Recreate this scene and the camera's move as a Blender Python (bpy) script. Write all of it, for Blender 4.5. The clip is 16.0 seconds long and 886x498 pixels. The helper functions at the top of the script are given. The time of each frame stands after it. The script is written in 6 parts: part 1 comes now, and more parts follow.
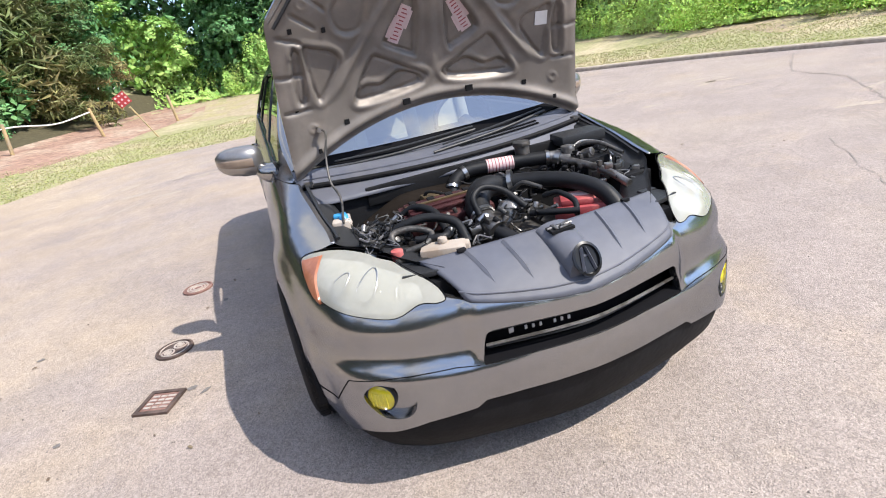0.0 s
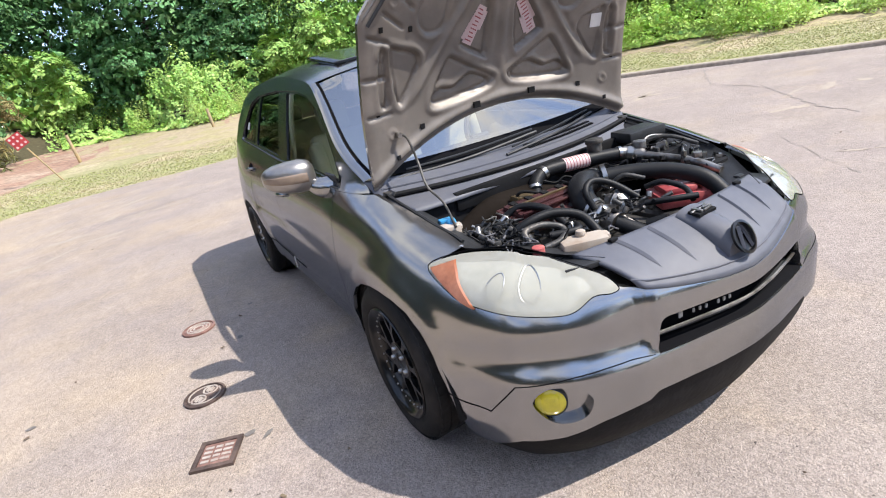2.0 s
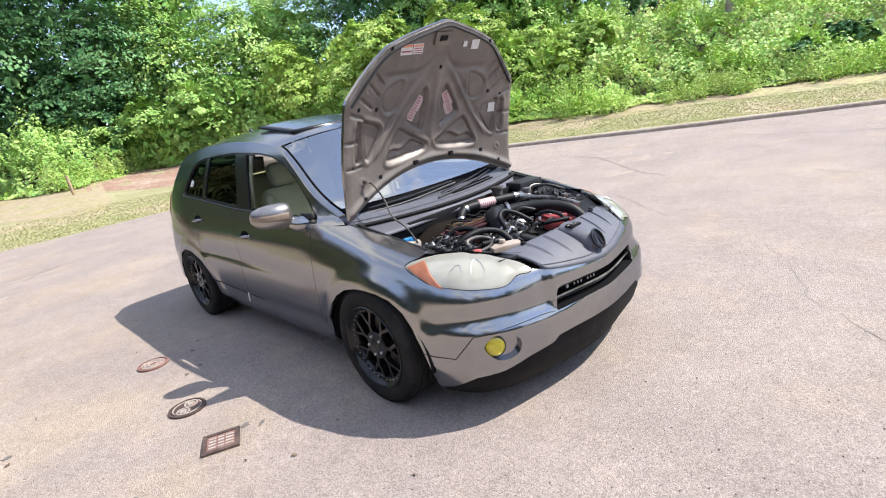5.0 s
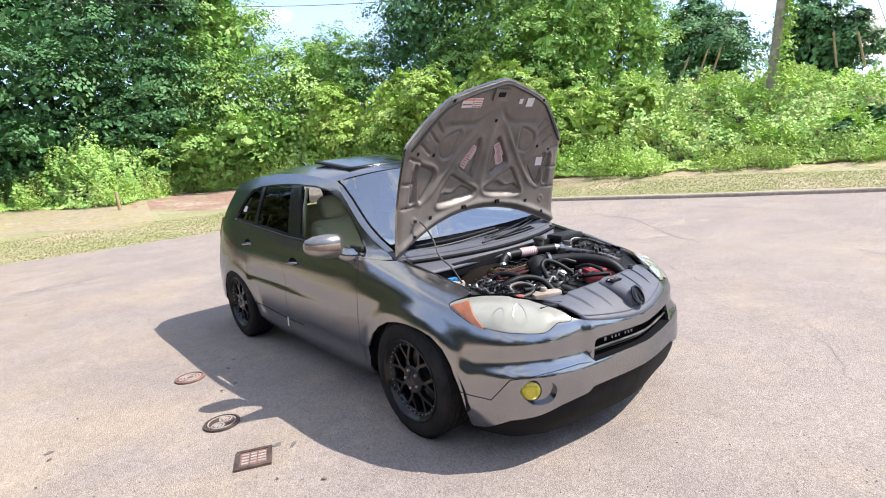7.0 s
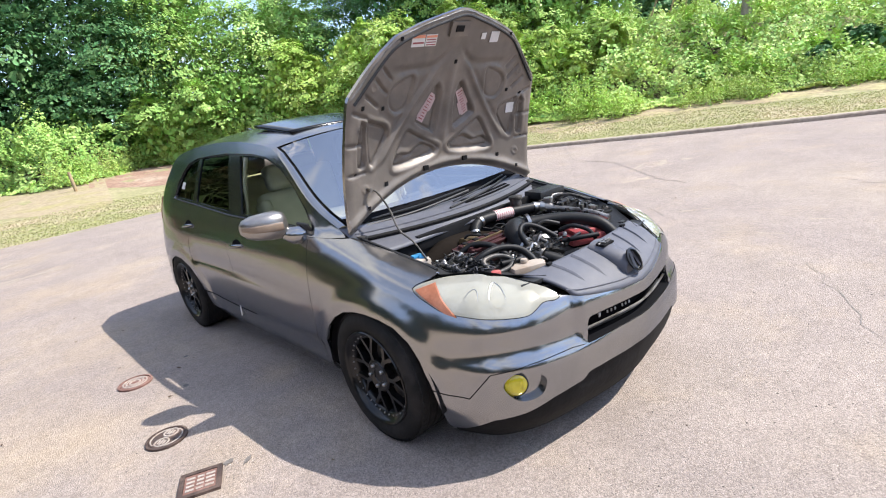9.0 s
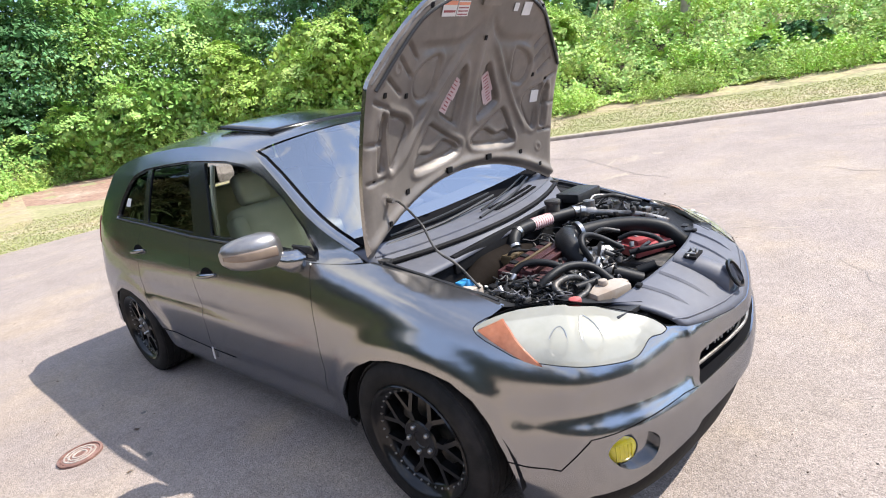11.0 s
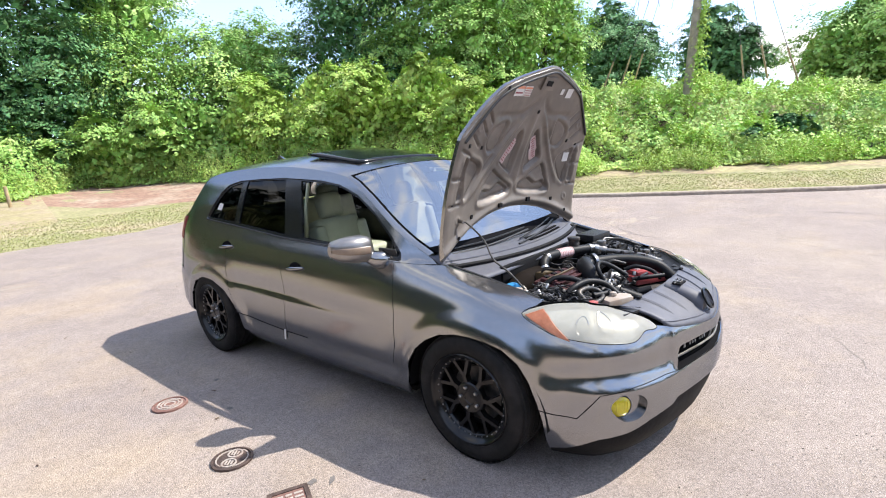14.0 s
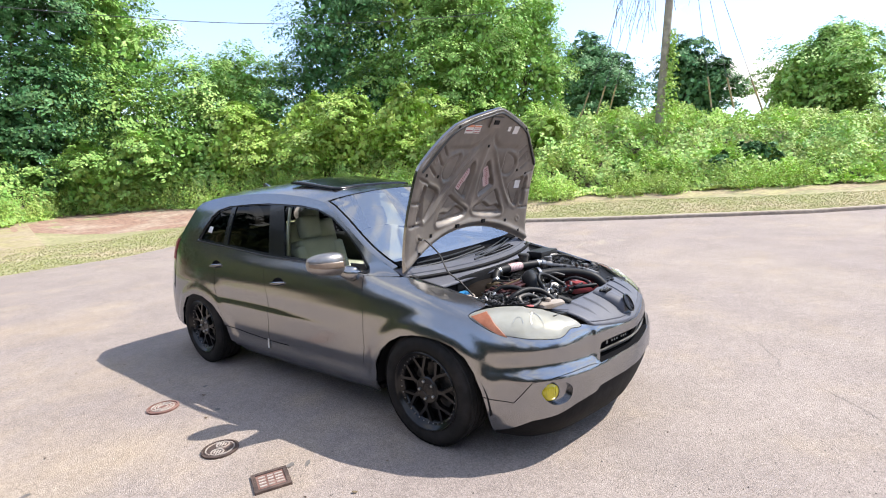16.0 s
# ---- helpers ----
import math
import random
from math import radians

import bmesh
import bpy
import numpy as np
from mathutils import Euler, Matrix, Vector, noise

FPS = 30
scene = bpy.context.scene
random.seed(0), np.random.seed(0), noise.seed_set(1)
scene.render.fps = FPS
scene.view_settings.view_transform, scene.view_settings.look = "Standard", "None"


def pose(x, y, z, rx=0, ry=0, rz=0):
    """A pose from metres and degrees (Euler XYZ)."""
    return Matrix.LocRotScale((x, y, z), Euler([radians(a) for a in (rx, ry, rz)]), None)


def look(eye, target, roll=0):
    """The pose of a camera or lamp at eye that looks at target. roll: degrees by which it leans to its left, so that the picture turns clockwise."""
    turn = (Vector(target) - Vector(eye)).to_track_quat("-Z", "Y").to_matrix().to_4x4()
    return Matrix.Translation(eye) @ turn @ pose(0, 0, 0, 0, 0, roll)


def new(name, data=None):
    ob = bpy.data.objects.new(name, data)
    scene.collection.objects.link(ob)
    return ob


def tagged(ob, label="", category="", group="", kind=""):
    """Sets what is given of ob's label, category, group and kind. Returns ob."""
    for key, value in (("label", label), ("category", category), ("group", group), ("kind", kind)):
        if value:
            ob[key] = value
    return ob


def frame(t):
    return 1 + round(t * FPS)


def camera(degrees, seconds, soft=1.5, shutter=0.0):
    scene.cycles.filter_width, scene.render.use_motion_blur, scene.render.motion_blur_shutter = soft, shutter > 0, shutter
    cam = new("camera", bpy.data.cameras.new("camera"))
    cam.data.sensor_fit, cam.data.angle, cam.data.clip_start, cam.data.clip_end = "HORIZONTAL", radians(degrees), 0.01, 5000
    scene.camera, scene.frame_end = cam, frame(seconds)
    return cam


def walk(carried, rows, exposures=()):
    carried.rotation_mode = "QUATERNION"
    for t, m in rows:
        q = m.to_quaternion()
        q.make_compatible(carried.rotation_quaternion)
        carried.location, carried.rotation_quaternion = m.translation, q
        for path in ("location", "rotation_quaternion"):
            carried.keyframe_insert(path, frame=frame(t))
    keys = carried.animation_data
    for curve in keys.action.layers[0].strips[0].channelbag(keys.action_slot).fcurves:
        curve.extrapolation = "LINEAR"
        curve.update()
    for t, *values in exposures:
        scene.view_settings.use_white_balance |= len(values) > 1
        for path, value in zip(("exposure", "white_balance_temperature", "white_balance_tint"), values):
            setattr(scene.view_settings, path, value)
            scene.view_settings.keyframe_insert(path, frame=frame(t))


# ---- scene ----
cam = camera(80.1, 16.0, soft=1.05)
PATH = [
    (0, (-0.799, -2.146, 1.455), (-0.284, -0.363, 0.709), -10.8),
    (0.5, (-0.923, -2.087, 1.454), (-0.25, -0.362, 0.699), -9.9),
    (1, (-1.151, -2.112, 1.478), (-0.262, -0.471, 0.76), -8.4),
    (1.5, (-1.306, -2.01, 1.468), (-0.391, -0.39, 0.735), -9.3),
    (2, (-1.467, -1.777, 1.467), (-0.641, -0.098, 0.762), -11.8),
    (2.5, (-1.537, -1.744, 1.493), (-0.559, -0.132, 0.825), -11.9),
    (3, (-1.702, -1.801, 1.521), (-0.369, -0.483, 0.825), -10.0),
    (3.5, (-1.873, -1.915, 1.555), (-0.441, -0.695, 0.876), -8.7),
    (4, (-1.995, -2.087, 1.541), (-0.654, -0.782, 0.835), -10.2),
    (4.5, (-2.112, -2.197, 1.561), (-0.814, -0.818, 0.917), -10.1),
    (5, (-2.303, -2.261, 1.563), (-1.024, -0.825, 1.014), -9.5),
    (5.2, (-2.355, -2.276, 1.561), (-1.086, -0.815, 1.057), -9.2),
    (7.3, (-2.475, -2.274, 1.582), (-1.217, -0.763, 1.214), -4.5),
    (7.5, (-2.446, -2.258, 1.576), (-1.193, -0.751, 1.179), -5.0),
    (8, (-2.303, -2.174, 1.549), (-1.054, -0.683, 1.08), -6.9),
    (8.5, (-2.123, -2.089, 1.566), (-0.873, -0.613, 1.059), -9.0),
    (9, (-2.086, -1.979, 1.555), (-0.819, -0.531, 1.012), -8.7),
    (9.2, (-2.101, -1.913, 1.559), (-0.79, -0.509, 1.005), -8.4),
    (11.3, (-1.975, -1.197, 1.535), (-0.559, 0.093, 0.964), -9.6),
    (11.5, (-2.026, -1.136, 1.514), (-0.602, 0.132, 0.91), -9.0),
    (12, (-2.189, -1.059, 1.542), (-0.71, 0.096, 0.851), -7.1),
    (12.5, (-2.322, -1.192, 1.562), (-0.813, -0.049, 0.915), -5.4),
    (13, (-2.49, -1.351, 1.607), (-1.009, -0.103, 1.106), -4.4),
    (13.5, (-2.618, -1.433, 1.592), (-1.148, -0.146, 1.159), -3.9),
    (14, (-2.771, -1.538, 1.598), (-1.298, -0.246, 1.198), -3.5),
    (14.5, (-2.911, -1.739, 1.595), (-1.421, -0.453, 1.241), -3.4),
    (15, (-3.016, -1.906, 1.608), (-1.511, -0.633, 1.272), -3.2),
    (15.5, (-3.049, -1.969, 1.619), (-1.529, -0.708, 1.303), -3.3),
    (16, (-3.03, -1.967, 1.612), (-1.509, -0.705, 1.304), -3.6),
]
EXPOSE = [(0, 1.0), (2, .98), (3, 1.02), (5, 1.02), (8, .99), (9, 1.03), (11.5, 1.16), (12.5, 1.19), (13.2, 1.14), (14.5, 1.02), (16, .97)]
walk(cam, [(t, look(eye, target, roll)) for t, eye, target, roll in PATH], exposures=EXPOSE)

# ---- light ----
SUN = Vector((.60, -.52, 1.0)).normalized()
world = bpy.data.worlds.new("sky")
scene.world = world
world.use_nodes = True
wn, wl = world.node_tree.nodes, world.node_tree.links
wn.clear()
w_out, w_bg, w_sky = wn.new("ShaderNodeOutputWorld"), wn.new("ShaderNodeBackground"), wn.new("ShaderNodeTexSky")
w_sky.sky_type, w_sky.sun_disc = "NISHITA", False
w_sky.sun_elevation = math.asin(SUN.z)
w_sky.sun_rotation = math.atan2(SUN.x, SUN.y)
w_sky.air_density, w_sky.dust_density, w_sky.ozone_density = .7, .05, 3.5
w_bg.inputs["Strength"].default_value = .238
# broken fair-weather cloud over the blue
w_geo, w_map = wn.new("ShaderNodeNewGeometry"), wn.new("ShaderNodeMapping")
w_map.inputs["Scale"].default_value = (1.0, 1.0, 2.6)
w_noise = wn.new("ShaderNodeTexNoise")
w_noise.inputs["Scale"].default_value, w_noise.inputs["Detail"].default_value, w_noise.inputs["Roughness"].default_value = 2.6, 8, .58
w_ramp = wn.new("ShaderNodeValToRGB")
w_ramp.color_ramp.elements[0].position, w_ramp.color_ramp.elements[1].position = .50, .61
w_ramp.color_ramp.elements[0].color = (.24, .24, .24, 1)
w_mix = wn.new("ShaderNodeMix")
w_mix.data_type = "RGBA"
w_mix.inputs["B"].default_value = (3.1, 3.03, 2.93, 1)
w_tex = wn.new("ShaderNodeTexCoord")
wl.new(w_tex.outputs["Generated"], w_map.inputs["Vector"])
wl.new(w_map.outputs["Vector"], w_noise.inputs["Vector"])
wl.new(w_noise.outputs["Fac"], w_ramp.inputs["Fac"])
wl.new(w_ramp.outputs["Color"], w_mix.inputs["Factor"])
wl.new(w_sky.outputs["Color"], w_mix.inputs["A"])
wl.new(w_mix.outputs["Result"], w_bg.inputs["Color"])
wl.new(w_bg.outputs["Background"], w_out.inputs["Surface"])
sun_data = bpy.data.lights.new("sun", "SUN")
sun_data.energy, sun_data.angle, sun_data.color = 3.65, radians(.55), (1.0, .94, .865)
sun = new("sun", sun_data)
sun.matrix_world = look((20 * SUN), (0, 0, 0))


# ---- materials ----
def material(name, base, rough=.5, metal=0.0, vary=.12, scale=8.0, bump=0.0, bump_scale=60.0, coat=0.0, spec=.5, second=None, second_scale=1.2,
             second_at=(.45, .65), island=0.0, detail=6, coords="Object", transmission=0.0, ior=1.45, alpha=1.0, sheen=0.0, rough_vary=.0, translucent=0.0, flake=0.0):
    """A surface with grain at two scales: base colour, mottling, a second tone in patches, and fine relief."""
    m = bpy.data.materials.new(name)
    m.use_nodes = True
    n, l = m.node_tree.nodes, m.node_tree.links
    b = n["Principled BSDF"]
    tex = n.new("ShaderNodeTexCoord")
    fine = n.new("ShaderNodeTexNoise")
    fine.inputs["Scale"].default_value, fine.inputs["Detail"].default_value = scale, detail
    l.new(tex.outputs[coords], fine.inputs["Vector"])
    hsv = n.new("ShaderNodeHueSaturation")
    span = n.new("ShaderNodeMapRange")
    span.inputs["From Min"].default_value, span.inputs["From Max"].default_value = .25, .75
    span.inputs["To Min"].default_value, span.inputs["To Max"].default_value = 1 - vary, 1 + vary
    l.new(fine.outputs["Fac"], span.inputs["Value"])
    l.new(span.outputs["Result"], hsv.inputs["Value"])
    hsv.inputs["Color"].default_value = (*base, 1)
    if second:
        wide = n.new("ShaderNodeTexNoise")
        wide.inputs["Scale"].default_value, wide.inputs["Detail"].default_value, wide.inputs["Roughness"].default_value = second_scale, 5, .6
        l.new(tex.outputs[coords], wide.inputs["Vector"])
        ramp = n.new("ShaderNodeMapRange")
        ramp.inputs["From Min"].default_value, ramp.inputs["From Max"].default_value = second_at
        l.new(wide.outputs["Fac"], ramp.inputs["Value"])
        mix = n.new("ShaderNodeMix")
        mix.data_type = "RGBA"
        mix.inputs["A"].default_value, mix.inputs["B"].default_value = (*base, 1), (*second, 1)
        l.new(ramp.outputs["Result"], mix.inputs["Factor"])
        l.new(mix.outputs["Result"], hsv.inputs["Color"])
    colour = hsv.outputs["Color"]
    if island:
        geo, per = n.new("ShaderNodeNewGeometry"), n.new("ShaderNodeHueSaturation")
        lift, tint = n.new("ShaderNodeMapRange"), n.new("ShaderNodeMapRange")
        lift.inputs["To Min"].default_value, lift.inputs["To Max"].default_value = 1 - island, 1 + island
        tint.inputs["To Min"].default_value, tint.inputs["To Max"].default_value = .475, .515
        l.new(geo.outputs["Random Per Island"], lift.inputs["Value"])
        l.new(geo.outputs["Random Per Island"], tint.inputs["Value"])
        l.new(lift.outputs["Result"], per.inputs["Value"])
        l.new(tint.outputs["Result"], per.inputs["Hue"])
        l.new(colour, per.inputs["Color"])
        colour = per.outputs["Color"]
    l.new(colour, b.inputs["Base Color"])
    b.inputs["Roughness"].default_value, b.inputs["Metallic"].default_value = rough, metal
    if rough_vary:
        rv = n.new("ShaderNodeMapRange")
        rv.inputs["To Min"].default_value, rv.inputs["To Max"].default_value = max(.02, rough - rough_vary), rough + rough_vary
        l.new(fine.outputs["Fac"], rv.inputs["Value"])
        l.new(rv.outputs["Result"], b.inputs["Roughness"])
    b.inputs["Specular IOR Level"].default_value, b.inputs["Coat Weight"].default_value = spec, coat
    b.inputs["Coat Roughness"].default_value = .06
    b.inputs["Transmission Weight"].default_value, b.inputs["IOR"].default_value, b.inputs["Alpha"].default_value = transmission, ior, alpha
    if bump or flake:
        grain, rel = n.new("ShaderNodeTexNoise"), n.new("ShaderNodeBump")
        grain.inputs["Scale"].default_value, grain.inputs["Detail"].default_value = bump_scale, 4
        l.new(tex.outputs[coords], grain.inputs["Vector"])
        rel.inputs["Strength"].default_value, rel.inputs["Distance"].default_value = bump or flake, .01
        l.new(grain.outputs["Fac"], rel.inputs["Height"])
        l.new(rel.outputs["Normal"], b.inputs["Normal"])
    if translucent:
        out, tr, add = n["Material Output"], n.new("ShaderNodeBsdfTranslucent"), n.new("ShaderNodeMixShader")
        l.new(colour, tr.inputs["Color"])
        add.inputs["Fac"].default_value = translucent
        l.new(b.outputs["BSDF"], add.inputs[1])
        l.new(tr.outputs["BSDF"], add.inputs[2])
        l.new(add.outputs["Shader"], out.inputs["Surface"])
    return m


def glass(name, tint, through_part=.8, rough=.0, ior=1.6):
    """A thin pane: tinted see-through with a Fresnel-driven gloss."""
    m = bpy.data.materials.new(name)
    m.use_nodes = True
    n, l = m.node_tree.nodes, m.node_tree.links
    n.remove(n["Principled BSDF"])
    clear, shine, mix, fres = n.new("ShaderNodeBsdfTransparent"), n.new("ShaderNodeBsdfGlossy"), n.new("ShaderNodeMixShader"), n.new("ShaderNodeFresnel")
    clear.inputs["Color"].default_value = (*[c * through_part for c in tint], 1)
    shine.inputs["Roughness"].default_value = rough
    fres.inputs["IOR"].default_value = ior
    l.new(fres.outputs["Fac"], mix.inputs["Fac"])
    l.new(clear.outputs["BSDF"], mix.inputs[1])
    l.new(shine.outputs["BSDF"], mix.inputs[2])
    l.new(mix.outputs["Shader"], n["Material Output"].inputs["Surface"])
    return m


PAINT = material("graphite_metallic_paint", (.345, .345, .347), .17, .95, .03, 30, coat=.10, second=(.326, .328, .334), second_scale=2.0, rough_vary=.02)
PAINT.node_tree.nodes["Principled BSDF"].inputs["Specular Tint"].default_value = (.58, .62, .70, 1)
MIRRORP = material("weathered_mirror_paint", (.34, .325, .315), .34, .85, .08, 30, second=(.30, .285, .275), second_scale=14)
UNDER = material("bare_underside_paint", (.175, .155, .137), .50, .32, .16, 9, second=(.245, .215, .188), second_scale=3.5, bump=.06, bump_scale=40, rough_vary=.1)
BLACKP = material("black_textured_plastic", (.019, .020, .022), .48, 0, .2, 40, .15, 300)
COVERP = material("grey_black_cover_plastic", (.092, .097, .120), .56, 0, .10, 20, .06, 400, second=(.10, .102, .118), second_scale=5)
RUBBER = material("tyre_rubber", (.011, .0108, .0108), .8, 0, .2, 25, .2, 150, second=(.022, .020, .019), second_scale=6, spec=.3)
RIMB = material("satin_black_rim", (.010, .010, .011), .28, .4, .1, 20, coat=.3)
CHROME = material("bright_metal", (.36, .36, .36), .30, 1.0, .06, 20)
ALLOY = material("cast_aluminium", (.30, .29, .28), .40, .9, .25, 25, .2, 120, second=(.12, .11, .10), second_scale=12)
DARKM = material("dark_engine_metal", (.05, .05, .05), .5, .5, .3, 20, .3, 60, second=(.11, .10, .09), second_scale=10)
BAYM = material("engine_bay_black", (.009, .009, .010), .7, 0, .3, 10, .2, 40, spec=.2)
REDM = material("wrinkle_red_valve_cover", (.052, .016, .018), .45, .3, .25, 15, .3, 200, second=(.085, .034, .034), second_scale=9)
REDP = material("faded_red_cover", (.32, .06, .065), .45, 0, .18, 14, second=(.5, .16, .14), second_scale=6, bump=.1)
GOLDM = material("dull_gold_metal", (.20, .15, .085), .4, .7, .2, 20)
HOSE = material("black_silicone_hose", (.010, .0105, .012), .5, 0, .2, 25, .1, 150, spec=.3)
TANK = material("yellowed_plastic_tank", (.44, .385, .33), .5, 0, .16, 12, second=(.28, .22, .17), second_scale=6)
BLUE = material("blue_plastic", (.04, .26, .52), .35, 0, .1, 15)
SIGNAL = material("pale_signal_lens", (.24, .18, .135), .3, 0, .12, 30, coat=.3)
WHITEP = material("white_paper_label", (.70, .68, .66), .6, 0, .06, 30)
PINKP = material("pink_white_decal", (.60, .46, .46), .5, 0, .08, 60)
MAROON = material("maroon_print", (.30, .07, .08), .55, 0, .1, 40)
ORANGEP = material("orange_warning_print", (.75, .30, .18), .55, 0, .1, 40)
YELLOW = material("yellow_film_lens", (.62, .52, .02), .12, 0, .15, 30, coat=.8, spec=.7)
AMBER = material("amber_reflector", (.30, .105, .05), .3, 0, .15, 60, coat=.3, second=(.38, .16, .09), second_scale=9)
HAZE = material("hazed_headlamp_lens", (.47, .46, .39), .16, 0, .07, 8, coat=.9, second=(.54, .53, .46), second_scale=6, spec=.5)
BOWL = material("headlamp_bowl", (.52, .52, .45), .2, .3, .06, 20, coat=.6)
LEATHER = material("grey_green_leather", (.52, .55, .44), .45, 0, .08, 12, .12, 150, second=(.58, .60, .50), second_scale=3)
CABIN = material("cabin_plastic", (.10, .10, .095), .65, 0, .15, 14, .1, 150)
CABINL = material("light_cabin_trim", (.42, .43, .36), .6, 0, .1, 14)
# the cabin's shade is put into this darker trim colour
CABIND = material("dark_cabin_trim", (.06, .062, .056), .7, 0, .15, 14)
WINDOW = glass("tinted_window", (.93, .97, .93), .97, ior=1.32)
WINDOWD = glass("dark_tinted_window", (.12, .13, .12), .2, ior=1.28)
SCREEN = glass("windscreen_glass", (.88, .92, .92), .60, ior=6.0)
FRAMEB = material("gloss_black_window_frame", (.012, .013, .014), .22, 0, .1, 20)
SEAM = material("dark_gap", (.006, .006, .007), .9, spec=.08)
PLATEM = material("grey_letter_enamel", (.34, .34, .33), .4)
ASPHALT = material("pale_worn_asphalt", (.310, .262, .238), .9, 0, .07, 9, .8, 150, second=(.355, .300, .258), second_scale=.30, second_at=(.46, .72), spec=.25)


def aggregate(m):
    """Stone chips in the binder: light and dark specks, worn pale lanes and darker damp patches."""
    n, l = m.node_tree.nodes, m.node_tree.links
    b = n["Principled BSDF"]
    colour = b.inputs["Base Color"].links[0].from_socket
    tex = n.new("ShaderNodeTexCoord")
    for kind, scale, lo, hi, a, z in (("V", 150, 0, 1, .66, 1.34), ("N", 330, .3, .7, .76, 1.24), ("N", 24, .32, .68, .96, 1.04), ("N", 1.6, .35, .65, .94, 1.05)):
        t = n.new("ShaderNodeTexVoronoi" if kind == "V" else "ShaderNodeTexNoise")
        t.inputs["Scale"].default_value = scale
        l.new(tex.outputs["Object"], t.inputs["Vector"])
        span, hsv = n.new("ShaderNodeMapRange"), n.new("ShaderNodeHueSaturation")
        for key, val in (("From Min", lo), ("From Max", hi), ("To Min", a), ("To Max", z)):
            span.inputs[key].default_value = val
        l.new(t.outputs["Color" if kind == "V" else "Fac"], span.inputs["Value"])
        l.new(span.outputs["Result"], hsv.inputs["Value"])
        l.new(colour, hsv.inputs["Color"])
        colour = hsv.outputs["Color"]
    # washed-out sand, thicker towards the verge side of the lot
    split, wash, grad, add, mask, mix = (n.new("ShaderNode" + k) for k in ("SeparateXYZ", "TexNoise", "MapRange", "Math", "MapRange", "Mix"))
    l.new(tex.outputs["Object"], split.inputs["Vector"])
    l.new(tex.outputs["Object"], wash.inputs["Vector"])
    wash.inputs["Scale"].default_value, wash.inputs["Detail"].default_value, wash.inputs["Roughness"].default_value = 1.1, 9, .66
    l.new(split.outputs["X"], grad.inputs["Value"])
    for key, val in (("From Min", -.6), ("From Max", -5.5), ("To Min", .0), ("To Max", .33)):
        grad.inputs[key].default_value = val
    l.new(grad.outputs["Result"], add.inputs[0])
    l.new(wash.outputs["Fac"], add.inputs[1])
    # dustings of sand beside the sill and in a drift behind the car
    level = add.outputs["Value"]
    for at, reach, amount in (((-.92, 1.20, 0), .26, .34), ((-1.15, 5.65, 0), 1.0, .26)):
        far, fade, plus = (n.new("ShaderNode" + k) for k in ("VectorMath", "MapRange", "Math"))
        far.operation = "DISTANCE"
        far.inputs[1].default_value = at
        l.new(tex.outputs["Object"], far.inputs[0])
        l.new(far.outputs["Value"], fade.inputs["Value"])
        for key, val in (("From Min", 0), ("From Max", reach), ("To Min", amount), ("To Max", 0)):
            fade.inputs[key].default_value = val
        l.new(level, plus.inputs[0])
        l.new(fade.outputs["Result"], plus.inputs[1])
        level = plus.outputs["Value"]
    l.new(level, mask.inputs["Value"])
    for key, val in (("From Min", .52), ("From Max", .80), ("To Min", 0), ("To Max", .75)):
        mask.inputs[key].default_value = val
    tint = n.new("ShaderNodeMix")
    tint.data_type, tint.blend_type = "RGBA", "MULTIPLY"
    tint.inputs["Factor"].default_value = 1
    tint.inputs["B"].default_value = (1.28, 1.205, 1.0, 1)
    l.new(colour, tint.inputs["A"])
    mix.data_type = "RGBA"
    l.new(mask.outputs["Result"], mix.inputs["Factor"])
    l.new(colour, mix.inputs["A"])
    l.new(tint.outputs["Result"], mix.inputs["B"])
    l.new(mix.outputs["Result"], b.inputs["Base Color"])


aggregate(ASPHALT)
KERBM = material("weathered_concrete", (.33, .275, .225), .9, 0, .25, 14, .5, 60, second=(.38, .33, .27), second_scale=.9)
SOIL = material("soil_and_dry_grass", (.30, .285, .15), .95, 0, .30, 9, .6, 30, second=(.43, .36, .24), second_scale=.45, second_at=(.48, .66))
DIRT = material("red_clay_dirt", (.31, .195, .145), .95, 0, .40, 6, 1.0, 20, second=(.40, .31, .235), second_scale=.7)
DRYV = material("dry_trodden_grass", (.33, .262, .17), .95, 0, .35, 8, .8, 25, second=(.38, .35, .17), second_scale=.8)
GRASSM = material("short_mown_grass", (.40, .42, .18), .7, 0, .18, 2, island=.10, second=(.46, .41, .24), second_scale=.45, translucent=.35)
LEAFA = material("bright_vine_leaves", (.38, .57, .12), .5, 0, .30, .5, island=.26, second=(.52, .62, .22), second_scale=.45, translucent=.13, spec=.22)
LEAFB = material("broad_tree_leaves", (.275, .48, .115), .5, 0, .35, .5, island=.24, second=(.44, .61, .20), second_scale=.5, translucent=.07, spec=.22)
LEAFC = material("dark_shrub_leaves", (.10, .23, .085), .5, 0, .35, .5, island=.24, second=(.16, .32, .13), second_scale=.5, translucent=.05, spec=.22)
# near-black leaves, coloured so that the car's upper sides reflect dark
WOODM = material("reflection_dark_leaves", (.020, .042, .036), .5, 0, .3, .4, island=.4, second=(.028, .056, .042), second_scale=.3, translucent=.08)
PINEM = material("pine_needles", (.13, .19, .06), .55, 0, .3, .5, island=.4, second=(.27, .23, .10), second_scale=.5, translucent=.25)
BARK = material("grey_brown_bark", (.13, .105, .08), .9, 0, .3, 6, .8, 20)
PICKET = material("weathered_yellow_wood", (.42, .31, .16), .85, 0, .2, 10, .4, 40, second=(.32, .26, .18), second_scale=3)
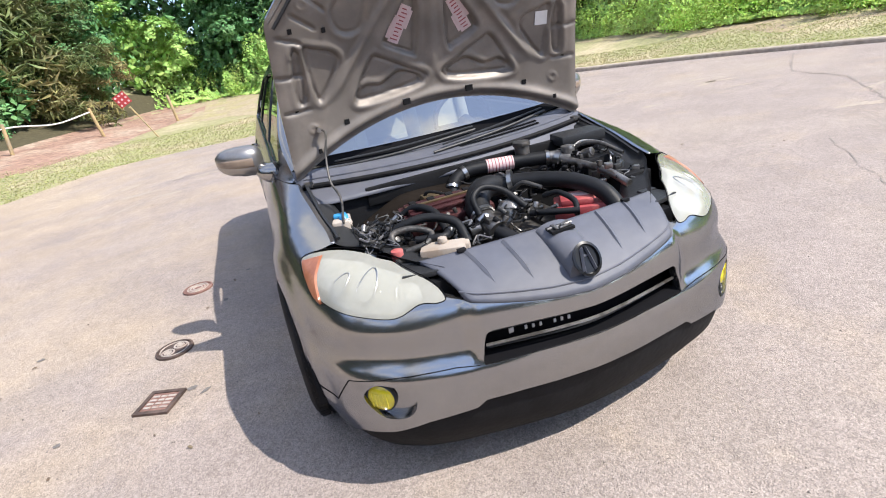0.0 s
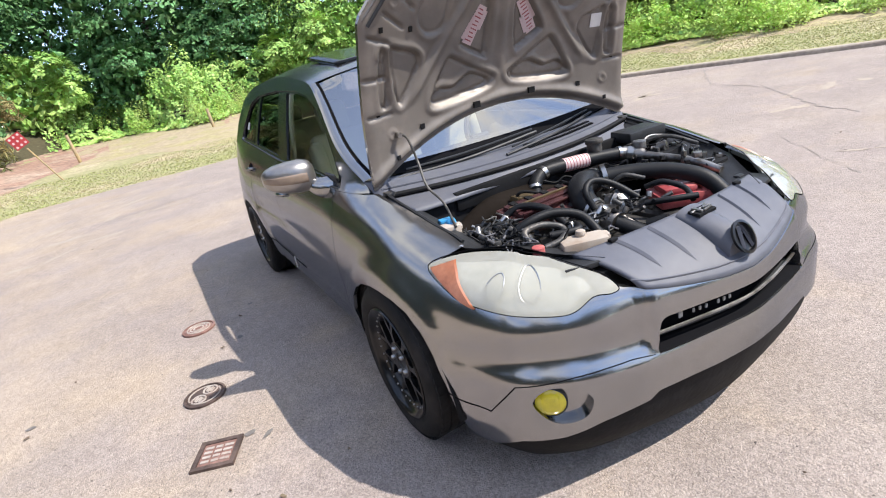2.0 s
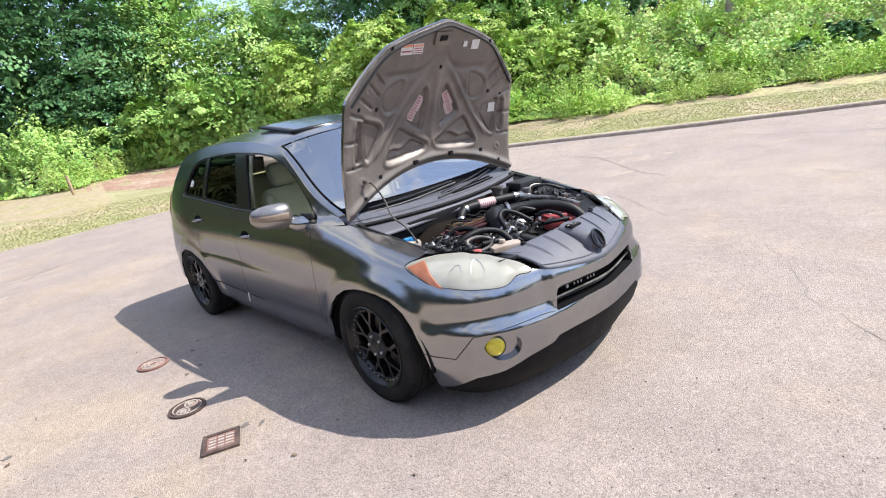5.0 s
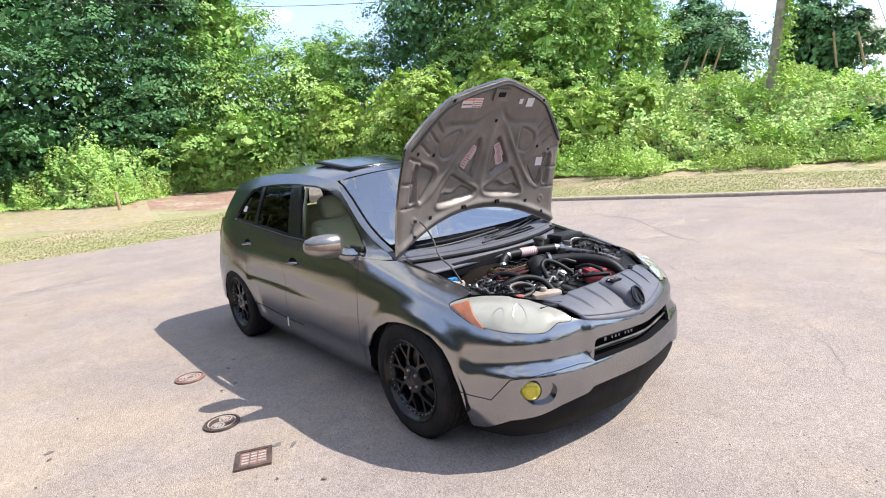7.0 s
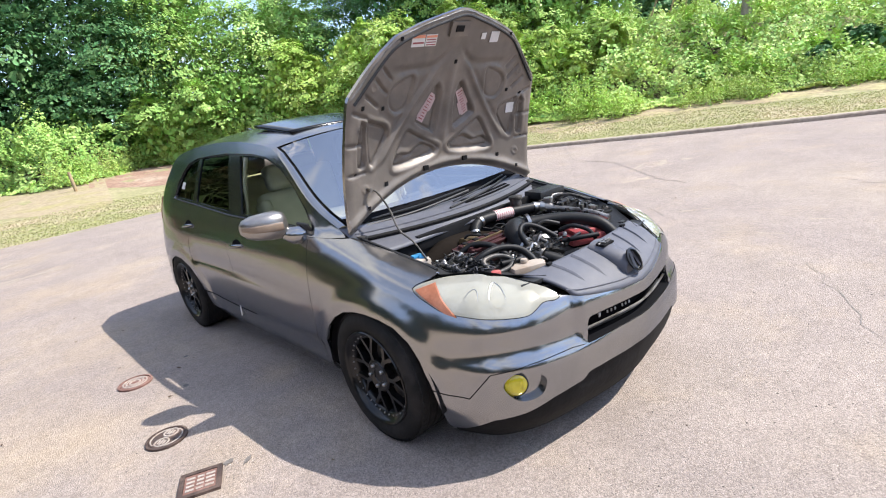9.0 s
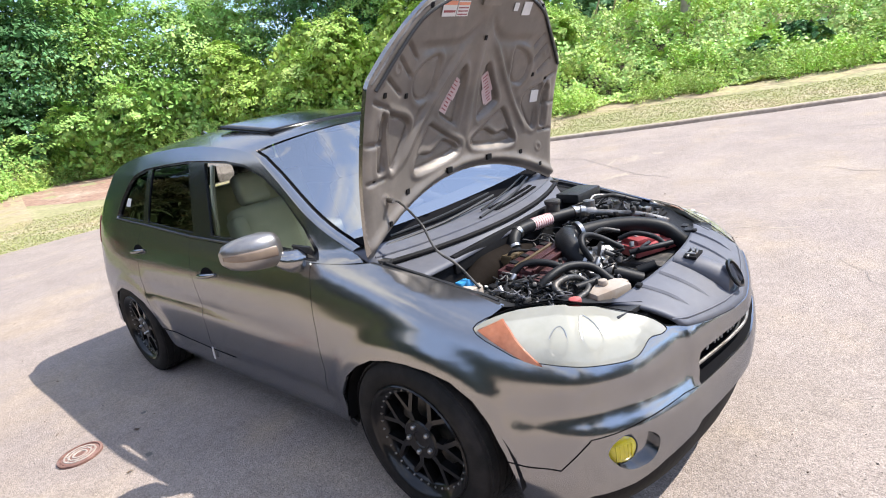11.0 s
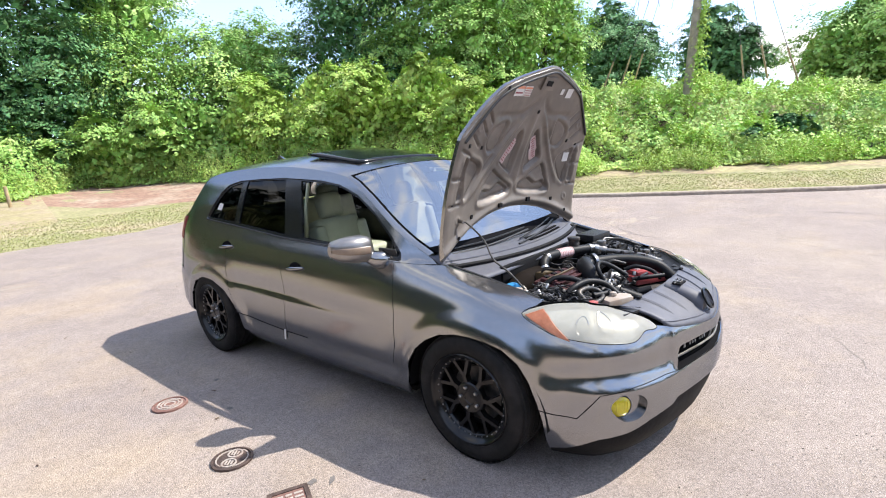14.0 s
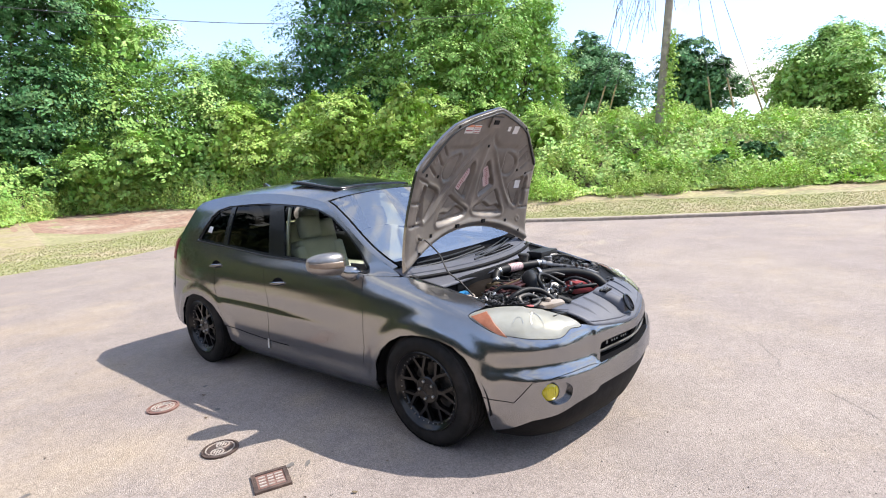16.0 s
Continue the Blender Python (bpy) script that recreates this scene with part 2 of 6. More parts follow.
POLEM = material("creosoted_pole_wood", (.32, .275, .22), .9, 0, .25, 5, .6, 20, second=(.40, .34, .27), second_scale=1.5)
CRACKM = material("dark_crack_filler", (.24, .21, .19), .95, 0, .3, 20)
REDSIGN = material("red_marker_plate", (.36, .035, .04), .5, 0, .12, 10)
WIREM = material("grey_cable", (.10, .10, .11), .6)


# ---- mesh helpers ----
def link_mesh(name, verts, faces, mat, parent=None, label="", smooth=True, mats=None, slots=None):
    me = bpy.data.meshes.new(name)
    me.from_pydata([tuple(map(float, v)) for v in verts], [], faces)
    me.materials.append(mat)
    for m in mats or ():
        me.materials.append(m)
    if smooth:
        me.polygons.foreach_set("use_smooth", [True] * len(me.polygons))
    if slots is not None:
        me.polygons.foreach_set("material_index", slots)
    me.update()
    ob = new(name, me)
    if parent is not None:
        ob.parent = parent
    if label:
        ob["label"] = label
    return ob


def part(name, bm, mat, parent=None, label="", smooth=True, bevel=0.0):
    """One bmesh as one mesh object under a thing or a part."""
    if bevel:
        bmesh.ops.bevel(bm, geom=[e for e in bm.edges if len(e.link_faces) == 2 and e.calc_face_angle(0) > .5], offset=bevel, segments=2, affect="EDGES", profile=.6)
    me = bpy.data.meshes.new(name)
    bmesh.ops.recalc_face_normals(bm, faces=bm.faces)
    bm.to_mesh(me)
    bm.free()
    me.materials.append(mat)
    if smooth:
        me.polygons.foreach_set("use_smooth", [True] * len(me.polygons))
        me.set_sharp_from_angle(angle=radians(38))
    ob = new(name, me)
    if parent is not None:
        ob.parent = parent
    if label:
        ob["label"] = label
    return ob


def thing(name, place=(0, 0, 0), turn=0.0, **tags):
    ob = new(name)
    ob.matrix_world = pose(*place, 0, 0, turn)
    ob.empty_display_size = .1
    return tagged(ob, **tags)


def box(bm, c, size, turn=None):
    m = Matrix.Translation(c) @ (turn or Matrix.Identity(4)) @ Matrix.Diagonal((*size, 1))
    bmesh.ops.create_cube(bm, size=1, matrix=m)
    return bm


def rod(bm, a, b, r, n=10, r2=None):
    a, b = Vector(a), Vector(b)
    d = b - a
    m = Matrix.Translation((a + b) / 2) @ d.to_track_quat("Z", "Y").to_matrix().to_4x4()
    bmesh.ops.create_cone(bm, cap_ends=True, segments=n, radius1=r, radius2=r if r2 is None else r2, depth=d.length, matrix=m)
    return bm


def smooth_path(pts, per=6):
    p = [Vector(q) for q in pts]
    p = [2 * p[0] - p[1]] + p + [2 * p[-1] - p[-2]]
    out = []
    for a, b, c, d in zip(p, p[1:], p[2:], p[3:]):
        for k in range(per):
            t = k / per
            out.append(.5 * (2 * b + (c - a) * t + (2 * a - 5 * b + 4 * c - d) * t * t + (3 * b - a - 3 * c + d) * t ** 3))
    return out + [p[-2]]


def tube(bm, pts, r, n=10, per=6, radii=None, ring=0.0):
    """A pipe along a smoothed path; radii: one for each given point; ring: depth of corrugation."""
    path = smooth_path(pts, per)
    if radii:
        rr = np.interp(np.linspace(0, len(radii) - 1, len(path)), range(len(radii)), radii)
    else:
        rr = [r] * len(path)
    up = Vector((.13, .21, .97))
    rings = []
    for i, q in enumerate(path):
        t = (path[min(i + 1, len(path) - 1)] - path[max(i - 1, 0)]).normalized()
        u = (up - t * up.dot(t)).normalized()
        up = u
        w = t.cross(u)
        k = rr[i] + (ring if i % 2 else 0)
        rings.append([bm.verts.new(q + (u * math.cos(2 * math.pi * j / n) + w * math.sin(2 * math.pi * j / n)) * k) for j in range(n)])
    for a, b in zip(rings, rings[1:]):
        for j in range(n):
            bm.faces.new((a[j], a[(j + 1) % n], b[(j + 1) % n], b[j]))
    bm.faces.new(rings[0][::-1])
    bm.faces.new(rings[-1])
    return bm


def lathe(bm, profile, n=48, axis="X"):
    """A turned form: profile of (along, radius) about an axis."""
    rings = []
    for a, r in profile:
        row = []
        for j in range(n):
            c, s = math.cos(2 * math.pi * j / n) * r, math.sin(2 * math.pi * j / n) * r
            row.append(bm.verts.new({"X": (a, c, s), "Y": (c, a, s), "Z": (c, s, a)}[axis]))
        rings.append(row)
    for a, b in zip(rings, rings[1:]):
        for j in range(n):
            bm.faces.new((a[j], a[(j + 1) % n], b[(j + 1) % n], b[j]))
    return bm


def inside(px, py, poly):
    hit = np.zeros(len(px), bool)
    for (x1, y1), (x2, y2) in zip(poly, np.roll(poly, -1, axis=0)):
        cross = (y1 > py) != (y2 > py)
        with np.errstate(divide="ignore", invalid="ignore"):
            hit ^= cross & (px < (x2 - x1) * (py - y1) / (y2 - y1) + x1)
    return hit


def dense(poly, step):
    out = []
    for a, b in zip(poly, np.roll(poly, -1, axis=0)):
        k = max(1, int(np.ceil(np.linalg.norm(b - a) / step)))
        out += [a + (b - a) * i / k for i in range(k)]
    return np.array(out)


def rounded(pts, per=4, closed=True):
    """A closed smooth outline through 2D points."""
    p = np.array(pts, float)
    n = len(p)
    out = []
    for i in range(n):
        a, b, c, d = p[i - 1], p[i], p[(i + 1) % n], p[(i + 2) % n]
        for k in range(per):
            t = k / per
            out.append(.5 * (2 * b + (c - a) * t + (2 * a - 5 * b + 4 * c - d) * t * t + (3 * b - a - 3 * c + d) * t ** 3))
    return np.array(out)


def sheet(poly, holes=(), step=.04):
    """Triangles that fill a 2D outline with holes: points, triangles, and the rim loops."""
    from mathutils.geometry import delaunay_2d_cdt
    loops = [dense(np.array(p, float), step) for p in (poly, *holes)]
    pts, edges, start = [], [], []
    for lp in loops:
        k = len(pts)
        start.append((k, len(lp)))
        pts += [Vector(q) for q in lp]
        edges += [(k + i, k + (i + 1) % len(lp)) for i in range(len(lp))]
    lo, hi = loops[0].min(0), loops[0].max(0)
    gx, gy = np.meshgrid(np.arange(lo[0] + step / 2, hi[0], step), np.arange(lo[1] + step / 2, hi[1], step))
    gx, gy = gx.ravel(), gy.ravel()
    ok = inside(gx, gy, loops[0])
    rim = np.concatenate(loops)
    for h in loops[1:]:
        ok &= ~inside(gx, gy, h)
    near = np.array([np.min((rim[:, 0] - a) ** 2 + (rim[:, 1] - b) ** 2) for a, b in zip(gx, gy)]) if len(gx) else np.zeros(0)
    ok &= near > (step * .45) ** 2
    pts += [Vector((a, b)) for a, b in zip(gx[ok], gy[ok])]
    vo, _, fo, ov, _, _ = delaunay_2d_cdt(pts, edges, [], 0, 1e-6)
    v = np.array([tuple(q) for q in vo])
    back = {}
    for i, src in enumerate(ov):
        for k in src:
            back[k] = i
    tri = np.array([f for f in fo if len(f) == 3])
    c = v[tri].mean(1)
    keep = inside(c[:, 0], c[:, 1], loops[0])
    for h in loops[1:]:
        keep &= ~inside(c[:, 0], c[:, 1], h)
    rims = [[back[k + i] for i in range(m)] for k, m in start]
    return v, tri[keep], rims


def shrink(poly, gap):
    """The outline moved inwards by gap."""
    p = np.array(poly, float)
    area = np.sum(p[:, 0] * np.roll(p[:, 1], -1) - np.roll(p[:, 0], -1) * p[:, 1])
    a, b = p - np.roll(p, 1, axis=0), np.roll(p, -1, axis=0) - p
    na, nb = np.stack([-a[:, 1], a[:, 0]], 1), np.stack([-b[:, 1], b[:, 0]], 1)
    na /= np.linalg.norm(na, axis=1)[:, None] + 1e-9
    nb /= np.linalg.norm(nb, axis=1)[:, None] + 1e-9
    m = na + nb
    m /= np.maximum(np.linalg.norm(m, axis=1)[:, None], .3)
    return p + m * gap * (1 if area > 0 else -1)


# ---- ground ----
CX, CY = -2.0, -2.0
EDGE_R = [(-180, 34), (-120, 34), (-60, 24), (-32, 12.5), (-17, 11.9), (-8.7, 13.6), (4.4, 13.5), (15, 13.9), (20.5, 15.2), (26, 16.2), (31.6, 15.8), (38, 14.6), (49, 13.85), (57.6, 13.35), (64, 13.1), (70, 13.1), (78, 13.4), (85, 13.95), (90, 14.9), (100, 17.5), (120, 26), (180, 34)]
FOOT_R = [(-180, 60), (-60, 34), (-32, 20), (-17, 19.8), (-9.7, 24), (-4, 28.5), (0, 29.3), (3, 26.3), (7, 24.2), (9, 24.6), (12, 28), (15, 29.5), (20, 28), (23.5, 25.6), (34, 22.4), (47, 17.3), (53, 16.3), (62, 16.1), (70, 16.6), (78, 17.3), (88, 18.4), (100, 22), (120, 40), (180, 60)]
BANK_Z = [(-180, 0), (-60, .8), (-21, 1.2), (0, 1.5), (23, 1.9), (40, 2.6), (64, 2.75), (75, 2.35), (89, 1.6), (110, 1.2), (180, 0)]


def at_az(table, az):
    a, b = np.array(table, float).T
    return np.interp(az, a, b)


def polar(r, az):
    t = np.radians(az)
    return CX + r * np.sin(t), CY + r * np.cos(t)


def ground_z(r, az):
    """Height of the land beyond the paving."""
    e, f, k = at_az(EDGE_R, az), at_az(FOOT_R, az), at_az(BANK_Z, az)
    t = np.clip((r - e) / (f - e), 0, 1)
    kerb = np.clip((az - 27) / 6, 0, 1) * .08
    low = np.where(az < 27, .42, .30) * t ** 1.3
    up = np.clip((r - f) / np.where(az > 45, 8.5, 6.5), 0, 1)
    return kerb + low + k * up * up * (3 - 2 * up)


def polar_mesh(name, r_of, rings, azs, z_of, mat, **tags):
    verts, faces = [], []
    for a in azs:
        for q in rings:
            r = r_of(q, a)
            x, y = polar(r, a)
            verts.append((x, y, z_of(r, a)))
    n = len(rings)
    for i in range(len(azs) - 1):
        for j in range(n - 1):
            faces.append((i * n + j, i * n + j + 1, (i + 1) * n + j + 1, (i + 1) * n + j))
    return tagged(link_mesh(name, verts, faces, mat), **tags)


AZS = np.r_[np.arange(-180, -40, 10), np.arange(-40, 110, 1.5), np.arange(110, 181, 10)]
pavement = polar_mesh("pavement", lambda q, a: q * at_az(EDGE_R, a), np.linspace(0, 1, 40), AZS, lambda r, a: 0.0, ASPHALT, label="pale worn asphalt lot with grit, cracks and stains", category="pavement", kind="structure")
ground = polar_mesh("ground", lambda q, a: at_az(EDGE_R, a) + q, np.r_[0, .16, np.linspace(.5, 34, 60), 50, 80, 140, 300, 700], AZS, lambda r, a: float(ground_z(r, a)), SOIL, label="dry grass verge rising to a vegetated bank", category="ground", kind="structure")

# concrete kerb along the road's far edge
verts, faces = [], []
kaz = np.arange(30, 112, 1.0)
for a in kaz:
    e = at_az(EDGE_R, a)
    for dr, z in ((-.02, -.02), (-.015, .06), (.0, .080), (.03, .086), (.15, .087), (.165, .05)):
        x, y = polar(e + dr, a)
        verts.append((x, y, z))
for i in range(len(kaz) - 1):
    for j in range(5):
        faces.append((i * 6 + j, i * 6 + j + 1, i * 6 + j + 7, i * 6 + j + 6))
tagged(link_mesh("kerb", verts, faces, KERBM, smooth=False), label="weathered grey concrete kerb along the road", category="kerb", kind="structure")


# ---- leaves ----
def leaf_cloud(name, centres, sizes, normals, mat, rng, parent=None, label="", slim=.55, spread=.8):
    """Many small folded leaves, one mesh."""
    n = len(centres)
    nrm = normals + spread * rng.normal(size=(n, 3))
    nrm /= np.linalg.norm(nrm, axis=1)[:, None] + 1e-9
    ref = rng.normal(size=(n, 3))
    u = np.cross(nrm, ref)
    u /= np.linalg.norm(u, axis=1)[:, None] + 1e-9
    w = np.cross(nrm, u)
    s = sizes[:, None]
    tip, tail = centres + u * s * .55, centres - u * s * .5
    a, b = centres + w * s * slim * .55 + nrm * s * .10, centres - w * s * slim * .55 + nrm * s * .10
    verts = np.stack([tail, a, tip, b], 1).reshape(-1, 3).astype(np.float32)
    me = bpy.data.meshes.new(name)
    me.vertices.add(4 * n)
    me.vertices.foreach_set("co", verts.ravel())
    base = np.arange(n)[:, None] * 4
    loops = np.concatenate([base + [0, 1, 2], base + [0, 2, 3]], 1).ravel().astype(np.int32)
    me.loops.add(6 * n)
    me.loops.foreach_set("vertex_index", loops)
    me.polygons.add(2 * n)
    me.polygons.foreach_set("loop_start", np.arange(0, 6 * n, 3, dtype=np.int32))
    me.materials.append(mat)
    me.update(calc_edges=True)
    ob = new(name, me)
    if parent is not None:
        ob.parent = parent
    if label:
        ob["label"] = label
    return ob


RNG = np.random.default_rng(7)


def make_tree(az, r, height, spread, clumps, leaves, mat, label, size=.2, low=.15, lean=0.0, name="tree", trunk_r=.18):
    x, y = polar(r, az)
    z0 = float(ground_z(r, az))
    tree = thing(name, (x, y, z0), label=label, category="tree" if name != "shrub" else "shrub")
    bm = bmesh.new()
    tube(bm, [(0, 0, -.3), (lean * .2, .1, height * .3), (lean * .6, -.1, height * .6), (lean, 0, height * .9)], 0, 8, 5, radii=[trunk_r, trunk_r * .8, trunk_r * .5, trunk_r * .15])
    pts, nrms, szs = [], [], []
    pine = mat is PINEM
    lobes = max(4, int(clumps * .55))
    per = max(6, int(clumps * leaves * .88 / (lobes * 46)))
    for k in range(lobes):
        f = low + .06 + (.94 - low) * (k + RNG.random()) / lobes
        prof = math.sin(math.pi * min(1, max(0, (f * .80 + .18)))) ** .6
        t = RNG.random() * 2 * math.pi
        rr = spread * prof * (.35 + .55 * RNG.random())
        c = np.array((math.cos(t) * rr + lean * f, math.sin(t) * rr, f * height * .88))
        rad = spread * (.24 + .20 * RNG.random()) * (.65 + .5 * prof)
        if k % 2 == 0:
            tube(bm, [(lean * f * .7, 0, max(.3, c[2] - rr * .7)), tuple((c + (lean * f, 0, c[2] - rr * .5)) / 2), tuple(c)], 0, 5, 3, radii=[trunk_r * .35, trunk_r * .22, trunk_r * .08])
        d = RNG.normal(size=(per, 3)) + np.array((0, 0, .55))
        d /= np.linalg.norm(d, axis=1)[:, None]
        tall = .75 + .5 * RNG.random()
        for q in range(per):
            o = c + d[q] * rad * (.55 + .55 * RNG.random()) * np.array((1, 1, tall))
            n = 30 + int(32 * RNG.random())
            wide = rad * (.18 + .24 * RNG.random())
            a, b = RNG.random(n) * 2 * np.pi, np.sqrt(RNG.random(n)) * wide
            out = d[q] * np.array((1, 1, 0))
            p = np.stack([np.cos(a) * b, np.sin(a) * b, RNG.normal(size=n) * wide * .22], 1) + out * (RNG.random(n) * wide)[:, None]
            p[:, 2] -= (np.hypot(p[:, 0], p[:, 1]) / wide) ** 2 * wide * .30
            pts.append(o + p)
            nrms.append(np.tile(d[q] * .85 + np.array((0, 0, .6)), (n, 1)))
            szs.append(size * (.45 + .65 * RNG.random(n)))
    # inner boughs that close the crown
    m = int(210 * lobes)
    f = low + (1 - low) * RNG.random(m)
    prof = np.sin(np.pi * np.clip(f * .80 + .18, 0, 1)) ** .6
    t, q = RNG.random(m) * 2 * math.pi, spread * prof * .68 * np.sqrt(RNG.random(m))
    pts.append(np.stack([np.cos(t) * q + lean * f, np.sin(t) * q, f * height * .80], 1)), nrms.append(RNG.normal(size=(m, 3)))
    szs.append(size * (1.4 + .9 * RNG.random(m)))
    part("trunk", bm, BARK, tree, "grey-brown trunk and limbs")
    leaf_cloud("crown", np.concatenate(pts), np.concatenate(szs), np.concatenate(nrms), mat, RNG, tree, "crown of many small leaves", slim=.12 if mat is PINEM else .62, spread=.9 if mat is PINEM else .26)
    return tree

# ---- the car: skin given by a plan outline and its inset against height ----
PLAN = [(0, -.903), (.10, -.895), (.20, -.880), (.36, -.846), (.52, -.804), (.66, -.742), (.785, -.635), (.855, -.49), (.90, -.32),
        (.922, -.12), (.925, .05), (.922, .3), (.917, .7), (.917, 1.2), (.92, 1.7), (.927, 2.2), (.932, 2.6), (.924, 2.9),
        (.897, 3.15), (.83, 3.38), (.70, 3.50), (.45, 3.555), (0, 3.575)]
# inset of the skin from the plan outline against height, at stations along the outline (given by y)
INSET = [
    (-.903, [(.12, .10), (.22, .055), (.30, .03), (.36, .012), (.42, 0), (.48, .0), (.50, .006), (.53, .022), (.56, .027), (.60, .028), (.64, .032), (.66, .037), (.70, .075)]),
    (-.834, [(.12, .10), (.20, .04), (.28, .010), (.36, 0), (.475, 0), (.49, .010), (.52, .034), (.55, .042), (.61, .040), (.66, .045), (.70, .062), (.74, .11)]),
    (-.69, [(.12, .09), (.20, .02), (.30, 0), (.45, 0), (.485, 0), (.50, .012), (.53, .034), (.56, .042), (.63, .036), (.675, .056), (.74, .105), (.79, .18), (.82, .26)]),
    (-.30, [(.14, .06), (.20, .03), (.30, .005), (.45, 0), (.60, .01), (.68, .03), (.74, .055), (.79, .09), (.83, .175), (.86, .27)]),
    (.0, [(.20, .04), (.30, .01), (.50, 0), (.66, 0), (.74, .02), (.80, .045), (.85, .078), (.885, .12), (.90, .19)]),
    (.30, [(.20, .05), (.26, .025), (.36, .02), (.45, .005), (.62, 0), (.74, .015), (.84, .05), (.90, .085), (.94, .13), (.955, .18), (.99, .195), (1.2, .26), (1.45, .33)]),
    (.60, [(.20, .07), (.26, .03), (.36, .03), (.42, .012), (.60, 0), (.72, .003), (.84, .03), (.93, .070), (.98, .1), (1.0, .115), (1.2, .19), (1.38, .265), (1.45, .30)]),
    (1.6, [(.20, .07), (.26, .03), (.36, .03), (.42, .012), (.60, 0), (.72, .003), (.84, .03), (.93, .062), (1.0, .1), (1.04, .118), (1.2, .175), (1.38, .25), (1.46, .30)]),
    (2.6, [(.20, .07), (.26, .03), (.36, .02), (.60, 0), (.74, .003), (.86, .03), (.95, .062), (1.04, .1), (1.08, .118), (1.2, .165), (1.36, .24), (1.44, .30)]),
    (3.15, [(.25, .05), (.30, .0), (.60, 0), (.75, .02), (.95, .06), (1.06, .09), (1.2, .15), (1.36, .24), (1.42, .3)]),
    (3.575, [(.25, .05), (.35, 0), (.55, 0), (.65, .04), (.95, .07), (1.05, .12), (1.2, .25), (1.36, .42), (1.42, .52)])]


def outline():
    pts = [np.array(p, float) for p in PLAN]
    pts = [pts[1] * (-1, 1)] + pts + [pts[-2] * (-1, 1)]
    out = []
    for a, b, c, d in zip(pts, pts[1:], pts[2:], pts[3:]):
        for k in range(16):
            t = k / 16
            out.append(.5 * (2 * b + (c - a) * t + (2 * a - 5 * b + 4 * c - d) * t * t + (3 * b - a - 3 * c + d) * t ** 3))
    out.append(pts[-2])
    return np.array(out)


OUT = outline()
ARC = np.r_[0, np.cumsum(np.hypot(*np.diff(OUT, axis=0).T))]
TANG = np.gradient(OUT, ARC, axis=0)
TANG[0], TANG[-1] = (1, 0), (-1, 0)
STA = [np.interp(y, np.maximum.accumulate(OUT[:, 1]), ARC) for y, _ in INSET]


# height of the crest or belt at each station, which the sections follow
CREST = [.66, .70, .77, .83, .888, .945, .98, 1.01, 1.05, 1.06, 1.05]


def inset(s, z):
    s, z = np.atleast_1d(np.asarray(s, float)), np.atleast_1d(np.asarray(z, float))
    total = np.zeros(len(s))
    lift = np.clip((z - .60) / .12, 0, 1)
    for ds in (-.075, -.045, -.015, .015, .045, .075):
        q = np.clip(np.abs(s + ds), 0, ARC[-1])
        crest = np.interp(q, STA, CREST)
        tab = []
        for (_, rows), top in zip(INSET, CREST):
            zs, dd = np.array(rows).T
            zs = np.r_[zs[0] - .1, zs, zs[-1] + .1]
            dd = np.r_[dd[0] + .1 * (dd[0] - dd[1]) / (zs[2] - zs[1]), dd, dd[-1] + .1 * (dd[-1] - dd[-2]) / (zs[-2] - zs[-3])]
            zz = z + lift * (top - crest)
            tab.append(sum(np.interp(zz + k * .008, zs, dd) for k in range(-2, 3)) / 5)
        tab = np.array(tab)
        n = np.clip(np.searchsorted(STA, q) - 1, 0, len(STA) - 2)
        f = np.clip((q - np.array(STA)[n]) / np.diff(STA)[n], 0, 1)
        i = np.arange(len(s))
        total += (tab[n, i] * (1 - f) + tab[n + 1, i] * f) / 6
    # pressed crease low on the doors, fading forwards
    zc = .600 + .024 * np.clip((s - 2.2) / 1.2, 0, 1)
    up, down = np.clip((z - zc + .026) / .052, 0, 1), np.clip((.80 - z) / (.80 - zc - .026), 0, 1)
    along = np.clip((s - 2.1) / .9, 0, 1) * np.clip((3.86 - s) / .12, 0, 1)
    total += .0165 * along * up * up * (3 - 2 * up) * down
    # raised shield round the grille, edged by a fold
    k = np.clip((.425 - np.abs(s)) / .034, 0, 1)
    total -= .019 * k * k * (3 - 2 * k) * np.clip((z - .497) / .03, 0, 1)
    # flared lips round the wheel arches
    for s0, z0, a, b in ((1.515, .30, .41, .37), (4.14, .28, .42, .355)):
        rho = np.hypot((s - s0) / a, (z - z0) / b)
        k = np.clip((1.32 - rho) / .22, 0, 1)
        total -= .013 * k * k * (3 - 2 * k) * np.clip((z - .22) / .1, 0, 1)
    return total


def skin(s, z, off=0.0, side=-1):
    """Points of the body's skin: side -1 is the passenger side."""
    s, z = np.atleast_1d(np.asarray(s, float)), np.atleast_1d(np.asarray(z, float))
    x, y = np.interp(s, ARC, OUT[:, 0]), np.interp(s, ARC, OUT[:, 1])
    tx, ty = np.interp(s, ARC, TANG[:, 0]), np.interp(s, ARC, TANG[:, 1])
    m = np.hypot(tx, ty)
    d = inset(s, z) - off
    return np.stack([side * (x - d * ty / m), y + d * tx / m, z + 0 * x], -1)



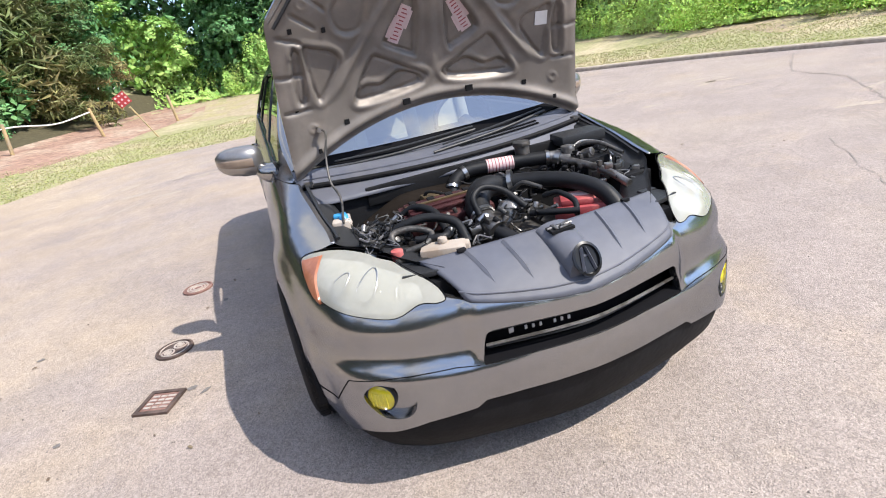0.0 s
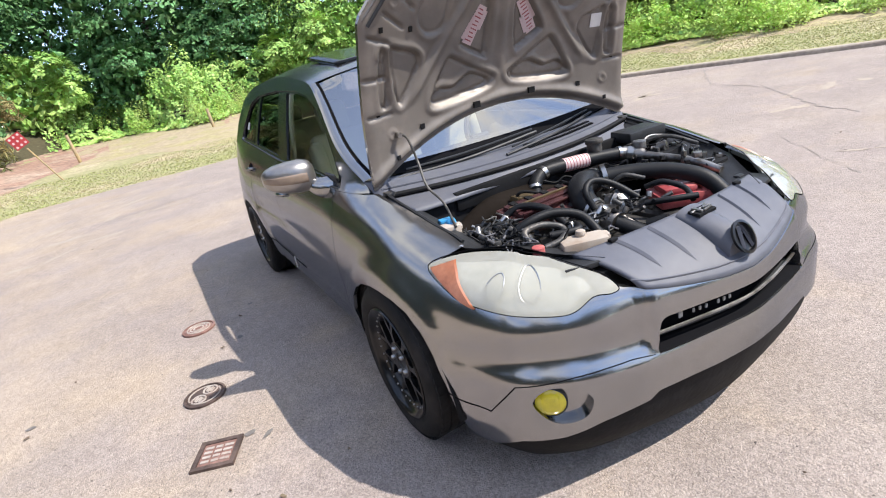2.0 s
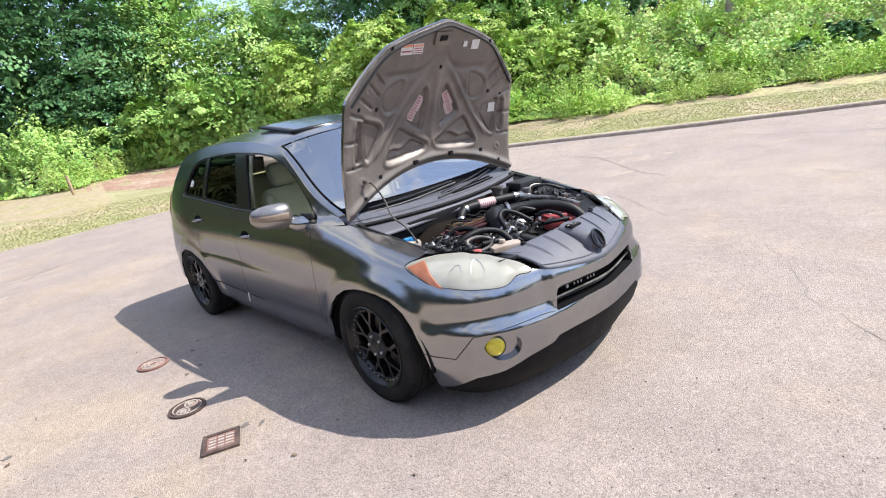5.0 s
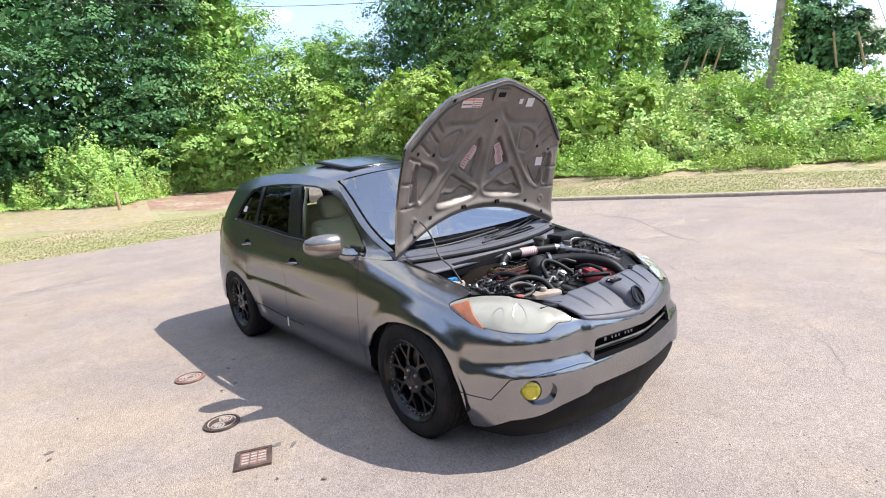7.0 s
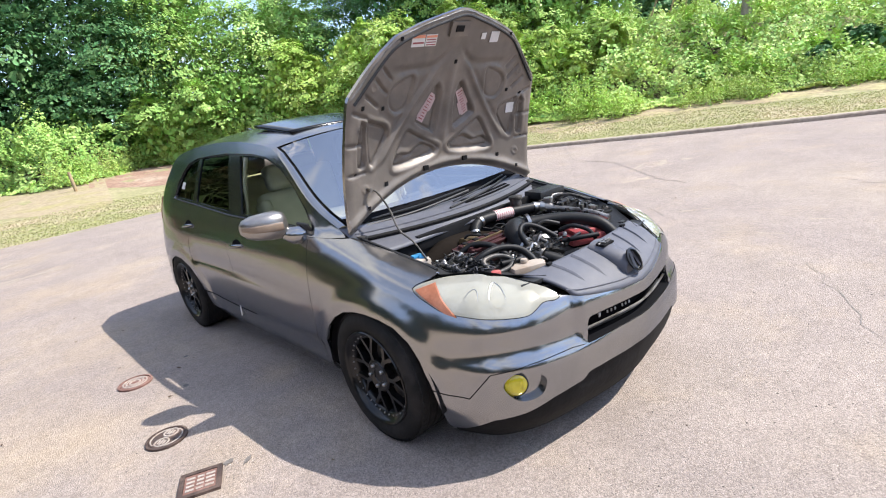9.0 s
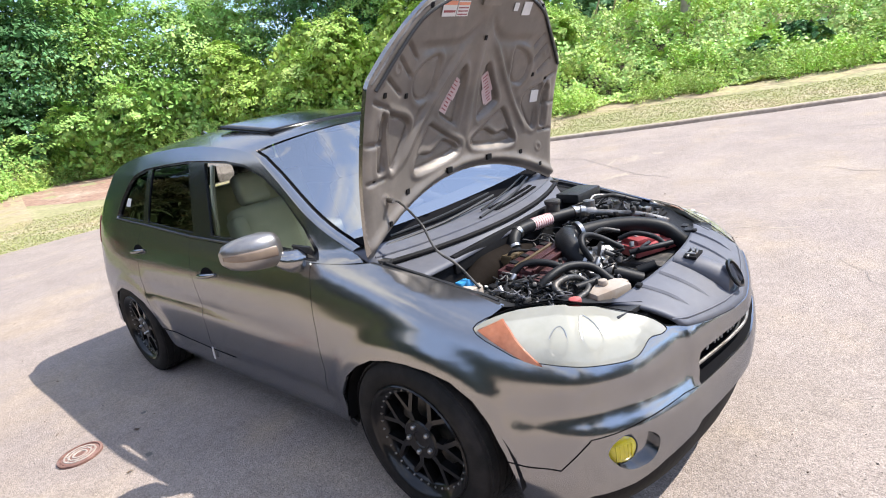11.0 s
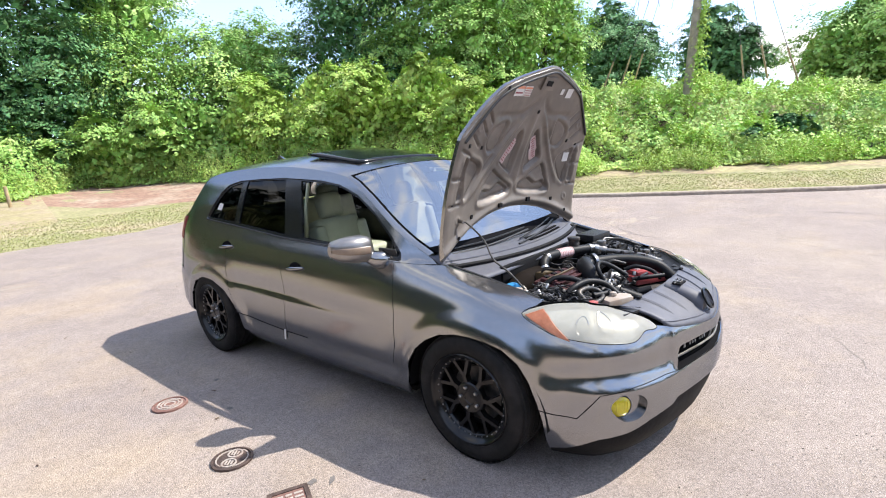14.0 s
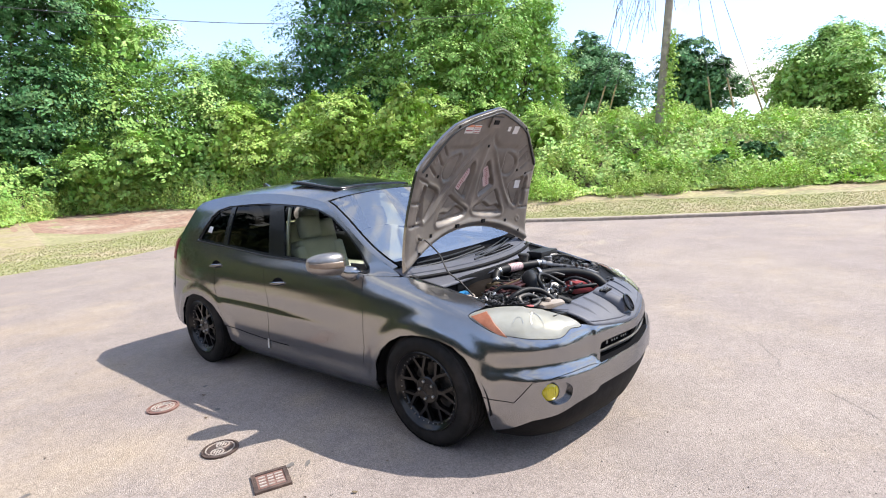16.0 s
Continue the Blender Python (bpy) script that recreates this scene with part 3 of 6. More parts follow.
def edge_dist(px, py, poly):
    """Distance to an outline, negative inside."""
    best = np.full(len(px), 9.0)
    for (x1, y1), (x2, y2) in zip(poly, np.roll(poly, -1, axis=0)):
        dx, dy = x2 - x1, y2 - y1
        t = np.clip(((px - x1) * dx + (py - y1) * dy) / (dx * dx + dy * dy + 1e-12), 0, 1)
        best = np.minimum(best, np.hypot(px - x1 - t * dx, py - y1 - t * dy))
    return np.where(inside(px, py, poly), -best, best)


def panel(name, poly, mat, parent, label="", holes=(), step=.035, off=0.0, thick=.016, gap=-.001, sides=(-1, 1), join=False, smooth=True, drop=0.0):
    """A pressed panel on the skin, with folded rims; one object for each side, or one over the nose."""
    poly = shrink(np.array(poly, float), gap) if not join else np.array(poly, float)
    v, tri, rims = sheet(poly, [np.array(h, float) for h in holes], step)
    made, verts, faces, spans = [], [], [], []
    e = np.array([v[t] for t in tri])
    wide = np.max([np.linalg.norm(e[:, i] - e[:, i - 1], axis=1) for i in range(3)], axis=0)
    tri = [t for t, q, w in zip(tri, e, wide) if abs(np.linalg.det(np.stack([q[1] - q[0], q[2] - q[0]]))) / w > .0006]
    for side in sides:
        if not join:
            verts, faces, spans = [], [], []
        k = len(verts)
        spans.append((k, side))
        verts += list(skin(np.maximum(v[:, 0], 0), v[:, 1], off, side) - np.array((0, 0, drop)))
        flip = side > 0
        faces += [tuple(int(i) + k for i in (t if not flip else t[::-1])) for t in tri]
        for rim in rims:
            q = v[rim]
            a = len(verts)
            verts += list(skin(np.maximum(q[:, 0], 0), q[:, 1], off, side) - np.array((0, 0, drop))) + list(skin(np.maximum(q[:, 0], 0), q[:, 1], off - thick, side) - np.array((0, 0, 2.2 * drop)))
            m = len(rim)
            for i in range(m):
                j = (i + 1) % m
                if q[i][0] < 1e-4 and q[j][0] < 1e-4:
                    continue
                f = (a + i, a + j, a + m + j, a + m + i)
                faces.append(f if not flip else f[::-1])
        if not join or side == sides[-1]:
            ob = link_mesh(name, verts, faces, mat, parent, label, smooth)
            bm = bmesh.new()
            bm.from_mesh(ob.data)
            bmesh.ops.recalc_face_normals(bm, faces=bm.faces)
            bm.to_mesh(ob.data)
            bm.free()
            if smooth:
                own = np.array([q.vector for q in ob.data.vertex_normals])
                for a, side2 in spans:
                    s2, z2 = np.maximum(v[:, 0], 0), v[:, 1]
                    ds = skin(s2 + .022, z2, off, side2) - skin(np.maximum(s2 - .022, 0), z2, off, side2)
                    nn = np.cross(ds, skin(s2, z2 + .013, off, side2) - skin(s2, z2 - .013, off, side2))
                    nn /= np.linalg.norm(nn, axis=1)[:, None] + 1e-12
                    if np.sum(nn * own[a:a + len(v)]) < 0:
                        nn = -nn
                    own[a:a + len(v)] = nn
                ob.data.normals_split_custom_set_from_vertices(own.tolist())
            made.append(ob)
    return made


def skin_line(name, pts, r, mat, parent, sides=(-1, 1), off=0.0, label="", across=False):
    """A thin bead along the skin through (arc, height) points."""
    p = np.array(pts, float)
    n = max(8, int(np.linalg.norm(np.diff(p, axis=0), axis=1).sum() / .014))
    t = np.linspace(0, len(p) - 1, n)
    s, z = np.interp(t, range(len(p)), p[:, 0]), np.interp(t, range(len(p)), p[:, 1])
    if across:
        both = list(skin(s, z, off, -1))[::-1] + list(skin(s, z, off, 1))[1:]
        return [part(name, tube(bmesh.new(), both, r, 6, 1), mat, parent, label)]
    return [part(name, tube(bmesh.new(), list(skin(s, z, off, side)), r, 6, 1), mat, parent, label) for side in sides]


car = thing("car", (.025, 0, 0), label="dark graphite metallic compact SUV with its bonnet propped open", category="car")

HL = [(1.235, .795), (1.135, .825), (.95, .828), (.78, .815), (.64, .797), (.505, .752), (.468, .712), (.50, .702), (.56, .705), (.645, .676), (.77, .682), (.95, .702), (1.05, .718), (1.11, .738)]
HLS = [tuple(p) for p in rounded(HL, 4)]
ARCH_F = [(1.945, .30), (1.916, .436), (1.85, .53), (1.765, .598), (1.67, .645), (1.568, .667), (1.48, .671), (1.394, .662)]
ARCH_F2 = [(1.31, .755), (1.366, .71), (1.394, .662), (1.30, .637), (1.22, .585), (1.165, .505), (1.127, .41), (1.103, .32), (1.095, .20)]
NOSE_TOP = [(0, .648), (.12, .653), (.25, .669), (.33, .681), (.40, .694), (.43, .702), (.452, .707)]
ARCH_R = [(4.55, .28), (4.50, .46), (4.38, .58), (4.22, .635), (4.06, .63), (3.90, .575), (3.79, .47), (3.745, .36), (3.73, .26)]

CHIN = [(1.09, .168), (1.0, .192), (.86, .258), (.72, .277), (.60, .314), (.50, .330), (.435, .338), (.402, .362), (.28, .367), (0, .370)]
bumper = panel("front_bumper", NOSE_TOP + HLS[24:] + [HL[0]] + ARCH_F2 + CHIN + [
               (0, .495), (.19, .493), (.35, .487), (.388, .487), (.389, .50), (.380, .545), (.369, .585), (.360, .594), (.345, .598), (.19, .601), (0, .598)],
               PAINT, car, "graphite front bumper with a wide grille under a pointed nose", holes=[rounded([(.806, .412), (.75, .465), (.665, .452), (.622, .405), (.655, .345), (.745, .340)], 4)], step=.022, join=True, thick=.03)[0]
skin_line("bumper_seam", [(1.127, .380), (.955, .359), (.855, .470)], .0024, SEAM, car)
skin_line("bumper_crease", [(.855, .472), (.76, .481), (.68, .490), (.58, .494), (.48, .496), (.404, .489)], .0018, SEAM, car, off=-.001)
panel("lower_lip", [(a, b + .006) for a, b in CHIN[::-1]] + [(1.09, .13), (.9, .12), (.5, .13), (0, .15)], BAYM, car, "black plastic lower lip", off=-.016, step=.05, join=True)
# bars and mesh within the lower opening
skin_line("grille_bar", [(0, .548), (.2, .546), (.372, .541)], .0055, ALLOY, bumper, off=-.016, across=True, label="pale bar across the grille")
for z in (.520, .575):
    skin_line("grille_bar", [(0, z), (.2, z - .001), (.366, z - .004)], .0045, BLACKP, bumper, off=-.045, across=True)
for a, b in (((-.004, .493), (-.030, .503)), ((-.030, .503), (-.085, .506))):
    verts = []
    for q in (a, b):
        k = np.linspace(0, .392, 20)
        lift = q[1] - .006 * (k / .39) ** 2
        verts += list(skin(k, lift, q[0], -1))[::-1] + list(skin(k, lift, q[0], 1))[1:]
    link_mesh("grille_shelf", verts, [(i, i + 1, 39 + i + 1, 39 + i) for i in range(38)], SEAM, bumper, "dark shelf inside the grille opening")
panel("grille_back", [(0, .43), (.42, .43), (.43, .60), (0, .62)], SEAM, car, "dark panel behind the grille", off=-.085, thick=.002, join=True, step=.06)
for k in range(9):
    x = -.285 + k * .024
    if k in (1, 5):
        continue
    bm = bmesh.new()
    box(bm, Vector(skin(-x, .572, -.022, -1)[0]), (.008 if k else .016, .004, .012 if k else .017))
    part("badge_bar", bm, PLATEM, bumper, "small grey badge shape", smooth=False)
for side in (-1, 1):
    rows = []
    poly = rounded([(.815, .415), (.75, .475), (.66, .46), (.612, .405), (.65, .335), (.75, .33)], 4)
    panel("fog_pocket", poly, PAINT, bumper, "recessed fog lamp pocket", off=-.027, sides=(side,), gap=0)
    # fog lamp
    c, f = Vector(skin(.752, .404, -.022, side)[0]), Vector(skin(.752, .404, .05, side)[0])
    rot = (f - c).to_track_quat("X", "Z").to_matrix().to_4x4()
    fog = part("fog_lamp", lathe(bmesh.new(), [(-.03, .03), (-.012, .054), (.004, .053), (.006, .048)], 28), BLACKP, car, "round fog lamp with a yellow film lens")
    fog.matrix_basis = Matrix.Translation(c) @ rot
    lens = part("lens", lathe(bmesh.new(), [(.004, .0485), (.012, .040), (.017, .022), (.018, .001)], 28), YELLOW, fog, "yellow tinted lens")
    bm = bmesh.new()
    for q in range(-2, 3):
        box(bm, (.0165, q * .013, 0), (.004, .003, .05))
    part("lens_rib", bm, YELLOW, fog)

# headlamps
HAZE.node_tree.nodes["Principled BSDF"].inputs["Alpha"].default_value = .58
for side in (-1, 1):
    lamp = panel("headlight", HL[:5] + [(.545, .762), (.535, .722), (.58, .708)] + HL[9:], BOWL, car, "large hazed headlight with an amber corner", off=-.012, thick=.001, sides=(side,), gap=.016, step=.02, drop=.014)[0]
    panel("lens", HLS, HAZE, lamp, "hazed clear lens", off=.003, thick=.004, sides=(side,), gap=.003, step=.018, drop=.002)
    skin_line("lens_rim", HLS + [HLS[0]], .0016, SEAM, lamp, (side,), off=.001)
    panel("corner_reflector", [(1.215, .793), (1.14, .812), (1.10, .79), (.985, .702), (1.04, .716)], AMBER, lamp, "amber corner reflector", off=.010, thick=.01, sides=(side,), gap=.001)
    for s0, z0, r0 in ((.93, .752, .036), (.775, .752, .044)):
        ring = [(s0 + r0 * math.cos(2 * math.pi * k / 24), z0 + r0 * .92 * math.sin(2 * math.pi * k / 24)) for k in range(25)]
        skin_line("projector_ring", ring, .0028, CHROME, lamp, (side,), off=-.004, label="round projector ring")
        panel("projector", [(s0 + (p - s0) * .8, z0 + (q - z0) * .8) for p, q in ring[:-1]], BOWL, lamp, "round projector lamp", off=-.006, thick=.004, sides=(side,), gap=0, step=.02)
    for k in range(3):
        skin_line("lamp_flute", [(.60 + .022 * k, .715 + .004 * k), (.60 + .022 * k, .745)], .002, BOWL, lamp, (side,), off=-.012)

FEND_TOP = [(1.16, .831), (1.30, .860), (1.45, .890), (1.60, .917), (1.78, .951)]
panel("front_fender", ARCH_F2[1::-1] + [HL[0]] + FEND_TOP + [(1.84, .950), (2.065, .954), (2.035, .854), (2.006, .70), (2.02, .5), (2.06, .385), (2.06, .23), (1.97, .215)] + ARCH_F, PAINT, car, "graphite front fender", step=.02)
panel("front_door", [(2.071, .955), (2.45, .978), (2.9, .994), (3.188, 1.004), (3.148, .874), (3.09, .726), (3.09, .55), (3.14, .356), (2.6, .362), (2.066, .385), (2.026, .5), (2.012, .70), (2.041, .854)], PAINT, car, "graphite front door", step=.024)
panel("rear_door", [(3.194, 1.004), (3.5, 1.028), (3.855, 1.054), (3.868, .9), (3.85, .76), (3.83, .62), (3.775, .49), (3.752, .403), (3.45, .375), (3.146, .356), (3.096, .55), (3.096, .726), (3.154, .874)], PAINT, car, "graphite rear door", step=.024)
panel("rear_quarter", [(3.86, 1.054), (4.29, 1.082), (4.66, 1.10), (4.72, .98), (4.70, .62), (4.66, .30), (4.58, .24)] + ARCH_R[:-2] + [(3.757, .40), (3.78, .49), (3.836, .62), (3.856, .76), (3.873, .9)], PAINT, car, "graphite rear quarter panel", step=.024)
panel("side_skirt", [(2.062, .381), (2.6, .359), (3.14, .353), (3.45, .372), (3.748, .399), (3.72, .24), (3.6, .20), (3.0, .19), (2.3, .195), (2.06, .215)], PAINT, car, "graphite side skirt with scuffs", step=.035, off=-.004)
panel("skirt_lower", [(2.0, .225), (3.73, .245), (3.7, .16), (2.05, .16)], BLACKP, car, "black lower sill", off=-.03, step=.08)
skin_line("skirt_edge", [(3.744, .405), (3.45, .378), (3.14, .360), (2.9, .360)], .003, SEAM, car)
bm = bmesh.new()
box(bm, (0, 0, 0), (.004, .016, .075))
scuff = part("skirt_scuff", bm, WHITEP, car, "pale scraped patch on the skirt", smooth=False)
scuff.matrix_basis = Matrix.Translation(Vector(skin(3.16, .335, .006)[0])) @ pose(0, 0, 0, 8, 0, 0)

# rear end
panel("tailgate", [(4.73, .66), (ARC[-1], .66), (ARC[-1], 1.06), (4.86, 1.08), (4.74, .98)], PAINT, car, "graphite tailgate", step=.06)
panel("rear_bumper", [(4.665, .30), (4.705, .62), (4.73, .65), (ARC[-1], .65), (ARC[-1], .26), (4.75, .26)], PAINT, car, "graphite rear bumper", step=.06)
panel("tail_light", [(4.735, 1.09), (4.745, .99), (4.75, .90), (4.86, .90), (4.87, 1.075), (4.79, 1.085)], REDP, car, "red tail light", off=.004)

# glasshouse
UP = [(1.813, .956), (2.0, 1.058), (2.2, 1.178), (2.4, 1.297), (2.55, 1.377), (2.68, 1.422), (2.95, 1.457), (3.3, 1.482), (3.65, 1.483), (4.0, 1.468), (4.3, 1.443), (4.5, 1.412)]
UP = [(p.x, p.y) for p in smooth_path([(a, b, 0) for a, b in UP], 4)]
GLASS = [(2.03, .966), (2.2, .977), (2.6, .998), (3.19, 1.016), (3.80, 1.061), (4.28, 1.092), (4.22, 1.20), (4.14, 1.30), (4.05, 1.357), (3.90, 1.388), (3.6, 1.402), (3.33, 1.408), (3.13, 1.402), (2.88, 1.391), (2.68, 1.366), (2.49, 1.308), (2.306, 1.212), (2.14, 1.096), (2.05, 1.005)]
panel("roof_side", UP + [(4.57, 1.3), (4.63, 1.2), (4.70, 1.105), (4.66, 1.10), (4.29, 1.085), (3.84, 1.056), (3.194, 1.007), (2.6, .989), (2.07, .957), (1.9, .953)], PAINT, car, "graphite pillars and roof rail", holes=[GLASS], step=.035, gap=0)
LOW = [(1.98, .22), (1.955, .33), (1.93, .44), (1.86, .54), (1.78, .61), (1.67, .66), (1.57, .685), (1.45, .685), (1.36, .70), (1.36, .83), (1.78, .935), (2.0, .94), (2.6, .975), (3.2, .99), (3.86, 1.04), (4.3, 1.07), (4.66, 1.085), (4.71, .95), (4.69, .6), (4.62, .30)]
panel("body_liner", LOW + [(4.57, .30), (4.52, .47), (4.39, .60), (4.22, .655), (4.05, .65), (3.88, .595), (3.77, .49), (3.725, .36), (3.70, .22), (3.0, .20)], SEAM, car, "dark inner body", off=-.016, thick=.002, gap=0, step=.035)
panel("pillar_liner", [(a, b - .012) for a, b in UP] + [(4.55, 1.3), (4.61, 1.2), (4.67, 1.10), (4.66, 1.06), (4.29, 1.05), (3.84, 1.02), (3.194, .975), (2.6, .955), (2.03, .93), (1.9, .93)], SEAM, car, "dark inner pillars", holes=[GLASS], step=.05, gap=0, off=-.013, thick=.002)
panel("door_frame", GLASS, FRAMEB, car, "black window frames and pillars", holes=[
    [(2.075, .992), (2.2, .990), (2.6, 1.010), (2.972, 1.022), (3.02, 1.16), (3.112, 1.388), (2.885, 1.377), (2.69, 1.353), (2.503, 1.295), (2.318, 1.198), (2.16, 1.085)],
    [(3.175, 1.030), (3.785, 1.073), (3.80, 1.383), (3.6, 1.391), (3.33, 1.396), (3.30, 1.394), (3.22, 1.18)],
    [(3.85, 1.078), (4.25, 1.103), (4.19, 1.20), (4.115, 1.292), (4.03, 1.343), (3.865, 1.378)]], off=-.010, step=.03, thick=.02, gap=.0)
panel("door_window", [(2.065, .985), (2.6, 1.004), (2.98, 1.016), (3.03, 1.16), (3.122, 1.394), (2.88, 1.383), (2.68, 1.358), (2.494, 1.30), (2.31, 1.204), (2.15, 1.09)], WINDOW, car, "tinted front door window", off=-.018, thick=.003)
panel("door_window", [(3.165, 1.024), (3.795, 1.066), (3.808, 1.389), (3.6, 1.397), (3.33, 1.402), (3.29, 1.400), (3.21, 1.18)], WINDOWD, car, "dark tinted rear door window", off=-.018, thick=.003)
panel("quarter_window", [(3.84, 1.071), (4.26, 1.097), (4.20, 1.20), (4.12, 1.298), (4.035, 1.349), (3.855, 1.385)], WINDOWD, car, "dark tinted quarter window", off=-.018, thick=.003)
skin_line("belt_trim", [(2.04, .963), (2.2, .973), (2.6, .994), (3.19, 1.012), (3.84, 1.060), (4.28, 1.089)], .005, BLACKP, car, off=-.003)
panel("window_decal", [(4.09, 1.16), (4.16, 1.165), (4.14, 1.215), (4.08, 1.21)], WHITEP, car, "small pale decal on the quarter window", off=-.014, thick=.001, sides=(-1,), gap=0)

EDGE = np.array([(1.88, .994), (2.0, 1.058), (2.2, 1.178), (2.4, 1.297), (2.55, 1.377), (2.64, 1.409)])


def screen_pt(u, v, inset_x=.93):
    """Windscreen: u -1..1 across, v 0..1 from base to header."""
    k = v * (len(EDGE) - 1)
    e = skin(np.interp(k, range(len(EDGE)), EDGE[:, 0]), np.interp(k, range(len(EDGE)), EDGE[:, 1]), 0, 1)[0]
    e = e * (inset_x, 1, 1) + np.array((0, -.012, .004)) * (inset_x < 1)
    c = np.array((0, .335 + (1.035 - .335) * v, .958 + (1.468 - .958) * v + .022 * math.sin(math.pi * v)))
    w = abs(u) ** 2.2
    return (u * e[0], c[1] * (1 - w) + e[1] * w, c[2] * (1 - w) + e[2] * w)


def grid(fn, nu, nv, name, mat, parent, label="", u0=-1.0, u1=1.0, thick=0.0):
    verts = [fn(u0 + (u1 - u0) * i / nu, j / nv) for j in range(nv + 1) for i in range(nu + 1)]
    faces = [(j * (nu + 1) + i, j * (nu + 1) + i + 1, (j + 1) * (nu + 1) + i + 1, (j + 1) * (nu + 1) + i) for j in range(nv) for i in range(nu)]
    ob = link_mesh(name, verts, faces, mat, parent, label)
    if thick:
        mod = ob.modifiers.new("thick", "SOLIDIFY")
        mod.thickness, mod.offset = thick, -1
    return ob


grid(screen_pt, 24, 16, "windscreen", SCREEN, car, "wide raked windscreen")


def frit_pt(u, v):
    p, q = Vector(screen_pt(u, .085 * v)), Vector((0, -.55, .83))
    return p + q * .004


grid(frit_pt, 30, 3, "windscreen_border", SEAM, car, "black border at the foot of the windscreen")


def pillar(side):
    verts, faces = [], []
    for j in range(21):
        a, b = Vector(screen_pt(side, j / 20)), Vector(screen_pt(side, j / 20, 1.0))
        m = (a + b) / 2 + Vector((side * .006, -.010, .010))
        verts += [a + Vector((0, .004, -.012)), a, m, b]
    for j in range(20):
        for i in range(3):
            q = (4 * j + i, 4 * j + i + 1, 4 * j + i + 5, 4 * j + i + 4)
            faces.append(q if side > 0 else q[::-1])
    return link_mesh("windscreen_pillar", verts, faces, PAINT, car, "graphite windscreen pillar")


pillar(-1), pillar(1)
for side in (-1, 1):
    part("windscreen_seal", tube(bmesh.new(), [Vector(screen_pt(side, k / 10)) + Vector((0, 0, .003)) for k in range(11)], .005, 6, 2), SEAM, car)


def roof_pt(u, v):
    s = 2.64 + (4.5 - 2.64) * v
    U = np.array(UP)
    e = skin(s, np.interp(s, U[:, 0], U[:, 1]), 0, 1)[0]
    y = e[1] - .075 * (1 - abs(u) ** 2.2) * (1 - v) ** 3 + .06 * (1 - u * u) * v ** 4
    crown = .058 + .012 * math.sin(math.pi * v)
    return (u * e[0], y, e[2] + crown * (1 - abs(u) ** 2.4))


grid(roof_pt, 28, 30, "roof", PAINT, car, "graphite roof panel")


def sun_pt(u, v):
    k = .09 + .30 * v
    p, c = Vector(roof_pt(u * .66, k)), Vector(roof_pt(0, k))
    p.z += .45 * (c.z - p.z)
    return p + Vector((0, 0, .006 + .024 * v ** 2))


SUNG = material("sunroof_dark_glass", (.008, .009, .011), .12, 0, .05, 10, spec=.3)
grid(sun_pt, 14, 10, "sunroof_glass", SUNG, car, "dark glass sunroof panel tilted up", thick=.02)


def hatch_pt(u, v):
    a, b = Vector(roof_pt(u, 1.0)), Vector(skin(4.70 + (1 - abs(u)) * (ARC[-1] - 4.70), 1.09, 0, 1 if u >= 0 else -1)[0])
    p = a.lerp(b, v)
    return p + Vector((0, .03 * math.sin(math.pi * v), 0))


grid(hatch_pt, 16, 6, "rear_window", WINDOWD, car, "dark tinted rear window")

# cowl and wipers
def cowl_pt(u, v):
    b = Vector(screen_pt(u, .02, 1.0))
    a = Vector((u * .74, .105 + .15 * abs(u) ** 2.0, .918 + .012 * u * u))
    p = a.lerp(b, v)
    p.z += .012 * math.sin(math.pi * v) - .02 * max(0, v - .7)
    return p


grid(cowl_pt, 30, 8, "cowl_panel", COVERP, car, "dark grey plastic cowl under the windscreen", thick=.012)
bm = bmesh.new()
for k in range(34):
    u = .05 + k * .018
    for v in (.42, .56):
        p = cowl_pt(u, v)
        box(bm, p + Vector((0, 0, .003)), (.006, .022, .006))
part("cowl_vent", bm, BAYM, car, "slotted air vent in the cowl")
part("cowl_seal", tube(bmesh.new(), [cowl_pt(-.97 + .0485 * k, .03) + Vector((0, -.004, .004)) for k in range(41)], .011, 8, 2), BAYM, car, "black rubber cowl seal")
part("cowl_crease", tube(bmesh.new(), [cowl_pt(-.95 + .0475 * k, .30) + Vector((0, 0, .002)) for k in range(41)], .005, 6, 2), COVERP, car)


def plate_pt(u, v):
    p = cowl_pt(u, .0)
    w = .035 + .125 * min(1, max(0, (-u - .25) / .65)) ** 1.2
    return p + Vector((0, -w * v, -.012 - .030 * v - .10 * max(0, v - .9)))


grid(plate_pt, 30, 10, "cowl_plate", COVERP, car, "grey lower cowl plate ahead of the seal", u0=-.98, u1=.96, thick=.006)
for a, m, b in (((-.60, .32, .975), (-.25, .29, .975), (.16, .30, .995)), ((-.10, .20, .955), (.25, .25, .972), (.58, .35, .995))):
    part("wiper", tube(bmesh.new(), [a, m, b], .007, 8, 8), BLACKP, car, "black windscreen wiper")
    part("wiper", tube(bmesh.new(), [Vector(a) + Vector((.06, .035, .02)), Vector(m) + Vector((.02, .045, .018)), Vector(b) + Vector((0, .03, .012))], .005, 6, 8), BLACKP, car, "black wiper blade")
skin_line("fender_gutter", [(1.20, .832), (1.45, .884), (1.75, .94)], .008, BLACKP, car, off=-.055)


# ---- bonnet, propped open ----
H0, HE, HN = Vector((0, .300, .955)), Vector((0, -.312, .950)).normalized(), Vector((0, .950, .312)).normalized()


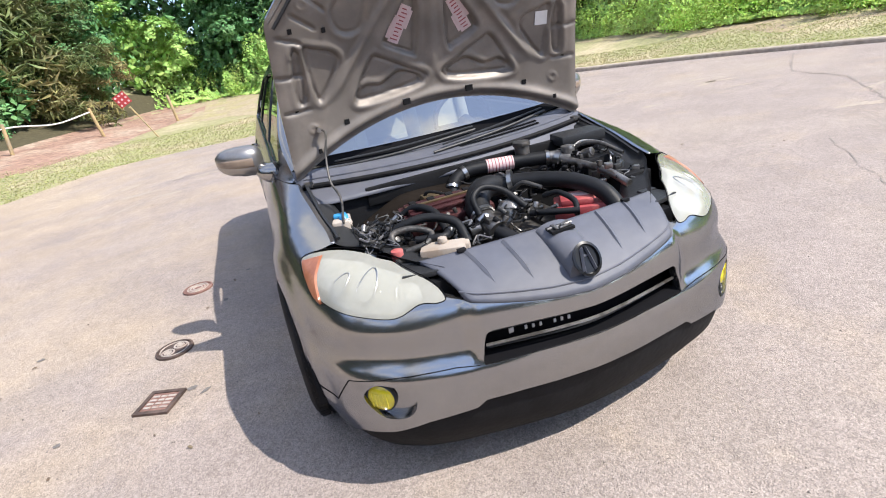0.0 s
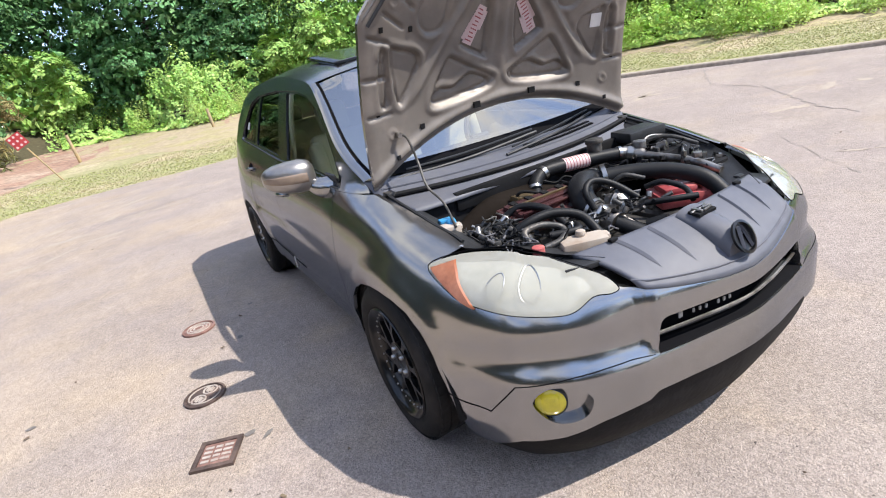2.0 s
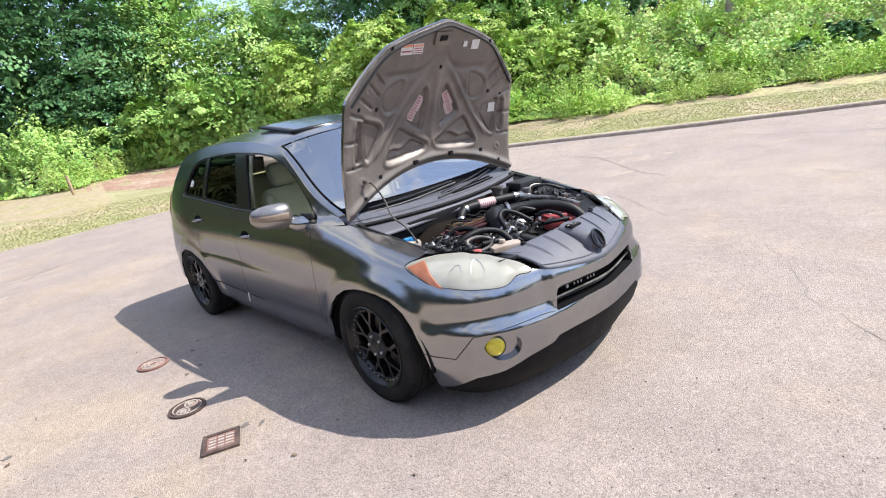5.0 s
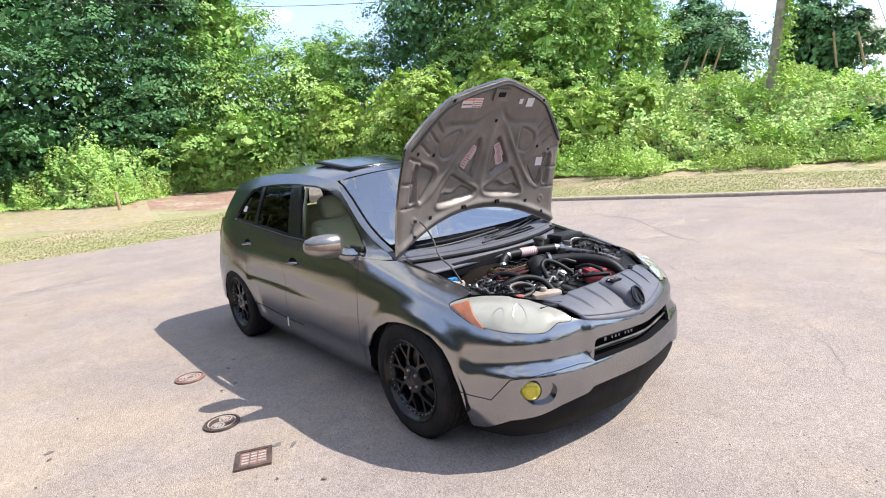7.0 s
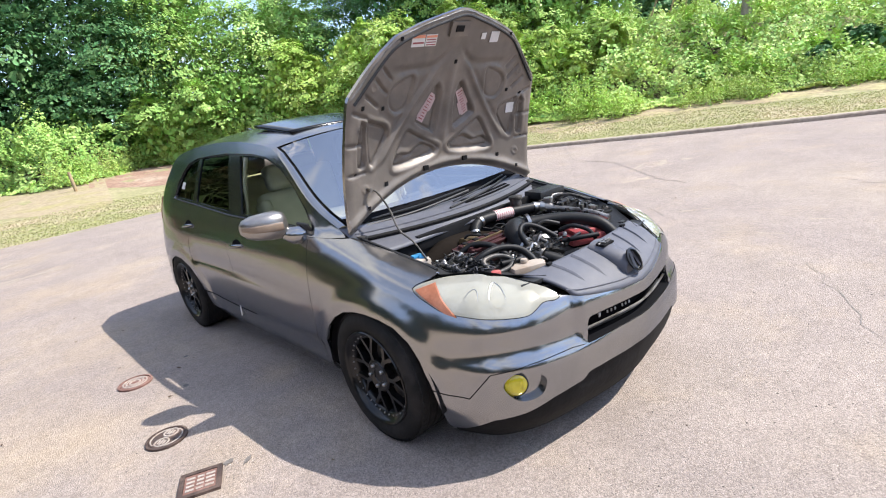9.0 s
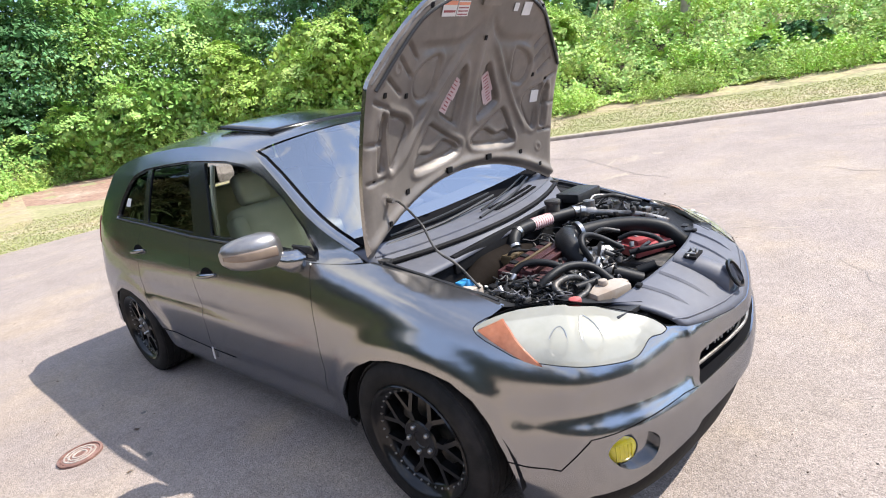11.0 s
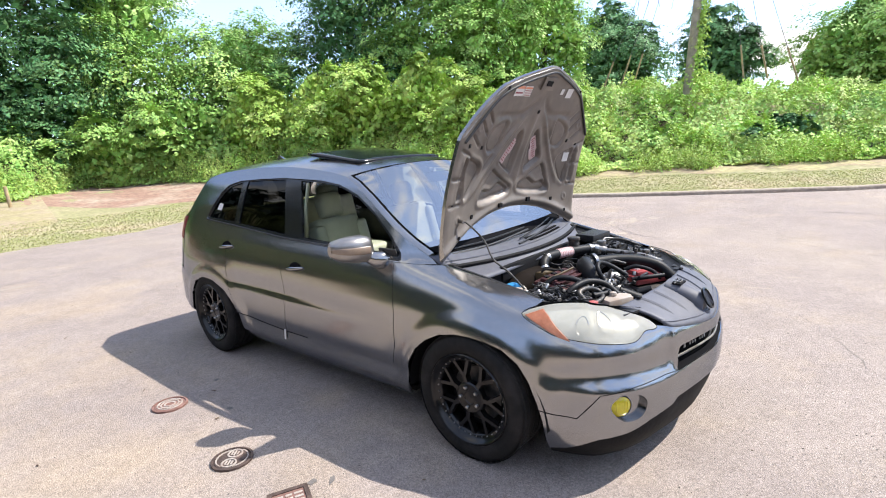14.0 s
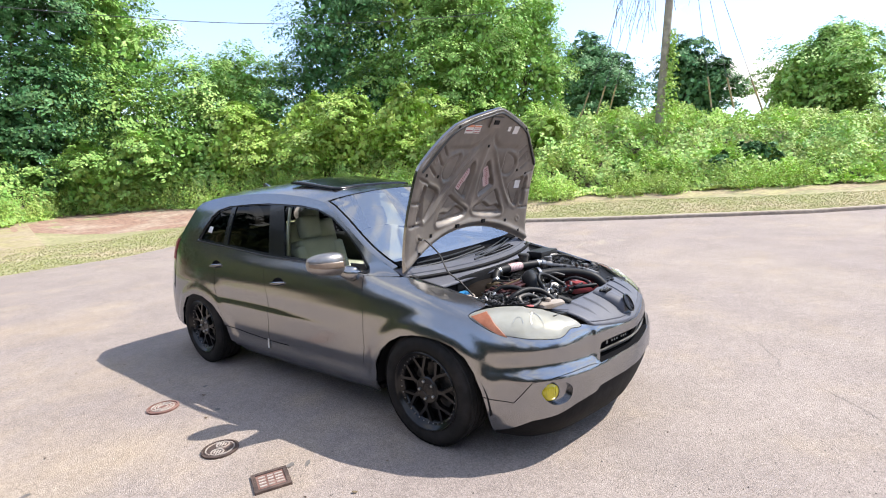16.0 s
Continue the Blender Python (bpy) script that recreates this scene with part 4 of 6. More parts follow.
def hood_base(x, d, lift=0.0):
    f = max(0.0, min(1.0, d / 1.06))
    b = .112 * math.sin(math.pi * f ** .75) * (1 - .45 * (x / .7) ** 2) - .035 * (x / .7) ** 2 * (1 - f)
    return H0 + HE * d + HN * (b + lift) + Vector((x, 0, 0))


HOOD = [(x, .185 * (1 - (x / .735) ** 2)) for x in np.linspace(-.735, .735, 25)] + [(.725, .30), (.712, .50), (.701, .655), (.690, .682), (.605, .778), (.515, .868), (.430, .938), (.415, .946), (.28, .997), (.14, 1.037), (.03, 1.064), (0, 1.067),
        (-.03, 1.064), (-.14, 1.037), (-.28, .997), (-.415, .946), (-.430, .938), (-.515, .868), (-.605, .778), (-.690, .682), (-.701, .655), (-.712, .50), (-.725, .30)]
POCKETS = [rounded(p, 4) for p in (
    [(.062, .60), (.074, .668), (.10, .678), (.15, .61), (.220, .512), (.207, .485), (.11, .432), (.078, .437)],
    [(.285, .452), (.235, .437), (.14, .385), (.045, .335), (.048, .300), (.085, .283), (.27, .258), (.37, .258), (.395, .285), (.345, .375)],
    [(.575, .545), (.53, .540), (.45, .510), (.430, .465), (.47, .40), (.52, .335), (.555, .322), (.572, .42)],
    [(.28, .745), (.385, .718), (.435, .665), (.425, .60), (.375, .565), (.31, .585), (.285, .66)],
    [(.60, .55), (.625, .53), (.642, .34), (.605, .332), (.588, .42), (.588, .50)],
    [(.065, .315), (.10, .342), (.165, .362), (.215, .342), (.26, .322), (.33, .332), (.378, .305), (.378, .275), (.315, .268), (.11, .286)])]
DEEP = (.020, .008, .013, .007, .013, .012)
GROOVES = [((.435, .745), (.49, .80)), ((.46, .68), (.53, .75)), ((.515, .62), (.59, .68)), ((.58, .57), (.665, .605)), ((.60, .30), (.70, .30)), ((.60, .44), (.70, .45))]


def relief(x, d):
    ax = np.abs(x)
    r = np.zeros(len(x))
    for n, p in enumerate(POCKETS):
        e = edge_dist(ax, d, p)
        r -= DEEP[n] * np.clip(.5 - e / .010, 0, 1) + (.010 if n != 3 else .006) * np.exp(-((e + .007) / .005) ** 2)
        r += .005 * np.exp(-((e - .016) / .012) ** 2)
    # small round dimples along the sides
    for x0, d0 in ((.545, .715), (.62, .53), (.60, .21)):
        r += .005 * np.exp(-((np.hypot(ax - x0, d - d0) - .018) / .006) ** 2)
    # centre rib and the two raking ribs
    r += .012 * np.exp(-(ax / .028) ** 2) * np.clip((d - .3) / .1, 0, 1) * np.clip((.85 - d) / .1, 0, 1)
    rake = (ax - .15) + (d - .725) * .817
    r += (.013 * np.exp(-(rake / .020) ** 2) - .006 * np.exp(-((rake - .04) / .018) ** 2)) * np.clip((d - .30) / .06, 0, 1) * np.clip((.80 - d) / .10, 0, 1)
    # the pressed step below the latch field, deepest over the upper pockets
    r -= .012 * np.exp(-((d - .775 - .10 * np.exp(-(ax / .10) ** 2)) / .022) ** 2) * np.clip((ax - .02) / .06, 0, 1) * np.clip((.45 - ax) / .08, 0, 1)
    low = 0.185 * (1 - (x / .735) ** 2)
    r += .016 * np.exp(-((d - low - .05) / .022) ** 2) - .016 * np.exp(-((d - low - .012) / .018) ** 2)
    for (x1, d1), (x2, d2) in GROOVES:
        t = np.clip(((ax - x1) * (x2 - x1) + (d - d1) * (d2 - d1)) / ((x2 - x1) ** 2 + (d2 - d1) ** 2), 0, 1)
        r -= .015 * np.exp(-(np.hypot(ax - x1 - t * (x2 - x1), d - d1 - t * (d2 - d1)) / .007) ** 2)
    e = -edge_dist(x, d, np.array(HOOD))
    return r - .014 * np.clip(1 - e / .045, 0, 1) ** 2


hood = thing("bonnet", label="propped-open bonnet with a pressed bare-metal underside", category="bonnet")
hood.parent = car
del hood["category"]
v, tri, rims = sheet(HOOD, step=.0085)
r = relief(v[:, 0], v[:, 1])
under = [hood_base(x, d, -h) for (x, d), h in zip(v, r)]
link_mesh("inner_panel", under, [tuple(map(int, t)) for t in tri], UNDER, hood, "pressed underside in dull brown-grey paint")
outer = [hood_base(x, d, .034) for x, d in v]
link_mesh("outer_panel", outer, [tuple(map(int, t[::-1])) for t in tri], PAINT, hood, "graphite outer panel")
rim, n = rims[0], len(rims[0])
ev = [under[i] for i in rim] + [outer[i] for i in rim]
link_mesh("hem", ev, [(i, (i + 1) % n, n + (i + 1) % n, n + i) for i in range(n)], PAINT, hood)
HEM_LINE = [(-.69, .682), (-.515, .868), (-.422, .942), (-.28, .997), (-.14, 1.037), (0, 1.067), (.14, 1.037), (.28, .997), (.422, .942), (.515, .868), (.69, .682)]
# the thin bright tube stands for the highlight along the folded hem
for kind_, edge_in, rise, thick_, mat_, label_ in (("rubber_seal", .034, -.004, .007, BLACKP, "black rubber edge seal"), ("hem_highlight", .013, .008, .0035, ALLOY, "bright line for the highlight on the folded metal hem")):
    part(kind_, tube(bmesh.new(), [hood_base(x * (1 - edge_in * .9), d - edge_in, rise) for x, d in HEM_LINE], thick_, 8, 6), mat_, hood, label_)


def on_hood(name, x, d, w, h, mat, label="", turn=0.0, lift=.004, thick=.002, parent=None):
    o = hood_base(x, d, -lift - float(relief(np.array([x]), np.array([d]))[0]))
    ex, ey = Vector((1, 0, 0)), (hood_base(x, d + .02) - hood_base(x, d - .02)).normalized()
    ex = (hood_base(x + .02, d) - hood_base(x - .02, d)).normalized()
    ez = ex.cross(ey)
    m = Matrix((ex, ey, ez)).transposed().to_4x4()
    bm = bmesh.new()
    box(bm, (0, 0, 0), (w, h, thick))
    ob = part(name, bm, mat, parent or hood, label, smooth=False)
    ob.matrix_basis = Matrix.Translation(o) @ m @ pose(0, 0, 0, 0, 0, turn)
    return ob


for x in (-.158, .158):
    on_hood("stop_pad", x, .232, .034, .026, BAYM, "black rubber stop", turn=0, thick=.012, lift=.008)
for x in (-.45, .45):
    on_hood("hole", x, .205, .022, .022, BAYM, thick=.004, lift=.004)
for x, d in ((-.475, .605), (.475, .605), (-.61, .625), (.60, .575), (0, .80), (.40, .93), (-.40, .93), (-.60, .12), (.60, .12), (-.655, .3), (.655, .3)):
    on_hood("hole", x, d, .016, .020, BAYM, thick=.004, lift=.003)
on_hood("label", .540, .487, .060, .062, WHITEP, "square white paper label")
lb = on_hood("label", -.298, .918, .085, .058, WHITEP, "white warning label with an orange band")
on_hood("band", -.298, .938, .080, .014, ORANGEP, parent=hood, lift=.0055)
on_hood("band", -.298, .908, .070, .008, MAROON, parent=hood, lift=.0055)
lb = on_hood("label", -.212, .918, .075, .058, WHITEP, "white printed label")
on_hood("band", -.212, .936, .070, .010, ORANGEP, parent=hood, lift=.0055)
for k in range(3):
    on_hood("band", -.212, .921 - .012 * k, .062, .004, MAROON, parent=hood, lift=.0055)
on_hood("label", .262, .918, .066, .058, WHITEP, "white printed label")
on_hood("label", .172, .925, .034, .034, WHITEP, "small white label")
on_hood("latch_plate", -.03, .968, .13, .075, UNDER, "flat latch plate", lift=.008, thick=.010)
on_hood("latch_slot", -.035, .970, .055, .030, BAYM, lift=.015, thick=.006)
# slanted script decals, as plain strokes
for side, tilt in ((-1, 62), (1, -62)):
    base = on_hood("decal", side * .140, .560, .165, .052, PINKP, "pink and white script decal", turn=tilt if side < 0 else tilt, lift=.004)
    for k in range(9):
        bm = bmesh.new()
        box(bm, (-.066 + k * .0165, .002 * (-1) ** k, .0022), (.005, .034 - .006 * (k % 3), .001))
        part("stroke", bm, MAROON, base, smooth=False)
    bm = bmesh.new()
    box(bm, (-.02, .030, 0), (.10, .022, .002))
    box(bm, (.03, -.030, 0), (.08, .016, .002))
    part("decal_edge", bm, PINKP, base, smooth=False)

# prop rod and hinges
STR_T = hood_base(-.585, .215, -.02)
part("prop_rod", tube(bmesh.new(), [STR_T, STR_T + Vector((.02, -.03, -.02)), (-.60, .10, 1.075), (-.615, .03, .98), (-.60, -.05, .92), (-.625, -.16, .85)], .0050, 8, 8), DARKM, car, "thin grey bonnet prop rod")
part("rod_grommet", tube(bmesh.new(), [STR_T + Vector((0, .02, 0)), STR_T + Vector((0, -.012, -.004))], .011, 10, 2), ALLOY, car, "grey rod grommet")
for side in (-1, 1):
    bm = bmesh.new()
    box(bm, (side * .70, .31, .985), (.025, .03, .12))
    box(bm, (side * .69, .27, .94), (.04, .10, .02))
    part("bonnet_hinge", bm, DARKM, car, "painted bonnet hinge", bevel=.004)


# ---- wheels ----
def make_wheel(place, side, turn):
    wheel = new("wheel")
    wheel.parent = car
    wheel["label"] = "black multi-spoke alloy wheel with a riveted lip"
    wheel.matrix_basis = pose(*place, 0, 0, turn + (0 if side > 0 else 180))
    R, W = .335, .225
    prof = [(-W, .232), (-W + .004, .25), (-W - .004, .275), (-W + .004, .305), (-W + .018, .322), (-W + .035, R - .004)]
    for k in range(4):
        a = -W + .045 + k * .042
        prof += [(a, R), (a + .030, R), (a + .032, R - .008), (a + .040, R - .008)]
    prof += [(-.032, R - .003), (-.018, .322), (-.004, .305), (.004, .275), (-.003, .25), (-.008, .236), (-.016, .230)]
    tyre = part("tyre", lathe(bmesh.new(), prof, 72), RUBBER, wheel, "black road tyre")
    bm = bmesh.new()
    for k in range(60):
        t = 2 * math.pi * k / 60
        for a in (-.036, -W + .036):
            m = Matrix.Rotation(t, 4, "X") @ Matrix.Translation((a, 0, R - .004))
            bmesh.ops.create_cube(bm, size=1, matrix=m @ Matrix.Diagonal((.030, .022, .010, 1)))
    part("tread_block", bm, RUBBER, wheel)["kind"] = "stuff"
    part("rim", lathe(bmesh.new(), [(-.20, .225), (-.19, .20), (-.10, .185), (-.045, .190), (-.035, .196), (-.030, .203), (-.026, .212), (-.010, .222), (-.002, .2285), (.001, .233), (-.004, .237), (-.012, .236), (-.2, .228)], 64), RIMB, wheel, "satin black stepped rim")
    part("rim_back", lathe(bmesh.new(), [(-.12, .19), (-.14, .10), (-.14, .001)], 40), BAYM, wheel)
    part("brake_disc", lathe(bmesh.new(), [(-.105, .145), (-.100, .148), (-.095, .145), (-.095, .06), (-.10, .001)], 40), DARKM, wheel, "grey brake disc")
    part("hub", lathe(bmesh.new(), [(-.06, .085), (-.032, .082), (-.026, .074), (-.030, .036), (-.034, .033), (-.036, .001)], 32), RIMB, wheel, "black wheel hub")

    def spoke_bar(bm, y0, z0, y1, z1, w0, w1, x0, x1):
        d = Vector((0, y1 - y0, z1 - z0))
        n = Vector((0, -d.z, d.y)).normalized()
        a, b = Vector((x0, y0, z0)), Vector((x1, y1, z1))
        deep = Vector((-.030, 0, 0))
        q = [a + n * w0, a - n * w0, b - n * w1, b + n * w1]
        e = [a + n * w0 * 1.3 + deep, a - n * w0 * 1.3 + deep, b - n * w1 * 1.3 + deep, b + n * w1 * 1.3 + deep]
        vs = [bm.verts.new(p) for p in q + e]
        for f in ((0, 1, 2, 3), (7, 6, 5, 4), (0, 4, 5, 1), (1, 5, 6, 2), (2, 6, 7, 3), (3, 7, 4, 0)):
            bm.faces.new([vs[i] for i in f])

    bm = bmesh.new()
    spoke_bar(bm, 0, .06, 0, .118, .0135, .010, -.030, -.030)
    spoke_bar(bm, 0, .112, -.046, .192, .009, .0085, -.030, -.034)
    spoke_bar(bm, 0, .112, .046, .192, .009, .0085, -.030, -.034)
    base = part("spoke", bm, RIMB, wheel, bevel=.003)
    nut = part("lug_nut", lathe(bmesh.new(), [(-.034, .010), (-.018, .010), (-.014, .007), (-.013, .0005)], 8), CHROME, wheel, "bright lug nut")
    riv = part("rivet", lathe(bmesh.new(), [(-.034, .0048), (-.027, .0046), (-.025, .003), (-.0248, .0003)], 8), ALLOY, wheel)
    sets = [(base, 7, 0), (nut, 5, 0), (riv, 35, .2)]
    for ob, count, r in sets:
        for k in range(count):
            m = Matrix.Rotation(2 * math.pi * (k + .3) / count, 4, "X")
            if ob is nut:
                m = m @ Matrix.Translation((0, 0, .055))
            if ob is riv:
                m = m @ Matrix.Translation((0, 0, .2045))
            if k == 0:
                ob.matrix_basis = m
            else:
                c = new(ob.name.split(".")[0], ob.data)
                c.parent = wheel
                c.matrix_basis = m
                if "label" in ob:
                    c["label"] = ob["label"]
    return wheel


for y in (0, 2.65):
    for side in (-1, 1):
        make_wheel((side * .938, y, .335), side, 0)

# wheel housings and underbody
for y, top in ((0, .69), (2.65, .66)):
    for side in (-1, 1):
        bm = bmesh.new()
        n = 24
        rows = []
        for x in (.90, .55):
            rows.append([bm.verts.new((side * x, y + .43 * math.cos(math.pi * k / n), .28 + (top - .28) * math.sin(math.pi * k / n))) for k in range(n + 1)])
        for k in range(n):
            bm.faces.new((rows[0][k], rows[0][k + 1], rows[1][k + 1], rows[1][k]))
        bm.faces.new(rows[1])
        part("wheel_housing", bm, BAYM, car, "black wheel arch liner")
bm = bmesh.new()
box(bm, (0, 1.32, .28), (1.50, 1.55, .14))
box(bm, (0, -.25, .26), (1.06, 1.0, .10))
box(bm, (0, 3.0, .34), (1.06, .75, .16))
box(bm, (0, 1.32, .24), (1.62, 1.60, .06))
part("underbody", bm, BAYM, car, "dark underbody")


# ---- engine bay ----
# very dark brown with little sheen for the heat shield
SHIELDM = material("near_black_brown_shield", (.014, .011, .009), .9, 0, .3, 10, .2, 30, spec=.05)
FT = [Vector(q) for q in skin([s for s, _ in FEND_TOP], [z for _, z in FEND_TOP], 0, 1)]
HT = [Vector(q) for q in skin([s for s, _ in HL[1:7]], [z for _, z in HL[1:7]], 0, 1)][::-1]


def apron(side):
    """Inner wing: gutter beside the fender, ledge and wall down to the floor."""
    top = smooth_path([Vector((.40, -.66, .775))] + [p + Vector((-.03, .03, -.004)) for p in HT[2:]] + FT[1:] + [Vector((.735, .32, .955))], 4)
    verts, faces = [], []
    for p in top:
        inner = Vector((max(.34, p.x - .115), p.y, p.z))
        for q in (Vector((p.x + .003, p.y, p.z - .002)), Vector((p.x - .018, p.y, p.z - .024)), Vector((inner.x + .03, p.y + .01, p.z - .028)), Vector((inner.x, p.y + .015, p.z - .05)), Vector((inner.x - .02, p.y + .02, p.z - .16)), Vector((inner.x - .02, p.y + .02, .44))):
            verts.append((q.x * side, q.y, q.z))
    for i in range(len(top) - 1):
        for j in range(5):
            f = (i * 6 + j, i * 6 + j + 1, i * 6 + j + 7, i * 6 + j + 6)
            faces.append(f if side < 0 else f[::-1])
    return link_mesh("inner_wing", verts, faces, BLACKP, car, "black inner wing panel")


apron(-1), apron(1)
bm = bmesh.new()
box(bm, (0, -.25, .44), (1.30, .85, .03))
part("undertray", bm, BAYM, car, "dark engine undertray")
bm = bmesh.new()
box(bm, (0, -.66, .58), (.95, .05, .32))
part("radiator", bm, BAYM, car, "black radiator")
bm = bmesh.new()
box(bm, (0, .10, .68), (1.40, .03, .42))
box(bm, (.1, .085, .86), (1.15, .03, .08))
part("firewall", bm, BAYM, car, "dark firewall", bevel=.008)
part("heat_shield", tube(bmesh.new(), [(-.52, .03, .74), (-.33, .05, .77), (-.12, .06, .76), (.10, .06, .74)], 0, 14, 6, radii=[.03, .07, .075, .03]), SHIELDM, car, "near-black brown heat shield")
# radiator cover
def cover_pt(u, v):
    w = u * u
    a = Vector((u * .462, -.640 + .062 * w, .797 - .015 * w))
    q = min(abs(u) * .412, .412)
    b = Vector(skin(q, np.interp(q, *np.array(NOSE_TOP).T) + .001, -.004, -1 if u < 0 else 1)[0])
    p = a.lerp(b, v)
    p.z += .016 * math.sin(math.pi * min(1, v)) + .010 * (1 - max(0, v - .88) / .12) * v
    return p


grid(cover_pt, 40, 20, "radiator_cover", COVERP, car, "grey-black ribbed plastic radiator cover", thick=-.014)
part("cover_edge", tube(bmesh.new(), [cover_pt(-1 + k / 10, .90) + Vector((0, 0, .001)) for k in range(21)], .0035, 6, 3), COVERP, car, "raised border of the cover")
for side in (-1, 1):
    for x0, v0, v1 in ((.30, .06, .74), (.175, .06, .76)):
        bm = bmesh.new()
        pts = []
        for k in range(9):
            v = v0 + (v1 - v0) * k / 8
            p = cover_pt(side * x0 / .44, v)
            w = .0075 * (1 - .9 * max(0, (v - v1 + .15) / .15) if v > v1 - .15 else 1)
            pts.append([p + Vector((-w, 0, .001)), p + Vector((-side * w * .3, 0, .008 * (w / .0075))), p + Vector((w, 0, .001))])
        vs = [[bm.verts.new(q) for q in row] for row in pts]
        for a, b in zip(vs, vs[1:]):
            bm.faces.new((a[0], a[1], b[1], b[0])), bm.faces.new((a[1], a[2], b[2], b[1]))
        bm.faces.new(vs[0]), bm.faces.new(vs[-1][::-1])
        part("cover_rib", bm, COVERP, car)
    bm = bmesh.new()
    box(bm, cover_pt(side * .70, .03) + Vector((0, -.005, .006)), (.03, .018, .012))
    part("cover_clip", bm, BAYM, car, bevel=.003)
    p = cover_pt(side * .98, .3)
    bm = bmesh.new()
    box(bm, p + Vector((side * .035, .045, -.012)), (.12, .11, .018), Matrix.Rotation(side * .25, 4, "Z"))
    box(bm, p + Vector((side * .05, .10, -.008)), (.07, .03, .02))
    part("lamp_bracket", bm, BLACKP, car, "black headlamp bracket", bevel=.004)
# badge tunnel
bm = bmesh.new()
rows = []
for k in range(11):
    v = k / 10
    c = cover_pt(.0, .06 + .76 * v)
    w, h = .066 - .008 * v, .022 + .036 * v
    rows.append([bm.verts.new(c + Vector((-w * math.cos(math.pi * j / 14), -.004 * v, -.010 + (h + .010) * math.sin(math.pi * j / 14) ** .8))) for j in range(15)])
for a, b in zip(rows, rows[1:]):
    for j in range(14):
        bm.faces.new((a[j], a[j + 1], b[j + 1], b[j]))
bm.faces.new(rows[0]), bm.faces.new(rows[-1][::-1])
part("badge_tunnel", bm, COVERP, car, "raised black badge housing")
EM = Matrix.Translation((0, -.846, .738)) @ pose(0, 0, 0, 62, 0, 0)
bm = bmesh.new()
for a, b in ((0, .045),):
    n = 32
    for (r1, z1), (r2, z2) in (((.050, 0), (.052, .010)), ((.052, .010), (.044, .012)), ((.044, .012), (.041, .002)), ((.041, .002), (.001, .0))):
        A = [bm.verts.new((r1 * .92 * math.cos(2 * math.pi * j / n), r1 * 1.08 * math.sin(2 * math.pi * j / n), z1)) for j in range(n)]
        B = [bm.verts.new((r2 * .92 * math.cos(2 * math.pi * j / n), r2 * 1.08 * math.sin(2 * math.pi * j / n), z2)) for j in range(n)]
        for j in range(n):
            bm.faces.new((A[j], A[(j + 1) % n], B[(j + 1) % n], B[j]))
badge = part("badge", bm, RIMB, car, "plain black oval badge")
badge.matrix_basis = EM
for sx in (-1, 1):
    bm = bmesh.new()
    vs = [bm.verts.new(p) for p in ((sx * .004, .040, .004), (sx * .013, .036, .004), (sx * .027, -.036, .004), (sx * .015, -.040, .004), (sx * .006, .036, .014), (sx * .020, -.034, .012))]
    for f in ((0, 4, 5, 3), (4, 1, 2, 5), (0, 1, 4), (3, 5, 2), (0, 3, 2, 1)):
        bm.faces.new([vs[i] for i in f])
    part("badge_bar", bm, COVERP, badge, smooth=False)
# latch
bm = bmesh.new()
box(bm, (-.02, -.705, .812), (.012, .04, .008))
box(bm, (.02, -.70, .813), (.045, .008, .008), Matrix.Rotation(.5, 4, "Z"))
box(bm, (.012, -.72, .812), (.05, .007, .008), Matrix.Rotation(.2, 4, "Z"))
rod(bm, (-.045, -.70, .808), (.045, -.705, .813), .004)
part("bonnet_latch", bm, ALLOY, car, "greasy metal bonnet latch", bevel=.003)
bm = bmesh.new()
box(bm, (0, -.708, .803), (.085, .045, .010), Matrix.Rotation(.06, 4, "X"))
part("latch_well", bm, BAYM, car)

# engine block and head
bm = bmesh.new()
box(bm, (-.06, -.26, .58), (.66, .40, .20))
box(bm, (.30, -.40, .60), (.36, .30, .20))
part("engine_block", bm, DARKM, car, "dark oily engine block", bevel=.02)
TV = Matrix.Translation((-.21, -.165, .785)) @ pose(0, 0, 0, 8, 0, 0)
bm = bmesh.new()
box(bm, (0, 0, 0), (.36, .20, .05))
box(bm, (0, .01, .03), (.32, .13, .03))
vc = part("valve_cover", bm, REDM, car, "wrinkle-finish dark red valve cover", bevel=.012)
vc.matrix_basis = TV
for k in range(4):
    bm = bmesh.new()
    box(bm, (-.12 + .08 * k, .055, .040), (.03, .03, .022))
    c = part("ignition_coil", bm, BAYM, vc, "black ignition coil", bevel=.004)
for k in range(3):
    bm = bmesh.new()
    box(bm, (-.01, -.055 + .04 * k, .048), (.30, .012, .010))
    part("cover_fin", bm, REDM if k != 2 else GOLDM, vc, bevel=.003)
bm = bmesh.new()
box(bm, (-.215, -.035, .825), (.10, .05, .012), Matrix.Rotation(.1, 4, "Y"))
box(bm, (-.26, -.03, .80), (.012, .05, .06))
part("heat_bracket", bm, GOLDM, car, "dull gold metal bracket", bevel=.003)
part("dipstick", tube(bmesh.new(), [(-.26, -.03, .80), (-.24, -.05, .85), (-.18, -.10, .835), (-.13, -.16, .80)], .007, 8, 6), BAYM, car)

